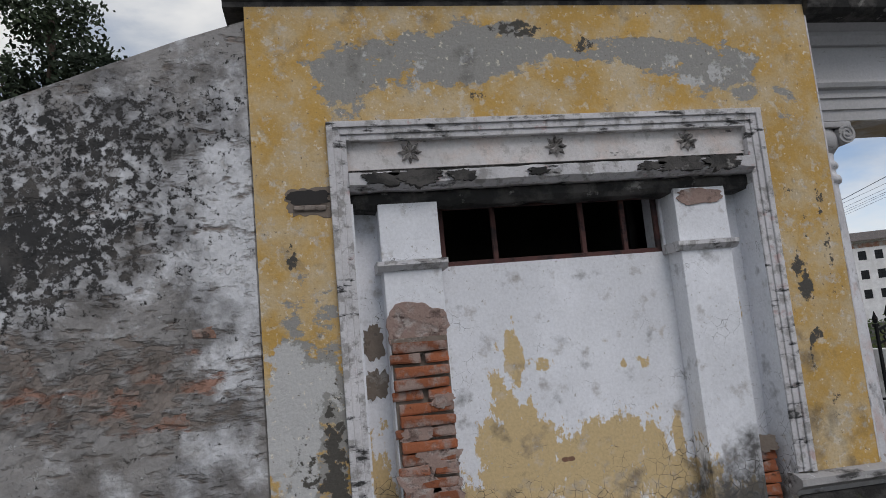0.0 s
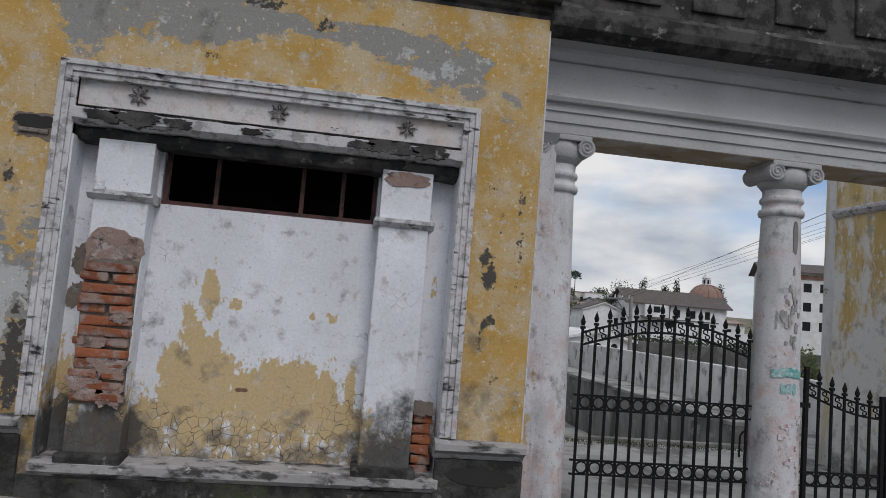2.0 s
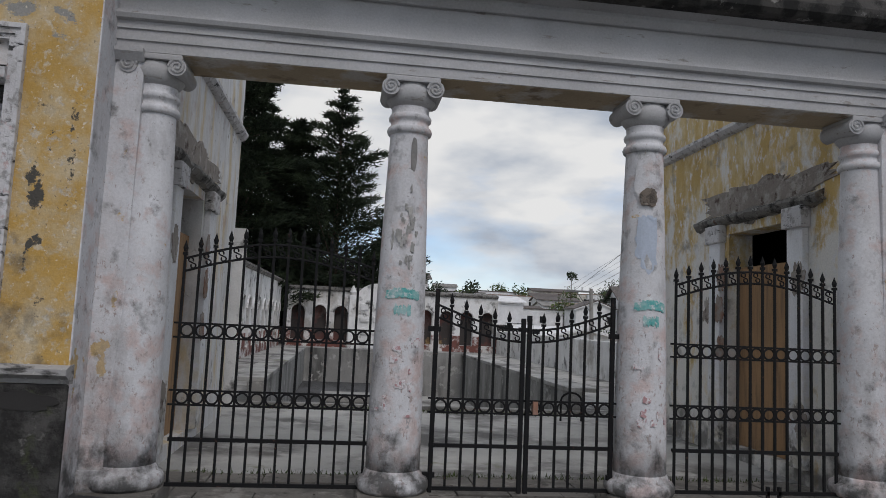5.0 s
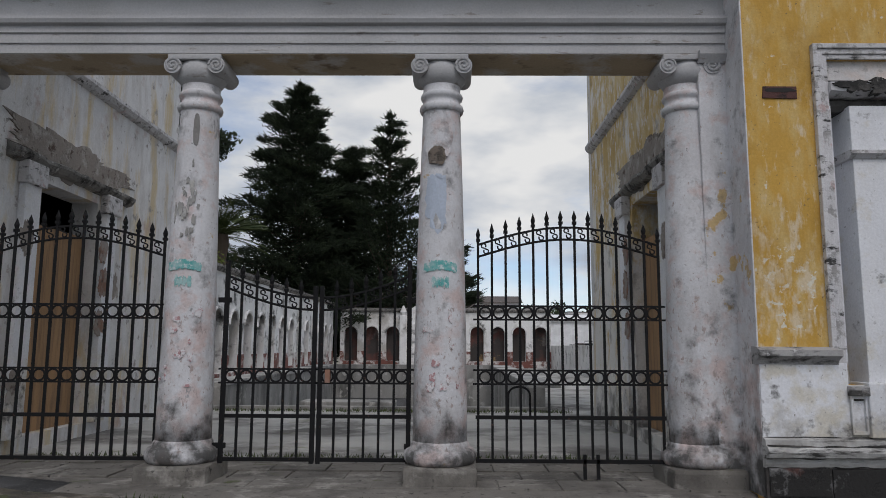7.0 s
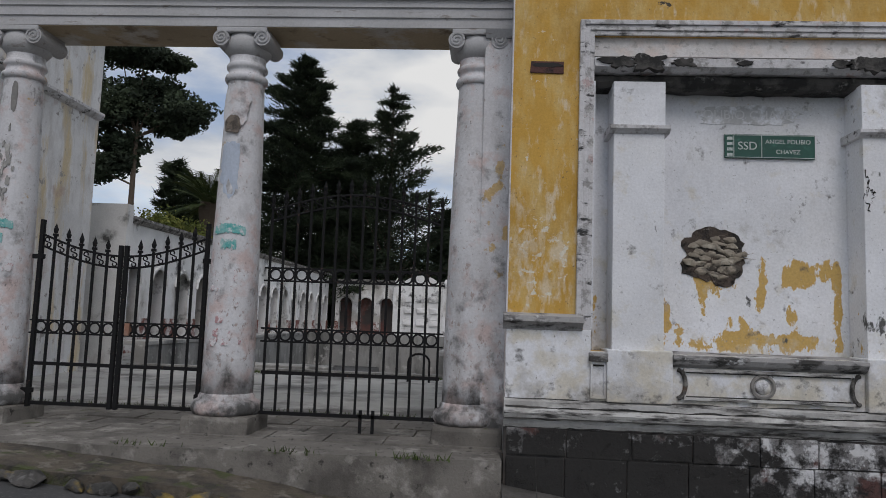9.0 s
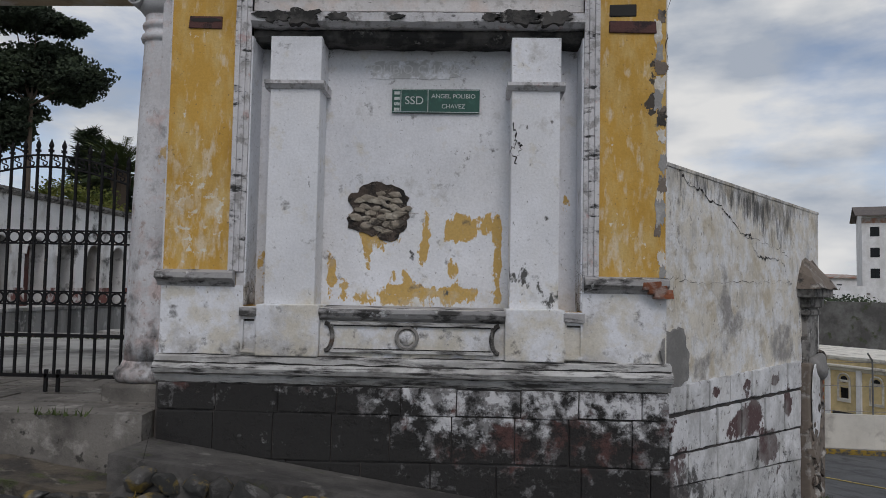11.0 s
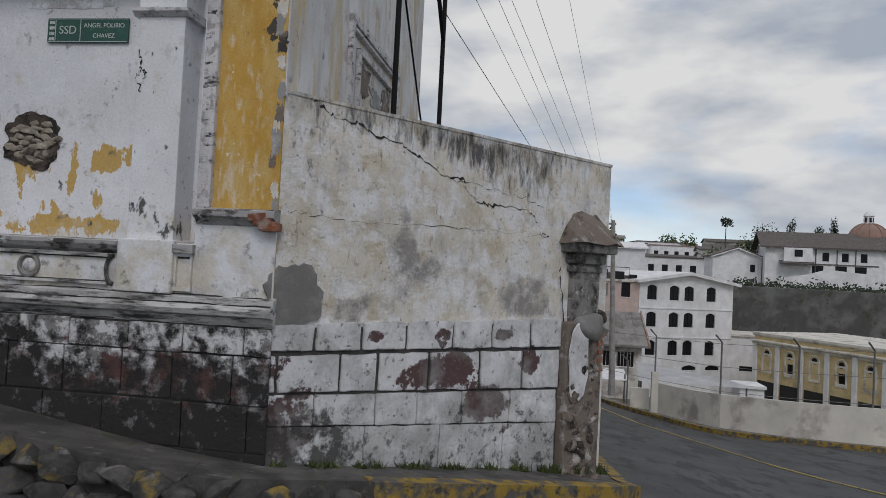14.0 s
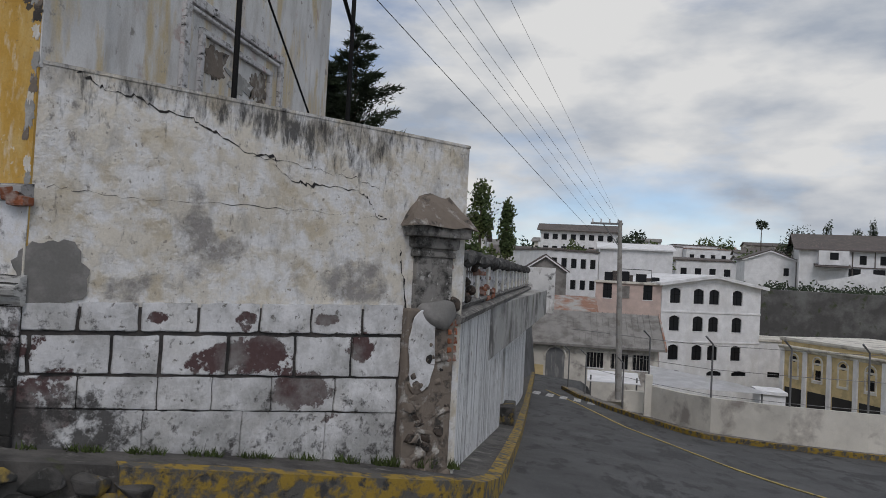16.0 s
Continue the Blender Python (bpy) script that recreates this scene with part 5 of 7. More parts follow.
part("painted_band", flake(0.74, 0.15, 17, 0.3, 0.0006, 60, 0.003), M_BAND, old)

# ---- right wing behind the facade, seen over the low wall and through the gate ----
WX1, WY1, WH = 15.02, 5.2, 5.5
M_WING = layered("wing_peeling_ochre", (0.60, 0.42, 0.16), [
    dict(c=(0.66, 0.55, 0.33), s=4, t=0.52, w=0.08, st=(1, 1, 0.5), a=0.8), dict(c=(0.74, 0.72, 0.68), s=3.2, t=0.555, w=0.05, d=10, r=0.68, st=(1, 1, 0.55), z=(1.6, 3.6, 0.16)),
    dict(c=(0.72, 0.71, 0.70), s=9, t=0.585, w=0.04, st=(1.2, 1.2, 0.6), d=10, r=0.68), dict(c=(0.36, 0.34, 0.31), s=3, t=0.64, w=0.05, a=0.8), dict(c=(0.10, 0.095, 0.09), s=4, t=0.66, w=0.1, z=(0.3, 1.0, 0.2), a=0.8)], bump=0.3)
M_WINGW = layered("wing_white_streaked", (0.74, 0.735, 0.73), [
    dict(c=(0.60, 0.49, 0.30), s=2.2, t=0.56, w=0.05, st=(1.5, 1.5, 0.35), a=0.9), dict(c=(0.52, 0.50, 0.48), s=5, t=0.56, w=0.08, st=(1.5, 1.5, 0.4), a=0.7), dict(c=(0.33, 0.31, 0.29), s=6, t=0.63, w=0.03, d=10, r=0.68), dict(c=(0.45, 0.33, 0.29), s=3, t=0.65, w=0.05, a=0.7)], bump=0.35)


def wing(name, x_in, side, door, mat, door_label):
    """A side building of the gateway: its court wall stands on x_in and runs back from the street wall."""
    y0, y1, t = 0.76, WY1, 0.3 * side
    bm = holed_wall(y0, y1, 0.0, WH, 0.0, 0.3, [(door[0], door[1], 0.34, door[2])])
    for v in bm.verts:
        v.co = Vector((x_in + side * v.co.y, v.co.x, v.co.z))
    w = structure(part("wall_" + name, bm, mat), "peeling ochre and white side wall of the gateway wing")
    s = -side
    part("string_course", prism([(x_in, 4.0), (x_in + s * 0.05, 4.02), (x_in + s * 0.09, 4.07), (x_in + s * 0.09, 4.11), (x_in, 4.15)], y0, y1, "y"), M_TRIM, w)
    part("top_cornice", prism([(x_in, WH - 0.3), (x_in + s * 0.12, WH - 0.2), (x_in + s * 0.12, WH - 0.1), (x_in, WH - 0.05)], y0, y1, "y"), M_MOULD_SHADE, w)
    pl = wobble(prism([(x_in, door[2] + 0.10), (x_in + s * 0.07, door[2] + 0.12), (x_in + s * 0.11, door[2] + 0.17), (x_in + s * 0.11, door[2] + 0.20), (x_in, door[2] + 0.25)], door[0] - 0.58, door[1] + 0.72, "y"), 0.0, 3)
    bmesh.ops.subdivide_edges(pl, edges=[e for e in pl.edges if abs(e.verts[0].co.y - e.verts[1].co.y) > 1], cuts=18)
    part("door_hood", wobble(pl, 0.03, 5), M_WETSTONE, w, "broken stone door hood")
    sc = flake(2.2, 0.42, 31, 0.55, 0.012, 90)
    for v in sc.verts:
        v.co = Vector((x_in + s * (-v.co.y + 0.001), (door[0] + door[1]) / 2 + v.co.x * (-s), door[2] + 0.33 + v.co.z))
    part("plaster_scar", sc, M_SCAR, w, "bare render above the hood")
    for yy in (door[0] - 0.22, door[1] + 0.22):
        part("door_pilaster", box(*sorted((x_in, x_in + s * 0.07)), yy - 0.13, yy + 0.13, 0.34, door[2] - 0.05, 0.01), M_WHITE_R, w)
        part("pilaster_cap", box(*sorted((x_in, x_in + s * 0.11)), yy - 0.17, yy + 0.17, door[2] - 0.10, door[2] + 0.12, 0.02), M_TRIM, w)
    for k, (yy, zz) in enumerate(((door[1] + 0.06, 2.3), (door[1] + 0.08, 1.9), (door[1] + 0.06, 1.45), (door[0] - 0.28, 2.2), (door[0] - 0.3, 0.8), (door[1] + 0.5, 1.9))):
        pb = flake(0.2, 0.3, 61 + k, 0.5, 0.006)
        for v in pb.verts:
            v.co = Vector((x_in + s * (0.071 - v.co.y if k < 5 else 0.001 - v.co.y), yy + v.co.x, zz + v.co.z))
        part("broken_patch", pb, M_DULLBRICK if k < 3 else M_SCAR, w, "broken plaster beside the doorway")
    d = tagged(part("door_" + name, box(*sorted((x_in + side * 0.12, x_in + side * 0.16)), door[0] + 0.01, door[1] - 0.01, 0.34, door[2] - 0.40, 0.004), M_WOOD), door_label, "door", kind="structure")
    # Inner wall and ceiling coloured near-black in place of the doorway's shade.
    structure(part("wall_dark_" + name, box(*sorted((x_in + side * 1.2, x_in + side * 1.25)), y0, y1, 0.0, 4.0), M_VOID_SHADE), "inner wall coloured black for doorway shade")
    structure(part("ceiling_" + name, box(*sorted((x_in + side * 0.3, x_in + side * 1.2)), y0, y1, 3.5, 3.55), M_VOID_SHADE), "ceiling coloured black for shade", "ceiling")
    structure(part("floor_" + name, box(*sorted((x_in + side * 0.3, x_in + side * 1.2)), y0, y1, 0.28, 0.335), M_PAVE), "floor inside the wing", "floor")
    return w


wing_r = wing("wing_right", 11.40, 1, (1.82, 2.97, 2.80), M_WING, "tan boarded-up doorway")
wing_l = wing("wing_left", 5.30, -1, (1.82, 2.97, 2.80), M_WINGW, "tan boarded-up doorway")
structure(part("wall_wing_back_r", box(11.41, WX1, WY1, WY1 + 0.25, -0.5, WH), M_WINGW), "white end wall of the wing")
structure(part("wall_wing_back_l", box(1.6, 5.05, WY1 - 0.3, WY1 - 0.01, -0.5, 4.0), M_WINGW), "white end wall of the wing")
bm = holed_wall(0.6, WY1, -0.5, WH, 0.0, 0.25, ())
for v in bm.verts:
    v.co = Vector((WX1 - v.co.y, v.co.x, v.co.z))
structure(part("trim_return_corner", box(15.125, 15.142, 0.004, 0.62, 2.0, 4.19), M_WINGW), "streaked white end of the street wall", "trim")
side_w = structure(part("wall_wing_side", bm, M_WINGW), "streaked white and ochre gable wall above the low wall")
for a, b, c, d in ((1.78, 3.92, 3.16, 3.25), (1.78, 1.88, 2.0, 3.16), (3.83, 3.92, 2.0, 3.16), (1.9, 3.8, 3.10, 3.13), (2.08, 3.62, 2.93, 2.99), (2.08, 2.14, 2.0, 2.93), (3.56, 3.62, 2.0, 2.93)):
    part("panel_mould", box(WX1, WX1 + 0.05, a, b, c, d, 0.008), M_TRIM, side_w)
for k, (py, pz, pw, ph) in enumerate(((2.4, 2.72, 0.4, 0.3), (2.9, 2.66, 0.5, 0.2), (3.35, 2.74, 0.35, 0.32), (2.7, 2.3, 0.3, 0.3), (3.45, 2.35, 0.25, 0.4))):
    part("plaster_scar", flake(pw, ph, 51 + k, 0.6, 0.008), M_GREYPATCH if k % 2 else M_RUBBLE, side_w, "bare grey render in the panel").matrix_basis = pose(WX1 + 0.001, py, pz, 0, 0, 90)
structure(part("roof_wing", box(11.3, 15.1, 0.5, WY1 + 0.3, WH, WH + 0.1), M_TILE), "flat roof slab of the wing", "roof")
structure(part("roof_wing_left", box(1.6, 5.35, 0.5, WY1 + 0.1, WH, WH + 0.1), M_TILE), "flat roof slab of the wing", "roof")
structure(part("wall_wing_left_out", box(1.3, 1.6, 1.7, WY1, -0.5, WH), M_WINGW), "outer wall of the wing")

# ---- diagonal low wall with painted blocks ----
DX, DY = 17.58 - 15.13, 2.86 - 0.02
DL = math.hypot(DX, DY)
DM = pose(15.13, 0.02, 0, 0, 0, math.degrees(math.atan2(DY, DX)))
dbm = prism([(0.0, -1.9), (0.0, 2.03), (DL, 2.0), (DL, -1.9)], 0.0, 0.22, "y")
diag = structure(part("wall_diagonal", dbm, M_DIAG), "cream cracked low wall turning the street corner")
diag.matrix_basis = DM
part("coping", prism([(0.0, 2.03), (0.0, 2.055), (DL + 0.01, 2.025), (DL + 0.01, 1.999)], -0.006, 0.226, "y"), M_DIAG, diag)
part("block_bed", box(-0.03, 3.06, -0.006, -0.002, -1.9, 0.40), M_MORTAR, diag)
patch(diag, 0.16, 0.62, 0.42, 0.46, M_CEMENT, y=-0.004, rough=0.22, thick=0.012, label="fresh grey cement repair", tilt=-18)
crack(diag, [(0.22, 2.02), (0.34, 1.96), (0.44, 1.92), (0.6, 1.92), (0.78, 1.85), (1.03, 1.83), (1.15, 1.77), (1.27, 1.72), (1.52, 1.62), (1.7, 1.63), (1.74, 1.54), (1.9, 1.46), (2.01, 1.44), (2.24, 1.45), (2.54, 1.43), (2.63, 1.36), (2.7, 1.24), (2.82, 1.22)], -0.003, 0.026)
crack(diag, [(1.52, 1.62), (1.84, 1.6), (2.18, 1.57), (2.47, 1.55), (2.73, 1.48)], -0.003, 0.008)
crack(diag, [(0.08, 1.21), (0.33, 1.21), (0.69, 1.18), (1.17, 1.21), (1.76, 1.21), (2.44, 1.23), (2.82, 1.22)], -0.003, 0.006)
crack(diag, [(3.09, -1.1), (3.07, -0.5), (3.09, 0.0), (3.06, 0.45), (3.0, 0.8), (2.96, 1.0)], -0.03, 0.05)


def block_row(parent, x0, x1, z0, z1, widths, mat, seed, y=-0.012, d=0.022, joint=0.024):
    rnd = random.Random(seed)
    x = x0
    i = 0
    while x < x1 - 0.12:
        w = min(widths[i % len(widths)] * rnd.uniform(0.94, 1.06), x1 - x)
        bm = wobble(box(x + joint / 2, x + w - joint / 2, y - d + rnd.uniform(-0.005, 0.005), y + 0.01, z0 + joint / 2 + rnd.uniform(-0.006, 0.006), z1 - joint / 2 + rnd.uniform(-0.006, 0.006), 0.009), 0.008, 6)
        part("block", bm, mat, parent)
        x += w
        i += 1


def sloped_blocks(joints, low, high, seed, gap=0.02):
    """Blocks of the diagonal wall between upright joints; low and high are the (start, slope) of the bed lines."""
    rnd = random.Random(seed)
    for xa, xb in zip(joints, joints[1:]):
        g = gap * rnd.uniform(0.35, 1.2)
        bm = box(xa + g / 2, xb - g / 2, -0.022 + rnd.uniform(-0.005, 0.004), -0.003, 0.0, 1.0)
        bmesh.ops.subdivide_edges(bm, edges=bm.edges[:], cuts=5, use_grid_fill=True)
        for v in bm.verts:
            x = v.co.x
            lo, hi = low[0] + low[1] * x + gap / 2, high[0] + high[1] * x - gap / 2
            v.co.z = lo + (hi - lo) * v.co.z
        bmesh.ops.bevel(bm, geom=[e for e in bm.edges if e.is_manifold and e.calc_face_angle(0) > 1.0], offset=0.006, segments=2, affect="EDGES")
        for v in bm.verts:
            q = v.co * 9 + Vector((seed * 3.7, 0, 0))
            v.co += Vector((noise.noise(q) * 0.012, noise.noise(q * 0.6 + Vector((5, 5, 5))) * 0.006, noise.noise(q + Vector((0, 9, 0))) * 0.012))
        part("block", bm, M_BLOCK, diag)


sloped_blocks((-0.03, 0.33, 0.74, 1.16, 1.66, 2.11, 2.62, 3.06), (0.226, -0.022), (0.445, 0.004), 1, 0.032)
sloped_blocks((-0.03, 0.05, 0.55, 0.90, 1.41, 1.98, 2.52, 3.04), (-0.055, -0.058), (0.226, -0.022), 2, 0.032)
sloped_blocks((-0.03, 0.35, 0.89, 1.30, 1.79, 2.37, 3.02), (-0.275, -0.09), (-0.055, -0.058), 3, 0.012)
sloped_blocks((-0.03, 0.8, 1.55, 2.3, 3.02), (-1.2, -0.1), (-0.275, -0.09), 4, 0.006)
block_row(plinth_r, 11.5, 15.155, 0.20, 0.395, (0.42, 0.44, 0.4, 0.46), M_BLOCK_D, 5, -0.03, 0.018, 0.007)
block_row(plinth_r, 11.5, 15.155, -0.13, 0.20, (0.40, 0.46, 0.43), M_BLOCK_D, 6, -0.03, 0.018, 0.007)
block_row(plinth_r, 11.5, 15.155, -0.45, -0.13, (0.5, 0.46, 0.56), M_BLOCK_D, 7, -0.03, 0.018, 0.008)
block_row(plinth_r, 11.5, 15.155, -1.1, -0.45, (0.8, 0.7), M_BLOCK_D, 8, -0.03, 0.018, 0.008)

# ---- corner pier and balustraded retaining wall down the street ----
PM = pose(17.26, 2.68, 0, 0, 0, math.degrees(math.atan2(DY, DX)) + 2)
pier = empty("corner_pier", "ruined brick and rubble corner pier with a pyramid cap", "pier", "", PM)
part("body", wobble(box(-0.36, 0.20, -0.22, 0.34, -1.9, 0.42, 0.02), 0.02, 4), M_RUBBLE, pier, "rubble and mud core")
f = part("render_skin", flake(0.30, 0.74, 84, 0.09, 0.010), M_BLOCK, pier, "remaining white render")
f.matrix_basis = pose(-0.20, -0.228, 0.03)
part("neck", wobble(box(-0.27, 0.17, -0.17, 0.29, 0.40, 1.0, 0.015), 0.012, 6), M_WETSTONE, pier)
part("moulding", wobble(box(-0.33, 0.22, -0.22, 0.34, 0.98, 1.10, 0.03), 0.014, 7), M_WETSTONE, pier)
part("moulding", wobble(box(-0.30, 0.19, -0.19, 0.31, 0.90, 0.96, 0.015), 0.01, 7), M_WETSTONE, pier)
cap = bmesh.new()
bmesh.ops.create_cone(cap, cap_ends=True, segments=4, radius1=0.56, radius2=0.06, depth=0.50, matrix=Matrix.Translation((-0.05, 0.06, 1.43)) @ Matrix.Rotation(math.pi / 4, 4, "Z"))
bmesh.ops.subdivide_edges(cap, edges=cap.edges[:], cuts=4, use_grid_fill=True)
part("cap", wobble(cap, 0.045, 5), M_RUBBLE, pier, "weathered pyramid cap")
part("cap_slab", wobble(box(-0.40, 0.30, -0.29, 0.41, 1.09, 1.19, 0.025), 0.015, 6), M_WETSTONE, pier)
cem = bmesh.new()
bmesh.ops.create_icosphere(cem, subdivisions=3, radius=0.2, matrix=Matrix.Diagonal((1.3, 0.4, 0.75, 1)))
o = smooth(part("cement_lump", wobble(cem, 0.06, 4), M_CEMENT, pier, "smeared grey cement"))
o.location = (-0.02, -0.2, 0.36)
for k in range(5):
    piece("brick", BRICK[2], pier, pose(0.17, -0.17, 0.28 - 0.085 * k, 0, 0, 10))
rr = random.Random(9)
for k in range(60):
    s = rr.uniform(0.035, 0.085)
    ob = part("stone", hull_stone(s * 1.15, k, (1.2, 0.6, 0.8)), M_RUBBLE if k % 4 else M_MUD, pier)
    ob.matrix_basis = pose(rr.uniform(-0.3, 0.15), -0.205, rr.uniform(-1.25, 0.1) if k % 3 else rr.uniform(-1.25, -0.5), 0, rr.uniform(-40, 40), rr.uniform(-12, 12))

SWX0, SWY0, SWX1, SWY1 = 17.50, 2.72, 16.62, 22.0
SL = math.hypot(SWX1 - SWX0, SWY1 - SWY0)
SA = math.degrees(math.atan2(SWY1 - SWY0, SWX1 - SWX0))
SM = pose(SWX0, SWY0, 0, 0, 0, SA)
M_STREAK = layered("streaked_white_retaining_wall", (0.80, 0.80, 0.80), [
    dict(c=(0.20, 0.19, 0.18), s=5.0, t=0.56, w=0.06, st=(3.0, 3.0, 0.05), a=0.8), dict(c=(0.04, 0.04, 0.04), s=5.0, t=0.61, w=0.05, st=(3, 3, 0.07)),
    dict(c=(0.35, 0.33, 0.30), s=5, t=0.64, w=0.04)], bump=0.4)
bm = holed_wall(0.0, SL, -5.2, 0.26, 0.0, 0.4, [(7.6, 8.5, -5.2, -0.75)])
ret = structure(part("wall_retaining", bm, M_STREAK), "white retaining wall streaked black by rain")
ret.matrix_basis = SM
part("niche_back", box(7.55, 8.55, 0.35, 0.5, -4.5, -0.7), M_WETSTONE, ret)
part("coping", wobble(prism([(0.45, 0.26), (-0.10, 0.27), (-0.12, 0.33), (-0.05, 0.36), (0.45, 0.37)], 0.0, SL), 0.008, 5), M_WETSTONE, ret, "broken grey coping")
def long_wobble(bm, amp, scale):
    bmesh.ops.subdivide_edges(bm, edges=[e for e in bm.edges if abs(e.verts[0].co.x - e.verts[1].co.x) > 1], cuts=120)
    return wobble(bm, amp, scale, (0, 1, 1))


bal = empty("balustrade", "crumbling mouldy balustrade with exposed brick", "balustrade", "", SM)
part("upper_rail", long_wobble(prism([(0.36, 0.86), (0.0, 0.86), (-0.06, 0.90), (-0.06, 0.97), (0.0, 1.02), (0.36, 1.03)], 0.25, SL), 0.07, 4.5), M_MOULD_SHADE, bal)
part("lower_rail", long_wobble(prism([(0.34, 0.36), (0.02, 0.36), (-0.02, 0.42), (0.02, 0.46), (0.34, 0.46)], 0.25, SL), 0.012, 4), M_WETSTONE, bal)
part("infill", box(0.2, SL, 0.12, 0.24, 0.40, 0.90), M_DIAG, bal)
bmesh_post = wobble(box(-0.13, 0.13, -0.0, 0.30, 0.44, 0.88, 0.02), 0.01, 5)
rbb = random.Random(61)
for k in range(70):
    u = rbb.random() ** 1.6 * 5.0
    zt = rbb.uniform(0.40, 1.15 - 0.12 * u)
    if k % 3 == 2:
        smooth(part("stone", stone_bm(rbb.uniform(0.04, 0.09), k), M_MUD, bal)).matrix_basis = pose(u, rbb.uniform(0.0, 0.16), zt, rbb.uniform(-30, 30), 0, rbb.uniform(0, 90))
    else:
        piece("brick", BRICK[1 + k % 2], bal, pose(u, rbb.uniform(0.0, 0.14), zt, rbb.uniform(-12, 12), rbb.uniform(-15, 15), rbb.uniform(-25, 25)))
part("core", wobble(box(0.0, 2.2, 0.04, 0.2, 0.3, 0.95, 0.03), 0.05, 4), M_MUD, bal, "dark rubble core")
post_me = plain_mesh("baluster_pier", bmesh_post, M_DIAG)
for k in range(13):
    piece("baluster_pier", post_me, bal, pose(0.9 + 1.5 * k, 0, 0))
    for j in range(4):
        piece("brick", BRICK[2], bal, pose(1.2 + 1.5 * k + (0.06 if j % 2 else 0), 0.10, 0.5 + 0.085 * j))
me_b = plain_mesh("baluster", lathe([(0.035, 0.46), (0.05, 0.5), (0.03, 0.56), (0.055, 0.66), (0.03, 0.78), (0.045, 0.84), (0.035, 0.87)], 8), M_TRIM)
for k in range(13):
    for j in range(6):
        piece("baluster", me_b, bal, pose(1.15 + 1.5 * k + 0.2 * j, 0.07, 0))

# ---- pavements and kerbs ----

def strip(name, line, width, z_of, mat, thick, label, side=1):
    """A raised strip along the line [(x, y)], width to its left, its top at z_of(x, y)."""
    bm = bmesh.new()
    prev = None
    n = len(line)
    for i, (x, y) in enumerate(line):
        x2, y2 = line[min(i + 1, n - 1)]
        x1, y1 = line[max(i - 1, 0)]
        d = Vector((x2 - x1, y2 - y1)).normalized()
        px, py = x - d.y * width * side, y + d.x * width * side
        za, zb = z_of(x, y), z_of(px, py)
        cur = [bm.verts.new(c) for c in ((x, y, za - thick), (x, y, za), (px, py, zb + 0.005), (px, py, zb - thick))]
        if prev:
            for a in range(4):
                bm.faces.new((prev[a], prev[(a + 1) % 4], cur[(a + 1) % 4], cur[a]))
        else:
            bm.faces.new(cur)
        prev = cur
    bm.faces.new(prev[::-1])
    return part(name, bm, mat)


def wobbled(ob, amp, scale):
    for v in ob.data.vertices:
        d = noise.noise_vector(v.co * scale)
        v.co += Vector((d.x * 0.3, d.y, d.z * 0.7)) * amp
    return ob


def lerp_line(pts, step=0.5):
    out = []
    for (xa, ya), (xb, yb) in zip(pts, pts[1:]):
        n = max(1, int(math.hypot(xb - xa, yb - ya) / step))
        out += [(xa + (xb - xa) * k / n, ya + (yb - ya) * k / n) for k in range(n)]
    return out + [pts[-1]]


def pave_h(x, y):
    return float(np.interp(y, [-0.7, 2.0, 3.6], [0.33, 0.36, 0.2]))


structure(strip("pavement_gate", lerp_line([(4.2, -0.55), (11.47, -0.2)], 0.6), 0.9, lambda x, y: float(np.interp(x, [4, 6.5, 11.4], [0.26, 0.205, 0.185])), M_PAVE, 0.9, ""), "worn cement step in front of the gate", "pavement")
structure(wobbled(strip("pavement_ledge", lerp_line([(4.2, -1.0), (11.7, -0.72)], 0.18), 0.5, lambda x, y: street_z(x, y) + 0.085, M_MOSSKERB, 0.4, ""), 0.05, 2.6), "muddy broken ledge with moss below the gate step", "pavement")
rl = random.Random(58)
for k in range(34):
    x = 5.0 + k * 0.2 + rl.uniform(-0.06, 0.06)
    y = -0.98 + 0.035 * (x - 4.2) + rl.uniform(-0.06, 0.03)
    st = tagged(part("kerb_stone", hull_stone(rl.uniform(0.07, 0.13), 200 + k, (1.3, 0.8, 0.55)), M_DSTONE), "dark muddy stone edging the gutter", "stone", "gutter stones")
    st.matrix_basis = pose(x, y, street_z(x, y) + 0.03, rl.uniform(-10, 10), rl.uniform(-10, 10), rl.uniform(-40, 40))
structure(strip("pavement_left", lerp_line([(-25.0, -0.75), (4.2, -0.75)], 0.8), 0.9, lambda x, y: street_z(x, -1) + 0.12, M_PAVE, 0.6, ""), "worn pavement along the wall", "pavement")
structure(strip("pavement_right", lerp_line([(11.47, -0.66), (15.05, -0.68), (17.55, 1.83), (17.82, 2.4), (17.82, 3.9), (17.70, 6.3), (17.46, 10.6), (16.88, 19.8), (15.9, 36.0)], 0.3), 0.9, lambda x, y: street_z(x, y) + pave_h(x, y), M_PAVE_D, 0.9, ""), "narrow worn pavement round the corner", "pavement")


def kerb(name, line, label, mat, w=0.16, h=0.17):
    k = structure(strip(name, line, w, lambda x, y: street_z(x, y) + pave_h(x, y) + 0.01, mat, 0.6, "", 1), label, "kerb")
    return k


kerb("kerb_right", lerp_line([(15.9, 0.06), (17.66, 1.80), (17.95, 2.4), (17.95, 3.9), (17.83, 6.3), (17.59, 10.6), (17.01, 19.8), (16.05, 36.0)], 0.3), "worn yellow-painted kerb", M_KERBY)
rs = random.Random(21)
x = 11.6
k = 0
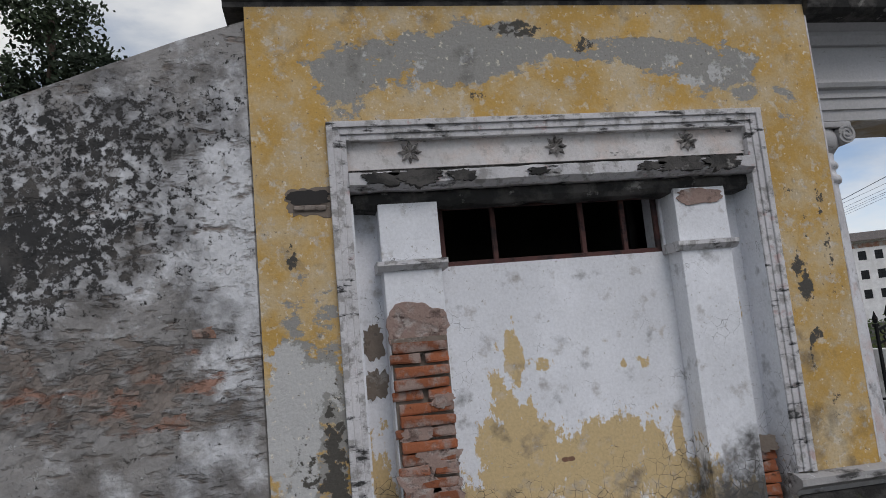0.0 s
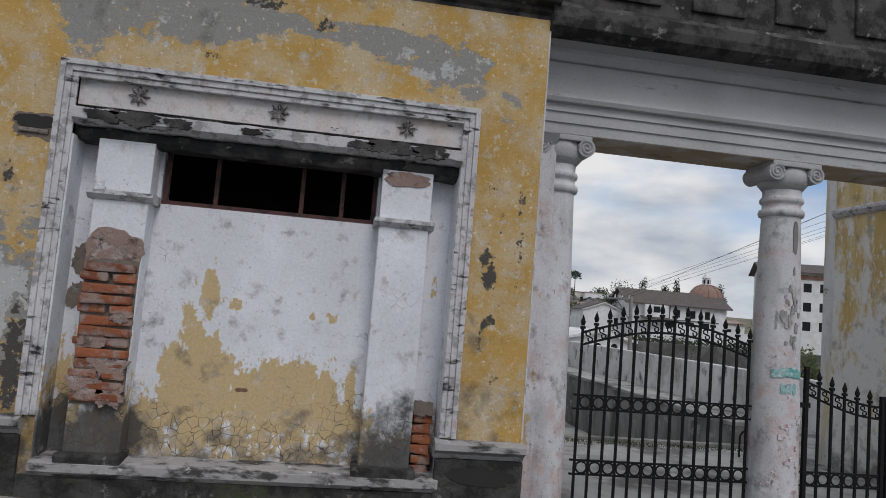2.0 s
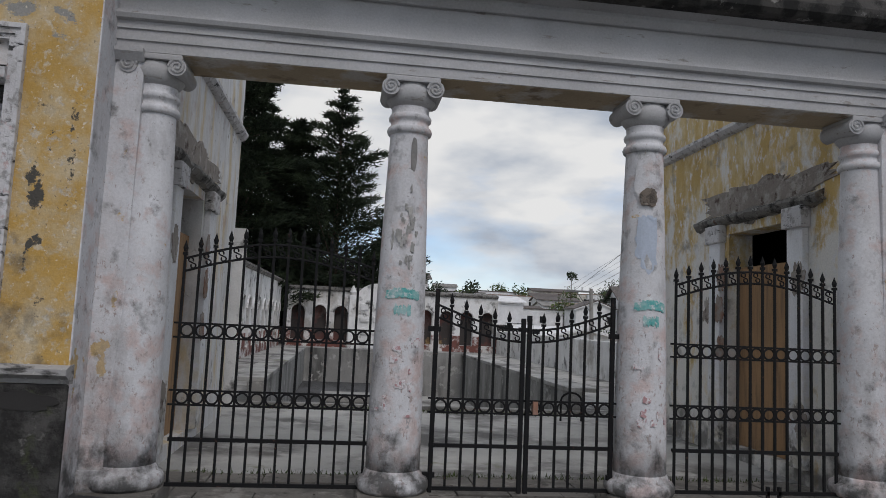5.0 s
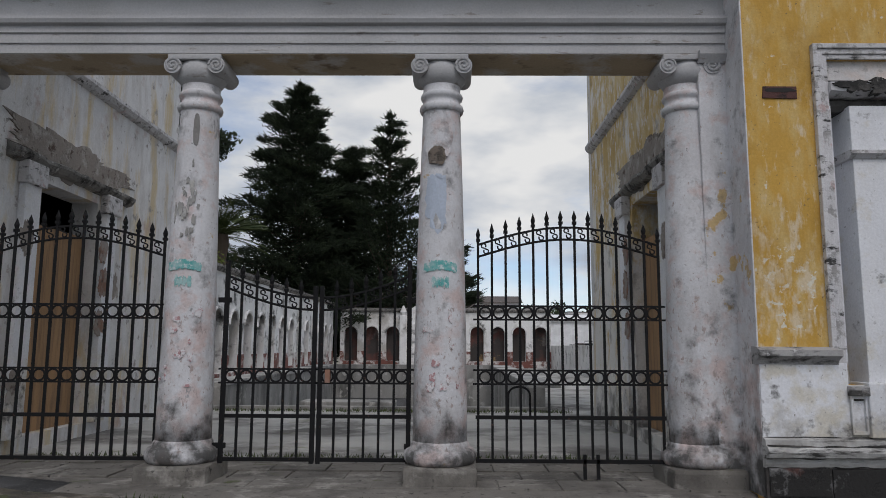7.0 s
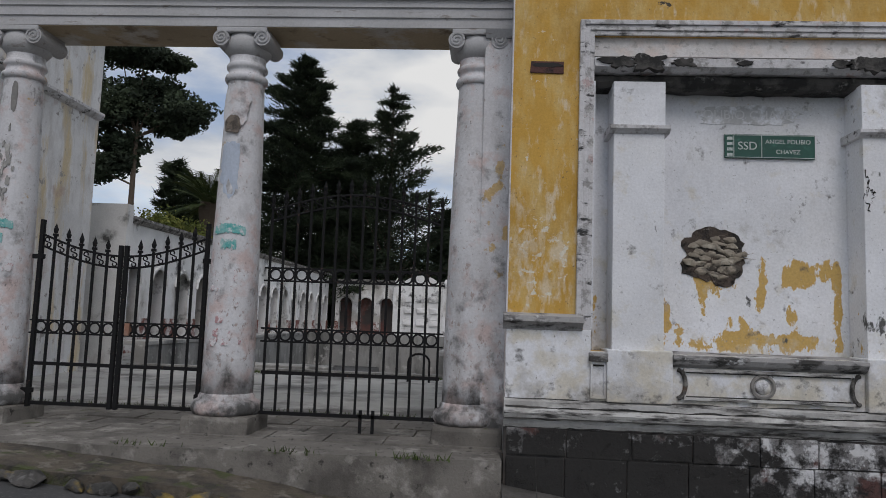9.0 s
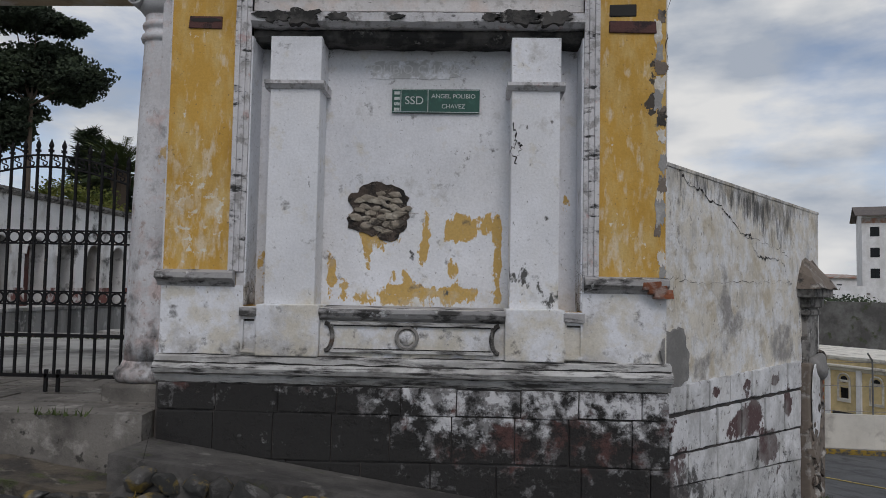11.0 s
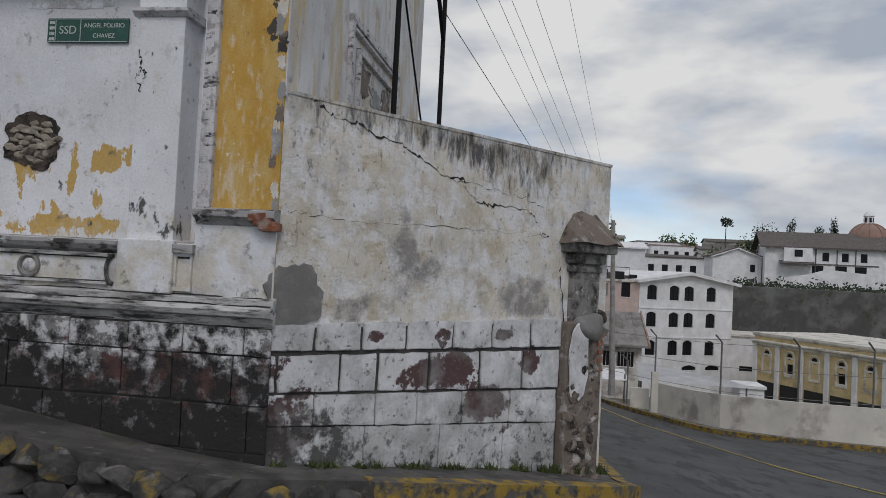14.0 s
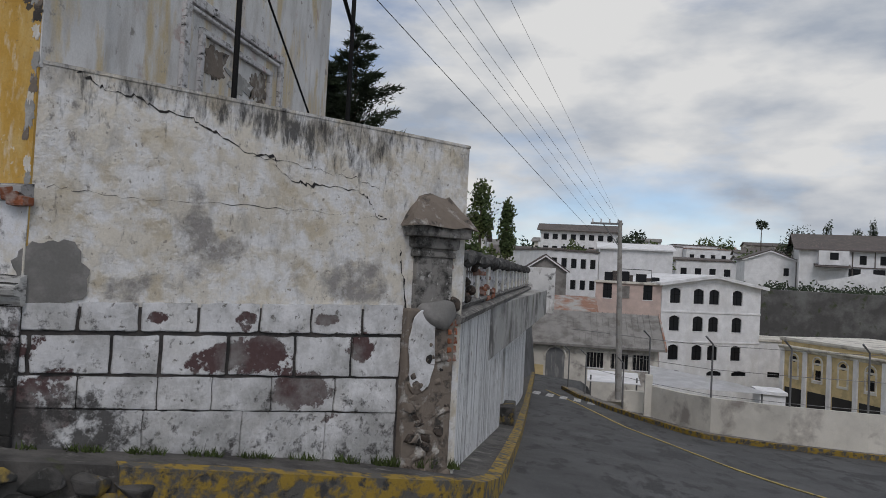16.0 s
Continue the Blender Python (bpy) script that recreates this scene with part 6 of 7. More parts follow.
while x < 15.95:
    w = rs.uniform(0.16, 0.25)
    for row in (0, 1):
        xs_ = x + (0.09 if row else 0.0)
        y = -0.68 if xs_ < 15.05 else -0.68 + (xs_ - 15.05) * 0.98
        st = tagged(part("kerb_stone", hull_stone(w * rs.uniform(0.62, 0.78), k, (1.05, 0.75, 0.72)), M_DSTONE), "dark angular stone in the broken kerb", "stone", "kerb stones")
        st.matrix_basis = pose(xs_, y + rs.uniform(-0.03, 0.02), street_z(xs_, y) + 0.07 + 0.15 * row, rs.uniform(-15, 15), rs.uniform(-25, 25), (45 if xs_ > 15.05 else 0) + rs.uniform(-15, 15))
        k += 1
    x += w * 0.98
blk = part("stone_block", wobble(box(-0.2, 0.2, -0.45, 0.45, 0.0, 0.42, 0.03), 0.015, 5), M_DSTONE)
tagged(blk, "dark stone block lying on the narrow pavement", "block").matrix_basis = pose(17.16, 11.3, street_z(17.16, 11.3) + 0.19, 0, 0, 3)
# slabs in the gate threshold
slab_floor = structure(part("floor_gate", box(5.13, 11.49, 0.14, 1.6, -0.3, 0.19), M_PAVE), "stone threshold of the gateway", "floor")
rp = random.Random(2)
for j in range(4):
    for k in range(14):
        x = 5.2 + k * 0.45 + (0.2 if j % 2 else 0)
        if x > 11.2:
            continue
        part("slab", wobble(box(x, min(x + 0.435, 11.47), 0.2 + j * 0.35, 0.2 + j * 0.35 + 0.335, 0.18, 0.205 + rp.uniform(-0.006, 0.008), 0.006), 0.004, 9), M_PAVE, slab_floor)

# road markings
structure(strip("road_line", lerp_line([(24.6, 2.5), (23.05, 8.9), (21.5, 14.2), (20.1, 19.0), (18.72, 23.6), (17.2, 28.0)], 0.7), 0.11, lambda x, y: street_z(x, y) + 0.012, M_ROADYEL, 0.008, ""), "worn yellow centre line", "road")
for k in range(7):
    x = 15.9 + k * 0.55
    structure(strip("road_mark", [(x, 25.2 - 0.1 * k), (x + 0.02, 26.6 - 0.1 * k)], 0.28, lambda x, y: street_z(x, y) + 0.014, M_ROADWHITE, 0.008, ""), "faded white crossing bar", "road")

# right-hand low wall with chain-link fence
RW = [(33.0, 17.5), (26.6, 18.05), (24.7, 18.6), (22.7, 19.8), (21.0, 22.4)]
RF = RW + [(20.2, 23.9), (18.8, 27.2), (18.0, 30.6)]
structure(strip("pavement_far", lerp_line([(x - 0.25, y - 0.5) for x, y in RF], 0.5), 0.62, lambda x, y: street_z(x, y) + 0.14, M_PAVE, 0.5, "", -1), "far pavement", "pavement")
structure(strip("kerb_far", lerp_line([(x - 0.3, y - 0.56) for x, y in RF], 0.5), 0.14, lambda x, y: street_z(x, y) + 0.15, M_KERBY, 0.5, "", -1), "yellow kerb of the far pavement", "kerb")
low = structure(strip("wall_low_street", lerp_line(RW, 0.5), 0.22, lambda x, y: street_z(x, y) + 1.22, M_TOWNCREAM, 3.6, "", -1), "cream patched low street wall")
part("end_pier", box(20.86, 21.12, 22.25, 22.5, -6.0, street_z(21.0, 22.4) + 1.6, 0.02), M_TOWNCREAM, low)
part("foot_slab", box(20.2, 20.9, 23.0, 23.12, -6.0, street_z(20.5, 23.0) + 0.9, 0.02), M_TOWNCREAM, low)
fence = empty("chain_fence", "chain-link fence on grey steel posts above the low wall", "fence")
M_STEEL = layered("grey_steel", (0.22, 0.22, 0.22), rough=0.5, metal=0.6, bump=0.1)
fl = lerp_line(RF, 2.1)
for (x, y) in fl:
    z = street_z(x, y) + (1.2 if y < 22.5 else 0.1)
    part("post", sweep([(x, y + 0.1, z), (x, y + 0.1, z + 1.7), (x - 0.25, y - 0.1, z + 1.95)], 0.03), M_STEEL, fence)
for dz in (0.1, 0.9, 1.65):
    part("wire", sweep([(x, y + 0.1, street_z(x, y) + 1.2 + dz) for x, y in fl], 0.008, 4), M_STEEL, fence)

# ---- courtyard ----
CZ = 0.20
court = structure(part("floor_court", holed_wall(-6, 14.9, 1.6, 34.0, 0, 0.4, [(5.52, 10.78, 6.42, 17.68)]), M_COURT), "grey worn concrete court around an empty basin", "floor")
for v in court.data.vertices:
    x, y, z = v.co
    v.co = (x, z, CZ - y)
structure(part("floor_basin", box(5.4, 10.9, 6.2, 17.8, -0.9, -0.75), M_COURT), "basin floor", "floor")
M_BASIN = layered("basin_grey_render", (0.30, 0.295, 0.28), [dict(c=(0.08, 0.08, 0.075), s=1.5, t=0.57, w=0.1, st=(1, 1, 0.3)), dict(c=(0.42, 0.41, 0.39), s=4, t=0.62, w=0.05)], bump=0.4)
for nm, a in (("wall_basin_l", (5.45, 5.7, 6.5, 17.5, -0.8, 0.55)), ("wall_basin_r", (10.6, 10.85, 6.5, 17.5, -0.8, 0.55)), ("wall_basin_b", (5.45, 10.85, 17.5, 17.75, -0.8, 0.62)), ("wall_basin_f", (5.45, 10.85, 6.35, 6.5, -0.8, 0.26))):
    structure(part(nm, box(*a, 0.01), M_BASIN), "grey stained wall of the empty basin")
for nm, a in (("trim_basin_l", (5.2, 5.72, 6.5, 17.5, 0.55, 0.62)), ("trim_basin_r", (10.58, 11.1, 6.5, 17.5, 0.55, 0.62))):
    structure(part(nm, box(*a, 0.01), M_COURT), "pale coping of the basin", "trim")
bench = empty("stone_bench", "grey stone bench in the court", "bench", "", pose(7.4, 9.0, -0.75))
part("seat", wobble(box(-0.9, 0.9, -0.3, 0.3, 0.75, 0.9, 0.02), 0.01, 4), M_BASIN, bench)
for x in (-0.6, 0.6):
    part("leg", box(x - 0.12, x + 0.12, -0.25, 0.25, 0.0, 0.75, 0.02), M_BASIN, bench)


def arched_wall(name, p0, p1, z0, z1, n, aw, ah, label, mat, thick=0.4, lower=None):
    """A wall from p0 to p1 with n round-headed niches, each with its own back, coloured dark for shade, and moulding.
    """
    L = math.hypot(p1[0] - p0[0], p1[1] - p0[1])
    m = pose(p0[0], p0[1], 0, 0, 0, math.degrees(math.atan2(p1[1] - p0[1], p1[0] - p0[0])))
    step = L / n
    holes = [((k + 0.5) * step - aw / 2, (k + 0.5) * step + aw / 2, z0 + 0.35, z0 + ah) for k in range(n)]
    w = structure(part(name, holed_wall(0, L, z0, z1, 0.0, thick, holes), mat), label)
    w.matrix_basis = m
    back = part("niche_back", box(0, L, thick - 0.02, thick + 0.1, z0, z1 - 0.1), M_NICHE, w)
    bm = bmesh.new()
    seg = 8
    pts = [(aw / 2 * math.cos(math.pi * k / seg), aw / 2 * math.sin(math.pi * k / seg)) for k in range(seg + 1)]
    for (xa, za), (xb, zb) in zip(pts, pts[1:]):
        vs = [bm.verts.new(c) for c in ((xa, 0, za), (xb, 0, zb), (xb, 0, aw / 2 + 0.002), (xa, 0, aw / 2 + 0.002))]
        if abs(za - aw / 2) < 1e-6 and abs(zb - aw / 2) < 1e-6:
            continue
        bm.faces.new(vs)
        add_tube(bm, (xa * 1.1, -0.03, za * 1.1), (xb * 1.1, -0.03, zb * 1.1), 0.05, 5)
    bmesh.ops.solidify(bm, geom=bm.faces[:], thickness=0.02)
    head = plain_mesh("arch_head", bm, mat)
    for k in range(n):
        piece("arch_head", head, w, pose((k + 0.5) * step, 0.02, z0 + ah - aw / 2))
    part("cornice", prism([(thick, z1), (-0.05, z1), (-0.14, z1 + 0.08), (-0.14, z1 + 0.14), (thick + 0.4, z1 + 0.25)], 0, L), M_WETSTONE, w)
    part("dado", box(0, L, -0.03, 0.0, z0, z0 + 0.35, 0.01), M_DADO, w)
    for k in range(n + 1):
        xa, xb = max(0.0, (k - 0.5) * step + aw / 2), min(L, (k + 0.5) * step - aw / 2)
        part("pier_dado", box(xa, xb, -0.028, -0.002, z0 + 0.35, z0 + 0.80, 0.006), M_DADO, w)
    return w


# Near-black base puts the recess shade into colour; red, ochre and grey are patches.
M_NICHE = layered("niche_shade_render", (0.05, 0.043, 0.04), [dict(c=(0.24, 0.22, 0.20), s=0.8, t=0.64, w=0.05), dict(c=(0.36, 0.24, 0.10), s=0.7, t=0.66, w=0.04), dict(c=(0.13, 0.05, 0.042), s=0.9, t=0.52, w=0.06)], bump=0.2)
M_DADO = layered("dark_red_dado", (0.19, 0.075, 0.06), [dict(c=(0.62, 0.60, 0.58), s=2.4, t=0.53, w=0.05, d=10), dict(c=(0.10, 0.05, 0.04), s=4, t=0.6, w=0.06)], bump=0.2)
M_ARC = layered("arcade_white", (0.76, 0.755, 0.745), [dict(c=(0.42, 0.40, 0.37), s=1.1, t=0.60, w=0.06, st=(1, 1, 0.6)), dict(c=(0.10, 0.10, 0.095), s=2, t=0.62, w=0.06)], bump=0.2)
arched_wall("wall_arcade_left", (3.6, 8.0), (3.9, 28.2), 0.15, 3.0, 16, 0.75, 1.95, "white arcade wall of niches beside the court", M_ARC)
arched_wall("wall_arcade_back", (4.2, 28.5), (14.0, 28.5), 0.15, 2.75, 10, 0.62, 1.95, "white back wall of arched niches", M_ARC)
structure(part("wall_court_end_l", box(2.6, 5.3, 6.3, 6.5, 0.1, 2.9), M_ARC), "white cross wall")
orn = empty("ornate_gable", "white arched ornamental gable with relief", "gable", "", pose(8.3, 28.3, 0))
part("arch", prism([(1.1 * math.cos(math.pi * k / 14), 2.2 + 1.0 * math.sin(math.pi * k / 14)) for k in range(15)], -0.15, 0.15, "y"), M_ARC, orn)
part("body", box(-1.1, 1.1, -0.15, 0.15, 0.2, 2.2, 0.02), M_ARC, orn)
for x in (-1.15, 1.15):
    part("pilaster", box(x - 0.15, x + 0.15, -0.25, 0.15, 0.2, 2.6, 0.02), M_ARC, orn)
    part("urn", lathe([(0.08, 2.6), (0.16, 2.75), (0.1, 2.9), (0.03, 3.05)], 10, x, -0.05), M_ARC, orn)
for k in range(9):
    part("relief", wobble(box(-0.2, 0.2, -0.24, -0.14, -0.15, 0.15, 0.05), 0.08, 4 + k), M_ARC, orn).matrix_basis = pose(-0.6 + 0.6 * (k % 3), 0, 1.0 + 0.55 * (k // 3))
structure(part("wall_right_court", box(14.0, 14.3, 8.0, 28.5, -0.5, 1.25, 0.02), M_ARC), "low stained court wall")
structure(part("wall_right_far", box(11.0, 17.0, 34.0, 34.4, -1.2, 1.2, 0.02), M_ARC), "far court wall")


# ---- trees ----
def conifer(x, y, z, h, r, seed, label, dense=1.0, droop=0.25):
    t = empty("conifer_tree", label, "tree", "dark conifers behind the court", pose(x, y, z))
    bm = bmesh.new()
    add_tube(bm, (0, 0, 0), (0, 0, h * 0.97), h * 0.022, 8, 0.02)
    rnd = random.Random(seed)
    lv, lf = [], []
    n = int(95 * dense * h / 10)
    for k in range(n):
        f = 0.08 + 0.92 * (k / n)
        zz = h * f
        L = r * (1 - f) ** 0.7 * rnd.uniform(0.6, 1.15) + 0.18
        a = k * 2.4 + rnd.uniform(-0.5, 0.5)
        up = rnd.uniform(0.05, 0.35) - droop * (1 - f)
        c, s = math.cos(a), math.sin(a)
        tip = Vector((c * L, s * L, zz + L * up))
        if L > 0.5:
            add_tube(bm, (0, 0, zz), tip, 0.02 + 0.012 * L, 4, 0.006)
        m = int(60 + 125 * L)
        for j in range(m):
            g = rnd.uniform(0.12, 1.05)
            p = Vector((0, 0, zz)).lerp(tip, g)
            wd = 0.32 * (1.1 - g) * L * 0.5 + 0.10
            p += Vector((rnd.gauss(0, wd), rnd.gauss(0, wd), rnd.gauss(0, wd * 0.5)))
            d = Vector((c + rnd.uniform(-0.8, 0.8), s + rnd.uniform(-0.8, 0.8), rnd.uniform(-0.2, 0.9))).normalized()
            q = d.orthogonal().normalized()
            ln = rnd.uniform(0.2, 0.42)
            i = len(lv)
            lv += [p - q * 0.035, p + q * 0.035, p + d * ln]
            lf.append((i, i + 1, i + 2))
            q2 = d.cross(q)
            lv += [p - q2 * 0.035, p + q2 * 0.035, p + d * ln * 0.85]
            lf.append((i + 3, i + 4, i + 5))
    part("trunk", bm, M_BARK, t)
    me = bpy.data.meshes.new("crown")
    me.from_pydata(lv, [], lf)
    me.materials.append(M_NEEDLE)
    ob = new("crown", me)
    ob.parent = t
    return t


def broadleaf(name, x, y, z, h, blobs, seed, mat, label, size=0.16, count=420, group=""):
    """A tree of leaf clumps: blobs are (dx, dy, dz, rx, rz)."""
    t = empty(name, label, "tree", group, pose(x, y, z))
    bm = bmesh.new()
    add_tube(bm, (0, 0, 0), (0, 0, h * 0.95), 0.035 * h ** 0.7, 7, 0.015 * h ** 0.7)
    rnd = random.Random(seed)
    lv, lf = [], []
    for dx, dy, dz, rx, rz in blobs:
        add_tube(bm, (0, 0, max(h * 0.3, min(h * 0.9, dz - 0.35 * abs(dx) - 0.1))), (dx, dy, dz), 0.035, 5, 0.012)
        for k in range(count):
            d = Vector((rnd.gauss(0, 1), rnd.gauss(0, 1), rnd.gauss(0, 1))).normalized()
            d *= rnd.uniform(0.15, 1.0) ** 0.5 * (1.08 + 0.75 * noise.noise(d * 2.1 + Vector((seed, dx * 3, dz * 3))))
            p = Vector((dx + d.x * rx, dy + d.y * rx, dz + d.z * rz))
            u = Vector((rnd.uniform(-1, 1), rnd.uniform(-1, 1), rnd.uniform(-1, 1))).normalized()
            w = u.orthogonal().normalized()
            s = size * rnd.uniform(0.6, 1.3)
            i = len(lv)
            lv += [p - w * s * 0.4, p + u * s * 0.6, p + w * s * 0.4, p - u * s * 0.6]
            lf.append((i, i + 1, i + 2, i + 3))
    part("trunk", bm, M_BARK, t)
    me = bpy.data.meshes.new("crown")
    me.from_pydata(lv, [], lf)
    me.materials.append(mat)
    ob = new("crown", me)
    ob.parent = t
    return t


conifer(1.4, 31.4, 0.0, 14.8, 5.7, 5, "tall dense dark conifer of cypress shape")
conifer(6.1, 32.0, 0.0, 13.4, 4.6, 6, "dark conifer with upswept open branches", 0.5, -0.45)
conifer(3.8, 33.5, 0.0, 12.0, 3.8, 8, "dark dense conifer behind the court")
conifer(9.2, 33.0, -0.5, 7.5, 2.6, 9, "lower dark conifer behind the court")
broadleaf("round_tree", 0.3, 16.0, 0.0, 7.2, [(1.5, 0, 7.3, 0.85, 0.38), (0.9, 0.4, 7.0, 0.8, 0.32), (-0.4, 0, 7.6, 1.1, 0.5), (0.4, 0.4, 8.1, 0.9, 0.35), (-1.2, 0, 7.2, 1.2, 0.5), (0.3, -0.4, 9.0, 0.9, 0.32), (0.9, 0, 8.9, 0.6, 0.2), (-0.7, 0, 9.3, 1.0, 0.5), (-0.5, 0.2, 6.3, 0.7, 0.35), (-1.5, 0.2, 5.6, 1.0, 0.5), (-2.2, 0, 8.3, 1.2, 0.5), (-0.4, 0, 5.7, 0.45, 0.3)], 3, M_NEEDLE, "dark flat-topped pine behind the wing", 0.10, 3600)
for i, (x, y, h) in enumerate(((-1.1, 22.0, 7.0), (-1.2, 24.0, 6.9), (-0.3, 23.0, 5.9))):
    conifer(x, y, 0.0, h, 1.0, 20 + i, "small dark cypress above the arcade", 0.8, -0.3)
broadleaf("round_tree", -2.5, 9.0, 0.0, 9.0, [(0, 0, 8.6, 0.8, 0.5), (0.6, 0, 7.6, 0.8, 0.4), (-0.8, 0, 7.4, 0.9, 0.5), (1.1, 0.2, 6.7, 0.8, 0.4), (-0.1, 0, 6.5, 1.0, 0.5), (-1.3, 0, 6.2, 1.0, 0.6), (1.4, 0, 5.8, 0.7, 0.4), (0.2, 0, 5.4, 1.2, 0.6), (-1.1, 0, 9.4, 0.8, 0.5), (-2.0, 0, 7.8, 0.8, 0.5), (-1.6, 0, 5.0, 1.1, 0.6)], 41, M_NEEDLE, "dark tree behind the old street wall", 0.085, 2200)
broadleaf("bush", 0.3, 18.0, 2.4, 1.8, [(0, 0, 1.5, 0.85, 0.6), (0.8, 0.8, 1.3, 0.7, 0.5), (-0.6, 0, 1.3, 0.6, 0.5)], 8, M_LIME, "light green bush above the arcade wall", 0.09, 1300)
palm = empty("palm_tree", "date palm with arching green fronds", "tree", "", pose(0.95, 20.5, 1.3))
part("trunk", lathe([(0.32, 0), (0.26, 1.5), (0.28, 3.0), (0.36, 3.6), (0.3, 3.9)], 12), M_BARK, palm)
rpm = random.Random(17)
for k in range(64):
    a, el = k * 2.39, rpm.uniform(-0.15, 1.45)
    bm = bmesh.new()
    L = rpm.uniform(1.35, 1.8)
    pts = []
    for j in range(11):
        f = j / 10
        rr_ = L * f
        pts.append(Vector((math.cos(a) * rr_ * math.cos(el * (1 - 0.3 * f)), math.sin(a) * rr_ * math.cos(el * (1 - 0.3 * f)), 3.8 + rr_ * math.sin(el) - 0.45 * f * f * L * 0.6)))
    side = Vector((-math.sin(a), math.cos(a), 0))
    for p, q in zip(pts, pts[1:]):
        add_tube(bm, p, q, 0.012, 4)
        for s in (-1, 1):
            for g in (0.0, 0.33, 0.66):
                b0 = p.lerp(q, g)
                tipv = b0 + side * s * 0.20 + (q - p) * 1.5 + Vector((0, 0, -0.06))
                vs = [bm.verts.new(c) for c in (b0, b0 + (q - p) * 0.3, tipv)]
                bm.faces.new(vs)
    part("frond", bm, M_LEAF, palm)


# ---- town across the street and on the hill ----
def window(parent, x, z, w, h, y=-0.0, arched=False):
    win = part("window", box(x - w / 2 - 0.05, x + w / 2 + 0.05, y - 0.03, y + 0.02, z - 0.06, z - 0.0, 0.01), M_TOWNWHITE, parent)
    bm = box(x - w / 2, x + w / 2, y + 0.12, y + 0.16, z, z + h)
    part("pane", bm, M_GLASS, win)
    bm = bmesh.new()
    add_box(bm, x - 0.02, x + 0.02, y + 0.09, y + 0.12, z, z + h)
    add_box(bm, x - w / 2, x + w / 2, y + 0.09, y + 0.12, z + h * 0.55, z + h * 0.55 + 0.04)
    part("glazing_bar", bm, M_IRON, win)
    if arched:
        for s in (-1, 1):
            part("arch_corner", prism([(x + s * w / 2, z + h - 0.2), (x + s * w / 2, z + h), (x + s * 0.02, z + h), (x + s * w / 4, z + h - 0.05)], y + 0.01, y + 0.1, "y"), M_TOWNWHITE, win)
    return win


def house(name, p0, p1, depth, z0, z1, wins, wall, roof, label, category="house", rise=1.2, kind="gable", over=0.35, arched=False, group="", front_gable=False):
    """A building: its street front from p0 to p1; windows (x, z, w, h) along the front."""
    L = math.hypot(p1[0] - p0[0], p1[1] - p0[1])
    b = empty(name, label, category, group, pose(p0[0], p0[1], 0, 0, 0, math.degrees(math.atan2(p1[1] - p0[1], p1[0] - p0[0]))))
    part("wall", holed_wall(0, L, z0, z1, 0, 0.3, [(x - w / 2, x + w / 2, z, z + h) for x, z, w, h in wins]), wall, b)
    for a in ((0, 0.3, 0.3, depth, z0, z1), (L - 0.3, L, 0.3, depth, z0, z1), (0.3, L - 0.3, depth - 0.3, depth, z0, z1)):
        part("wall", box(*a), wall, b)
    # Sheet behind the windows, coloured black for the unlit rooms.
    part("inner", box(0.3, L - 0.3, 0.6, 0.7, z0, z1), M_VOID_SHADE, b)
    if kind == "gable":
        part("roof", prism([(-over, z1 - 0.1), (depth / 2, z1 + rise - 0.0), (depth + over, z1 - 0.1), (depth + over, z1 + 0.05), (depth / 2, z1 + rise + 0.16), (-over, z1 + 0.05)], -over, L + over), roof, b)
        for xx in (0, L - 0.3):
            part("gable", prism([(0, z1), (depth, z1), (depth / 2, z1 + rise)], xx, xx + 0.3), wall, b)
    elif kind == "front":
        part("roof", prism([(-over, z1 - 0.06), (L / 2, z1 + rise), (L + over, z1 - 0.06), (L + over, z1 + 0.06), (L / 2, z1 + rise + 0.14), (-over, z1 + 0.06)], -over, depth, "y"), roof, b)
        part("gable", prism([(0, z1), (L, z1), (L / 2, z1 + rise)], 0.0, 0.3, "y"), wall, b)
        part("eave_trim", prism([(-over, z1 - 0.2), (L / 2, z1 + rise - 0.14), (L + over, z1 - 0.2), (L + over, z1 - 0.07), (L / 2, z1 + rise - 0.01), (-over, z1 - 0.07)], -over, -over + 0.12, "y"), M_TOWNWHITE, b)
    else:
        part("roof", box(-0.1, L + 0.1, -0.15, depth + 0.1, z1, z1 + 0.2, 0.02), roof, b)
    for x, z, w, h in wins:
        window(b, x, z, w, h, 0.0, arched)
    return b


rows = lambda xs, zs, w, h: [(x, z, w, h) for z in zs for x in xs]
# main white building with three rows of dark windows
WX = (1.3, 3.6, 5.15, 7.5)
wb = house("white_building", (24.8, 59.0), (33.6, 63.5), 9, -10.5, 0.65, rows(WX, (-0.97, -3.32, -5.78), 1.0, 1.3) + rows((1.5, 5.4, 7.9), (-7.1,), 1.5, 0.45), M_TOWNWHITE, M_TOWNWHITE, "white three-storey building with rows of dark windows", "building", 0.8, "front", 0.5, True)
for zz in (-1.75, -4.3):
    part("string_course", box(-0.02, 9.9, -0.06, -0.005, zz, zz + 0.12, 0.01), M_TOWNWHITE, wb)
house("white_annex", (33.6, 63.6), (37.2, 63.6), 5, -10.5, -4.0, [(1.6, -7.1, 1.6, 0.45)], M_TOWNWHITE, M_TOWNCREAM, "low white annex beside the white building", "building", kind="flat")
pk = house("pink_building", (19.3, 59.2), (24.75, 59.0), 9, -10.5, 0.45, rows((1.0, 4.35), (-0.85,), 0.75, 1.25), M_TOWNPINK, M_TOWNCREAM, "pale pink building with a cluttered flat roof", "building", kind="flat")
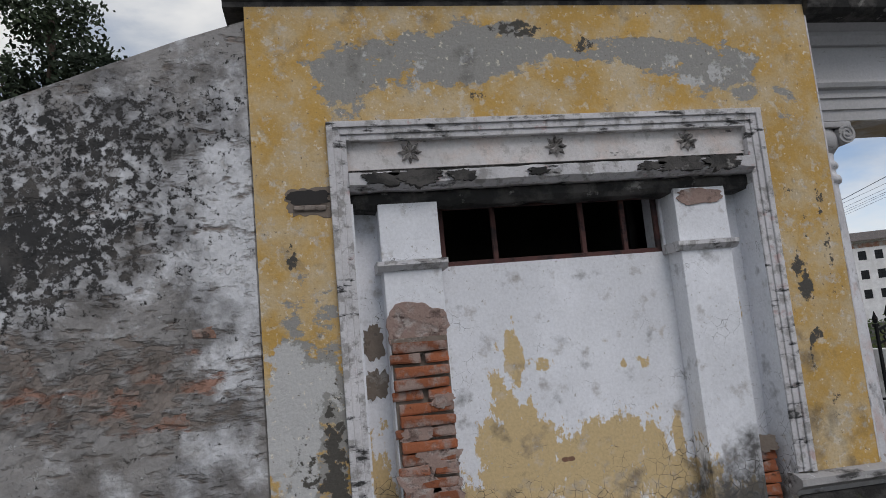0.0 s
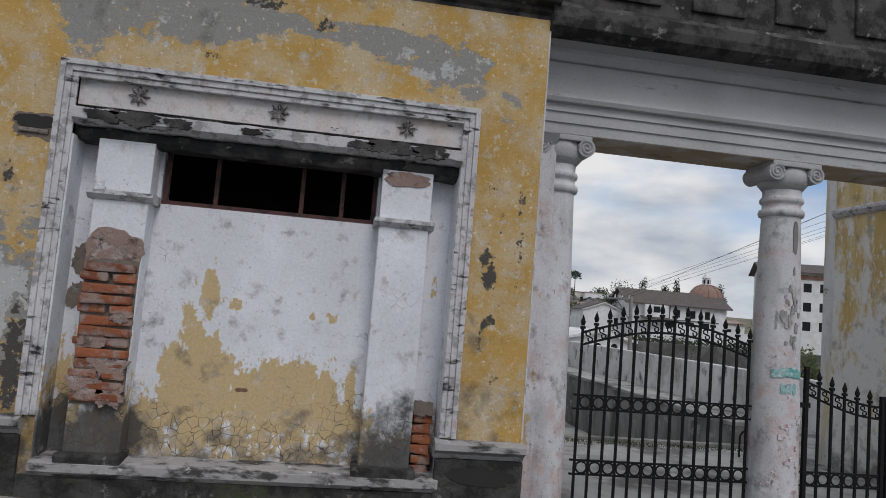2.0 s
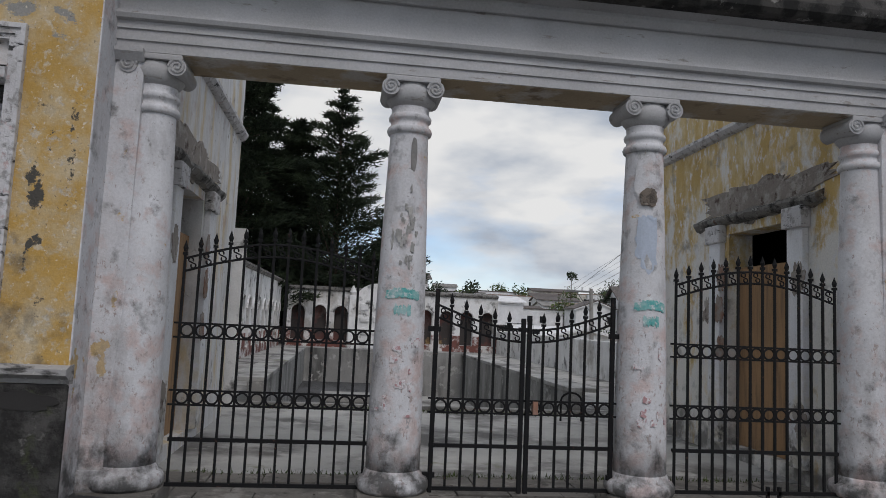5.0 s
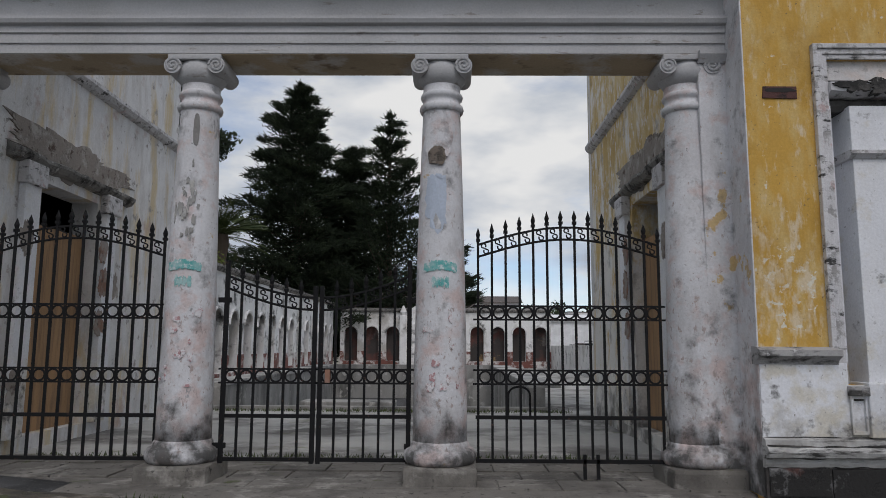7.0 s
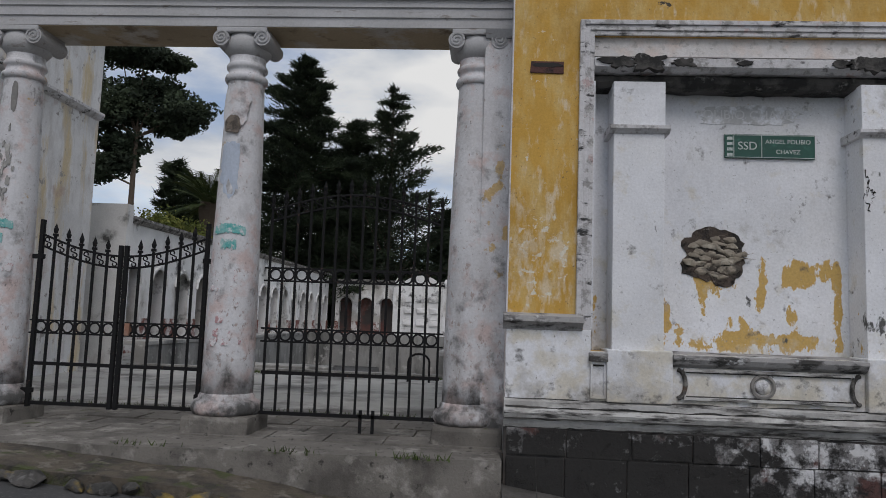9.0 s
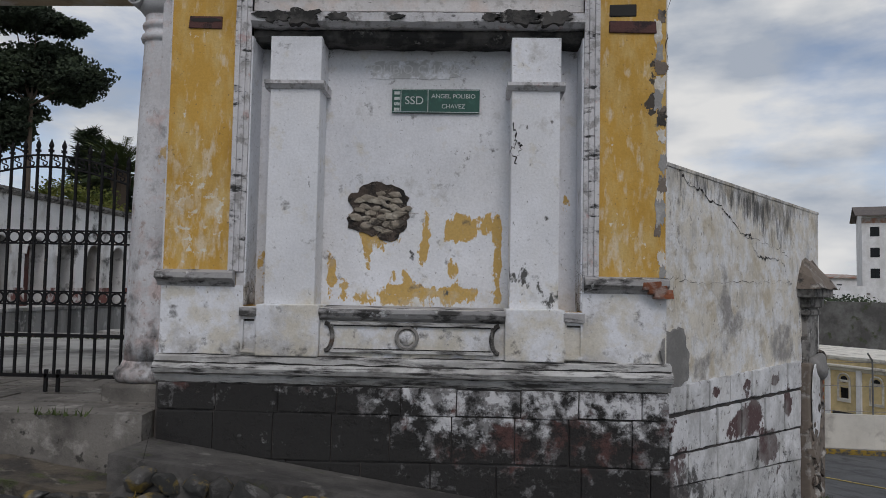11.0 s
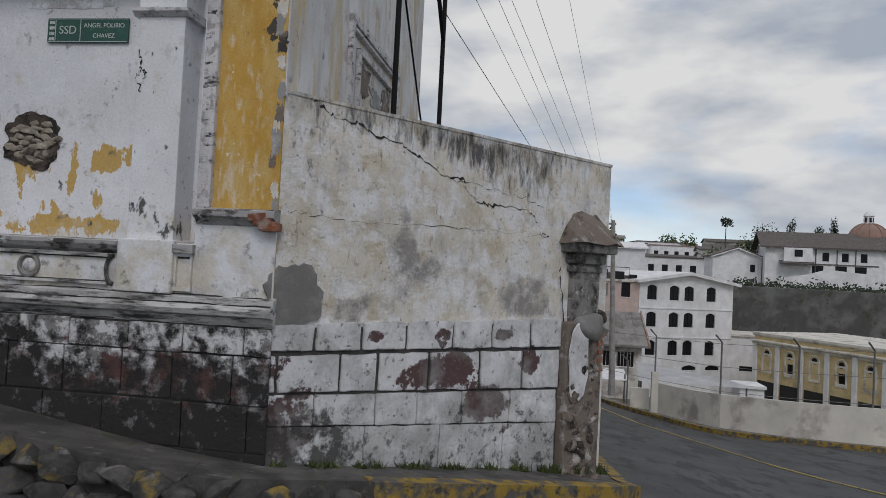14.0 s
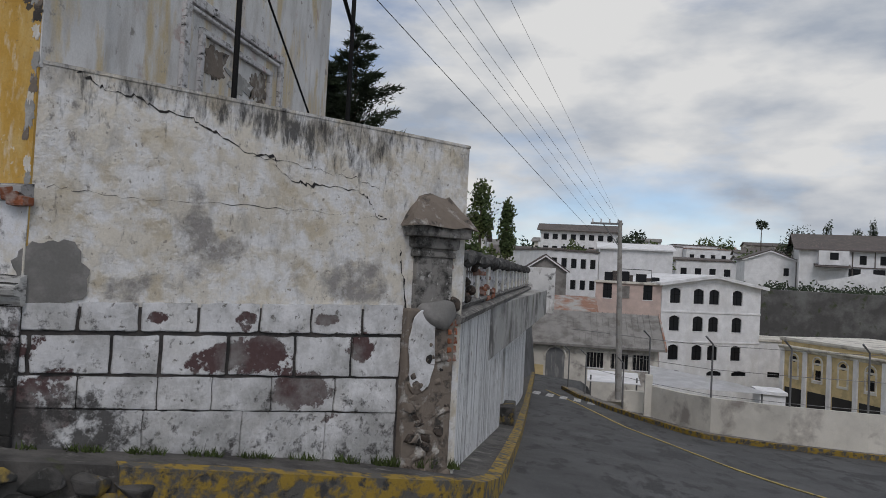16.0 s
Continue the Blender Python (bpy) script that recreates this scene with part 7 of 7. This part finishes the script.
part("board", box(2.2, 2.85, -0.05, -0.005, -0.8, 0.25, 0.01), M_ASBESTOS, pk)
rc = random.Random(5)
for k in range(7):
    part("roof_box", wobble(box(0, rc.uniform(0.4, 0.9), 0, 0.6, 0, rc.uniform(0.3, 0.9), 0.04), 0.04, 3), M_TILE if k % 2 else M_GLASS, pk, "dark rooftop clutter").matrix_basis = pose(0.7 + 0.66 * k, 0.6 + 0.5 * (k % 2), 0.64)
part("roof_rail", sweep([(2.0, 0.4, 0.6), (2.0, 0.4, 1.7), (4.6, 0.4, 1.7), (4.6, 0.4, 0.6)], 0.03), M_IRON, pk)
low_b = house("low_building", (12.6, 44.5), (23.4, 45.0), 7, -7.3, -3.7, rows((6.75, 8.35, 9.75), (-5.15,), 1.15, 1.0), M_TOWNCREAM, M_ASBESTOS, "low cream workshop with a grey sheet roof", "building", 1.9, "gable", 0.5)
for k in range(27):
    part("roof_batten", prism([(-0.48, -3.66), (3.5, -1.64), (3.5, -1.59), (-0.48, -3.61)], 0.1 + 0.4 * k, 0.15 + 0.4 * k), M_ASBESTOS, low_b)
part("barge_board", prism([(-0.55, -3.75), (3.5, -1.72), (3.5, -1.5), (-0.55, -3.55)], 11.17, 11.29), M_RUST, low_b)
for xx in (6.75, 8.35, 9.75):
    for k in range(6):
        part("window_bar", box(xx - 0.55 + 0.22 * k, xx - 0.52 + 0.22 * k, 0.03, 0.06, -5.15, -4.15), M_TOWNCREAM, low_b)
part("yellow_dado", box(0, 3.4, -0.03, -0.004, -7.2, -5.2), M_TOWNYEL, low_b)
arch = empty("arched_door", "grey arched doorway of the workshop", "door", "", pose(16.75, 44.62, -6.6))
part("leaf", prism([(0.62, 0.0)] + [(0.62 * math.cos(math.pi * k / 14), 2.0 + 0.62 * math.sin(math.pi * k / 14)) for k in range(15)] + [(-0.62, 0.0)], -0.03, 0.04, "y"), M_DOOR, arch)
part("surround", sweep([(0.7 * math.cos(math.pi * k / 12), -0.02, 2.0 + 0.7 * math.sin(math.pi * k / 12)) for k in range(13)], 0.07), M_TOWNCREAM, arch)
# long yellow building: bays of a round window over a tall niche, between white pilasters
BAY = 2.32
yb = house("yellow_building", (34.1, 58.0), (45.67, 36.97), 9, -10.5, -3.3, [(1.38 + BAY * k, -6.05, 0.62, 0.75) for k in (1, 3, 5, 7, 9)], M_TOWNYEL, M_TOWNCREAM, "long yellow building with white pilasters and a flat roof", "building", kind="flat")
for k in range(10):
    x = 1.38 + BAY * k
    part("pilaster", box(0.0 + BAY * k, 0.38 + BAY * k, -0.14, -0.004, -8.6, -3.9, 0.02), M_TOWNWHITE, yb)
    sur = part("surround", holed_wall(x - 0.5, x + 0.5, -6.3, -4.75, -0.05, -0.004, [(x - 0.36, x + 0.36, -6.12, -4.9)]), M_TOWNCREAM, yb)
    hd = sweep([(x + 0.44 * math.cos(math.pi * j / 10), -0.03, -4.75 + 0.44 * math.sin(math.pi * j / 10)) for j in range(11)], 0.06)
    part("arch_head", hd, M_TOWNCREAM, sur)
    part("round_window", lathe([(0.24, 0), (0.24, 0.03)], 16), M_GLASS, yb).matrix_basis = pose(x, -0.004, -4.72, 90, 0, 0)
    part("dark_opening", box(0.5 + BAY * k, 2.2 + BAY * k, -0.03, -0.004, -8.6, -7.0), M_VOID_SHADE, yb)
part("cornice", prism([(0.0, -4.15), (-0.1, -4.1), (-0.16, -3.95), (-0.3, -3.85), (-0.3, -3.75), (0.0, -3.7)], -0.1, 24.1), M_TOWNCREAM, yb)
part("parapet_band", box(-0.1, 24.1, -0.08, -0.004, -3.4, -3.1, 0.02), M_TOWNCREAM, yb)
# white house on the hill and its terrace
hh = house("hill_house", (42.0, 84.0), (54.6, 82.0), 9, -2, 5.3, [(3.0, 4.3, 0.9, 0.95), (6.4, 3.8, 0.7, 1.0), (8.4, 3.8, 0.7, 1.0), (10.3, 3.8, 0.7, 1.0)] + rows((5.6, 8.0, 10.0), (2.2,), 1.2, 1.1), M_TOWNWHITE, M_TILE, "white two-storey house with a dark tile roof", "house", 1.9, "gable", 0.6)
part("upper_bay", box(1.9, 4.9, -0.9, -0.004, 3.6, 5.2, 0.02), M_TOWNWHITE, hh)
part("bay_window", box(3.0, 3.85, -0.93, -0.9, 4.2, 5.0), M_GLASS, hh)
part("porch_roof", prism([(-1.4, 3.3), (0.0, 3.65), (0.0, 3.75), (-1.45, 3.4)], 1.5, 5.1), M_TILE, hh)
part("timber_post", box(5.3, 5.42, -0.06, -0.004, 2.0, 5.2), M_TILE, hh)
part("timber_beam", box(5.3, 11.8, -0.08, -0.004, 3.38, 3.5), M_TILE, hh)
for xx in (7.5, 9.4):
    part("timber_post", box(xx, xx + 0.1, -0.06, -0.004, 3.5, 5.2), M_TILE, hh)
house("hill_house", (36.6, 86.0), (42.2, 86.0), 5, -2, 4.0, [(4.6, 2.2, 0.6, 0.9)], M_TOWNWHITE, M_TILE, "white house wing with a gabled roof", "house", 1.1, "front", 0.3)
tw = structure(part("wall_terrace_white", prism([(42.5, -2.0), (60.0, -2.0), (60.0, 2.3), (51.0, 2.5), (47.4, 2.8), (45.5, 2.2), (42.5, 1.6)], 79.6, 80.0, "y"), M_TOWNWHITE), "white terrace wall with a curved top")
structure(part("wall_hill_retaining", wobble(box(34.5, 75, 72.0, 73.0, -10.0, 0.5, 0.05), 0.2, 0.3), layered("dark_stone_retaining", (0.085, 0.082, 0.08), [dict(c=(0.15, 0.15, 0.145), s=0.6, t=0.55, w=0.1), dict(c=(0.05, 0.06, 0.03), s=1.1, t=0.62, w=0.05)], bump=0.6, grain=6)), "dark stained retaining wall under the hill houses")
sv, sf = [], []
rsb = random.Random(9)
for k in range(1500):
    x, y = rsb.uniform(35, 58), rsb.uniform(72.4, 79)
    z = 0.3 + (y - 72) * 0.06 + abs(rsb.gauss(0, 0.28)) * (1 + math.sin(x * 1.7) * 0.6)
    u = Vector((rsb.uniform(-1, 1), rsb.uniform(-1, 1), rsb.uniform(-1, 1))).normalized() * 0.22
    w = u.orthogonal().normalized() * 0.12
    p = Vector((x, y, z))
    i = len(sv)
    sv += [p - w, p + u, p + w, p - u]
    sf.append((i, i + 1, i + 2, i + 3))
me = bpy.data.meshes.new("shrubs")
me.from_pydata(sv, [], sf)
me.materials.append(M_NEEDLE)
tagged(new("shrubs", me), "dark shrubs and weeds on top of the retaining wall", "shrubs", kind="stuff")
structure(part("ground_terrace", box(34.5, 75, 73.0, 96.0, -10, 0.3), M_DIRT), "earth terrace under the hill houses", "ground")
rh_ = house("rusty_house", (13.0, 52.0), (19.2, 52.5), 6, -8, -1.9, rows((1.2, 2.8, 4.2, 5.4), (-3.2,), 0.9, 0.8), M_TOWNCREAM, M_RUST, "cream house under a patched rusty roof", "house", 1.0, "gable")
house("gable_shed", (12.6, 64.0), (16.6, 64.5), 6, -8, 1.2, [], M_ASBESTOS, M_TILE, "grey rendered gable end under a dark roof", "house", 1.5, "front", 0.3)
lh = house("long_house", (14.2, 74.0), (19.6, 78.0), 8, -8, 3.55, rows([0.9 + 1.28 * k for k in range(5)], (1.75, -0.6), 0.75, 1.05), M_TOWNWHITE, M_TILE, "white house with long rows of small windows", "house", kind="flat", over=0.4)
house("warehouse", (19.7, 78.2), (27.6, 78.2), 9, -8, 4.2, [], M_TOWNWHITE, M_TOWNWHITE, "plain white warehouse wall with a sheet roof", "building", 0.7, "gable")
dome = empty("church_dome", "terracotta church dome with a small lantern", "dome", "", pose(54.6, 87.5, 0))
part("drum", lathe([(2.25, 3.0), (2.25, 6.4), (2.42, 6.5), (2.42, 6.7)], 24), M_TOWNCREAM, dome)
smooth(part("dome_shell", lathe([(2.25 * math.cos(k * 0.145), 6.7 + 2.05 * math.sin(k * 0.145)) for k in range(11)], 24), M_TERRA, dome))
for k in range(10):
    a = k * math.pi / 5
    part("rib", sweep([(2.29 * math.cos(j * 0.145) * math.cos(a), 2.29 * math.cos(j * 0.145) * math.sin(a), 6.7 + 2.09 * math.sin(j * 0.145)) for j in range(10)], 0.06, 5), M_TERRA, dome)
part("lantern", lathe([(0.5, 8.65), (0.5, 9.55), (0.62, 9.60), (0.55, 9.75), (0.3, 10.10), (0.04, 10.25)], 12), M_TOWNWHITE, dome)
for k in range(6):
    part("lantern_window", box(-0.12, 0.12, -0.53, -0.49, 8.85, 9.4), M_GLASS, dome).matrix_basis = pose(0, 0, 0, 0, 0, 60 * k)
house("hill_block", (8.0, 150.0), (24.0, 150.0), 10, 2, 10.5, rows([1.2 + 1.9 * k for k in range(8)], (8.6, 6.0), 1.1, 1.2), M_TOWNWHITE, M_TILE, "white hillside block with a dark tile roof", "building", 1.6, "gable", 0.8)
hotel = house("hotel_building", (66.8, 93.0), (86.8, 84.0), 10, 0, 12.0, rows([1.5 + 2.2 * k for k in range(9)], (9.2, 6.4, 3.6), 1.1, 1.3), M_TOWNWHITE, M_TILE, "white hotel block with a brown roof", "building", 1.6, "gable", 0.8)
part("brown_band", box(-0.05, 22.0, -0.06, -0.005, 11.0, 11.7), M_RUST, hotel)
# white sheet canopy in the yard
can = empty("yard_canopy", "white sheet canopy over the sunken yard", "canopy")
part("sheet", prism([(38.5, -5.2), (41.5, -4.95), (41.5, -4.9), (38.5, -5.15)], 18.9, 21.9), M_TOWNWHITE, can)
cb = bmesh.new()
cv = [cb.verts.new(c) for c in ((22.2, 36.5, -4.85), (28.6, 36.5, -4.85), (27.0, 38.0, -4.6), (22.6, 41.5, -4.35))]
cb.faces.new(cv)
bmesh.ops.solidify(cb, geom=cb.faces[:], thickness=0.06)
part("sheet", cb, M_TOWNWHITE, can)
for x, y in ((19.1, 38.8), (21.7, 38.8), (22.4, 37.0), (28.0, 36.8), (22.8, 41.0)):
    part("post", add_tube(bmesh.new(), (x, y, -8.2), (x, y, -4.85), 0.05, 8), M_STEEL, can)
sw_ = house("white_shed", (29.5, 44.0), (31.0, 44.0), 2, -9.5, -5.9, [], M_TOWNWHITE, M_TOWNWHITE, "small white shed in the yard", "shed", kind="flat")
# houses scattered up the hillside
rh = random.Random(33)
HG = "hillside houses"
for k in range(46):
    x, y = rh.uniform(-30, 75), rh.uniform(92, 190)
    top = 2.2 + (y - 90) * 0.085 + rh.uniform(-1.0, 1.0)
    L, d = rh.uniform(6, 13), rh.uniform(6, 10)
    nw = int(L / 2.2)
    house("hill_house", (x, y), (x + L, y + rh.uniform(-2, 2)), d, top - 9, top, rows([1.2 + 2.1 * j for j in range(nw)], (top - 2.2,), 0.9, 1.1), rh.choice((M_TOWNWHITE, M_TOWNWHITE, M_TOWNCREAM, M_TOWNWHITE)), rh.choice((M_TILE, M_ASBESTOS, M_TILE, M_RUST)),
          "small hillside house with a sheet or tile roof", "house", rh.uniform(0.5, 1.4), rh.choice(("gable", "gable", "flat")), 0.4, False, HG)
for k in range(26):
    x, y = rh.uniform(-25, 85), rh.uniform(100, 185)
    z = 0 + (y - 90) * 0.085
    broadleaf("hill_tree", x, y, z - 2, 6, [(0, 0, 5.0, rh.uniform(1.4, 2.4), rh.uniform(1.2, 2.0)), (1.2, 0, 4.2, 1.4, 1.1)], 50 + k, M_NEEDLE if k % 2 else M_LEAF, "distant dark hillside tree", 0.5, 160, "hillside trees")
# houses seen through the gate, close behind the back wall
for i, (x, y, L, zt, m, r) in enumerate(((-3.0, 44.0, 9.0, 4.2, M_TOWNCREAM, M_TILE), (3.0, 46.0, 8.0, 3.4, M_TOWNWHITE, M_TILE), (-16.0, 42.0, 11.0, 5.2, M_TOWNWHITE, M_ASBESTOS), (-3.0, 60.0, 12.0, 5.2, M_TOWNWHITE, M_TILE))):
    house("back_house", (x, y), (x + L, y + 0.6), 7, -4, zt, rows([1.3 + 2.0 * j for j in range(int(L / 2.1))], (zt - 2.0,), 0.9, 1.2), m, r, "pale house behind the court wall", "house", 1.0, "gable", 0.4, False, "houses behind the court")
for i, (x, y, zc, rx) in enumerate(((16.0, 14.0, 2.3, 0.34), (16.65, 14.2, 1.85, 0.22))):
    broadleaf("clipped_tree", x, y, 0.25, zc, [(0, 0, zc - 0.25, rx, 0.5), (0, 0, zc + 0.2, rx * 0.65, 0.38), (0.02, 0, zc - 0.6, rx * 0.8, 0.3)], 90 + i, M_LEAF, "narrow clipped cypress above the retaining wall", 0.07, 700)
for i, (x, zt, rx, rz) in enumerate(((43.6, 6.6, 1.5, 1.5), (45.2, 6.2, 0.8, 1.2), (47.0, 7.2, 0.5, 1.6), (52.0, 7.6, 0.45, 1.6), (50.3, 7.0, 0.7, 1.0), (58.6, 7.4, 0.6, 1.3))):
    broadleaf("hill_tree", x, 91.0, 0.3, zt, [(0, 0, zt, rx, rz), (rx * 0.7, 0, zt - 1.2, rx, rz * 0.7), (-rx * 0.6, 0, zt - 1.5, rx, rz * 0.7)], 130 + i, M_NEEDLE, "dark tree behind the tile-roofed hill house", 0.22, 420, "hillside trees")
broadleaf("court_bush", 15.8, 12.0, 0.0, 1.6, [(0, 0, 1.3, 0.7, 0.6), (0.5, 0.3, 0.9, 0.6, 0.5)], 140, M_LEAF, "dark green bush beside the court wall", 0.09, 900)
broadleaf("lone_tree", 25.0, 100.0, 3.0, 4, [(0, 0, 3.6, 1.3, 1.2)], 71, M_NEEDLE, "small round tree on the skyline", 0.4, 200)
broadleaf("lone_palm", 43.5, 110.0, 6.0, 4.5, [(0, 0, 4.0, 0.9, 0.6)], 72, M_NEEDLE, "skinny palm on the skyline", 0.4, 120)

# ---- utility pole, wires, rods ----
pole = empty("utility_pole", "tall concrete utility pole with a cross-arm", "pole", "", pose(20.45, 33.0, -5.2))
part("shaft", add_tube(bmesh.new(), (0, 0, 0), (-0.3, 0, 8.95), 0.17, 10, 0.10), M_POLE, pole)
part("cross_arm", box(-1.75, -0.15, -0.05, 0.05, 8.72, 8.82, 0.01), M_STEEL, pole)
part("brace", add_tube(bmesh.new(), (-1.1, 0, 8.72), (-0.28, 0, 7.6), 0.025, 6), M_STEEL, pole)
for k in range(4):
    part("insulator", lathe([(0.03, 8.8), (0.05, 8.85), (0.03, 8.95), (0.045, 9.0)], 8, -1.65 + 0.42 * k, 0), M_TOWNWHITE, pole)
wires = empty("power_lines", "black overhead power lines sagging to the pole", "cable")


def wire(a, b, sag, r=0.012):
    a, b = Vector(a), Vector(b)
    pts = [a.lerp(b, k / 14) - Vector((0, 0, sag * 4 * (k / 14) * (1 - k / 14))) for k in range(15)]
    part("wire", sweep(pts, r, 5), M_IRON, wires)


for k, xe in enumerate((12.7, 13.05, 13.1, 13.5)):
    wire((18.8 + 0.42 * k, 33.0, 3.75), (xe, -15.0, 7.1), 0.05, 0.0045)
wire((18.7, 33.0, 3.2), (11.5, -15.0, 7.6), 0.05, 0.008)
wire((20.1, 33.0, 3.75), (14.4, -15.0, 7.6), 0.05, 0.0035)
rods = empty("iron_mast", "pair of black iron posts with a diagonal brace", "mast")
part("post", add_tube(bmesh.new(), (15.42, 2.1, 0.2), (15.42, 2.1, 6.5), 0.028, 8), M_IRON, rods)
part("post", add_tube(bmesh.new(), (15.30, 5.6, 0.2), (15.30, 5.6, 7.5), 0.034, 8), M_IRON, rods)
part("brace", add_tube(bmesh.new(), (15.30, 5.6, 4.2), (15.42, 2.1, 6.2), 0.03, 8), M_IRON, rods)
part("cable", add_tube(bmesh.new(), (15.3, 4.9, 2.1), (15.42, 1.2, 4.6), 0.012, 6), M_IRON, rods)
structure(part("floor_terrace", box(15.0, 17.3, 3.0, 22.0, -0.6, 0.25), M_COURT), "raised ground behind the low wall", "floor")

# weeds at the wall feet
rw_ = random.Random(44)
lv, lf = [], []
for k in range(900):
    f = rw_.random() ** 0.8
    f = 0.6 * f + 0.4 * (round(f * 9) / 9)
    d = rw_.uniform(0.02, 0.12)
    x, y = 15.13 + DX * f + 0.7 * d, 0.02 + DY * f - 0.7 * d
    z = street_z(x, y) + 0.37
    h = rw_.uniform(0.0, 0.065) * (0.5 + f)
    a = rw_.uniform(0, 6.28)
    i = len(lv)
    lv += [(x - 0.008 * math.cos(a), y - 0.008 * math.sin(a), z - 0.03), (x + 0.008 * math.cos(a), y + 0.008 * math.sin(a), z - 0.03), (x + rw_.uniform(-0.05, 0.05), y + rw_.uniform(-0.05, 0.05), z + h)]
    lf.append((i, i + 1, i + 2))
me = bpy.data.meshes.new("weeds")
me.from_pydata(lv, [], lf)
me.materials.append(M_GRASS)
tagged(new("weeds", me), "tufts of green weeds along the wall foot", "weeds", kind="stuff")

# grass along the basin and in the paving joints, a metal loop in the court
gv, gf = [], []
rgs = random.Random(77)
for k in range(2600):
    if k < 1700:
        x, y, z = rgs.uniform(5.5, 11.2), 6.2 + rgs.gauss(0, 0.10), CZ
    elif k < 1900:
        x, y = 6.0 + rgs.choice((0.4, 1.3, 1.5, 2.9, 4.0, 4.9)) + rgs.gauss(0, 0.1), rgs.uniform(-0.30, -0.2)
        z = 0.19
    else:
        x = rgs.uniform(5.6, 11.0)
        y, z = 1.58 + rgs.gauss(0, 0.04), 0.2
    h, a = rgs.uniform(0.01, 0.06), rgs.uniform(0, 6.28)
    i = len(gv)
    gv += [(x - 0.008 * math.cos(a), y - 0.008 * math.sin(a), z - 0.01), (x + 0.008 * math.cos(a), y + 0.008 * math.sin(a), z - 0.01), (x + rgs.uniform(-0.04, 0.04), y + rgs.uniform(-0.04, 0.04), z + h)]
    gf.append((i, i + 1, i + 2))
me = bpy.data.meshes.new("grass")
me.from_pydata(gv, [], gf)
me.materials.append(M_GRASS)
tagged(new("grass", me), "thin green grass along edges and joints", "grass", kind="stuff")
loop = empty("metal_loop", "bent black metal loop standing in the court", "loop", "", pose(10.35, 5.6, CZ))
lp = [(-0.16, 0)] + [(0.16 * -math.cos(math.pi * k / 8), 0.3 + 0.12 * math.sin(math.pi * k / 8)) for k in range(9)] + [(0.16, 0)]
part("tube", sweep([(x, 0, z) for x, z in lp], 0.016), M_IRON, loop)
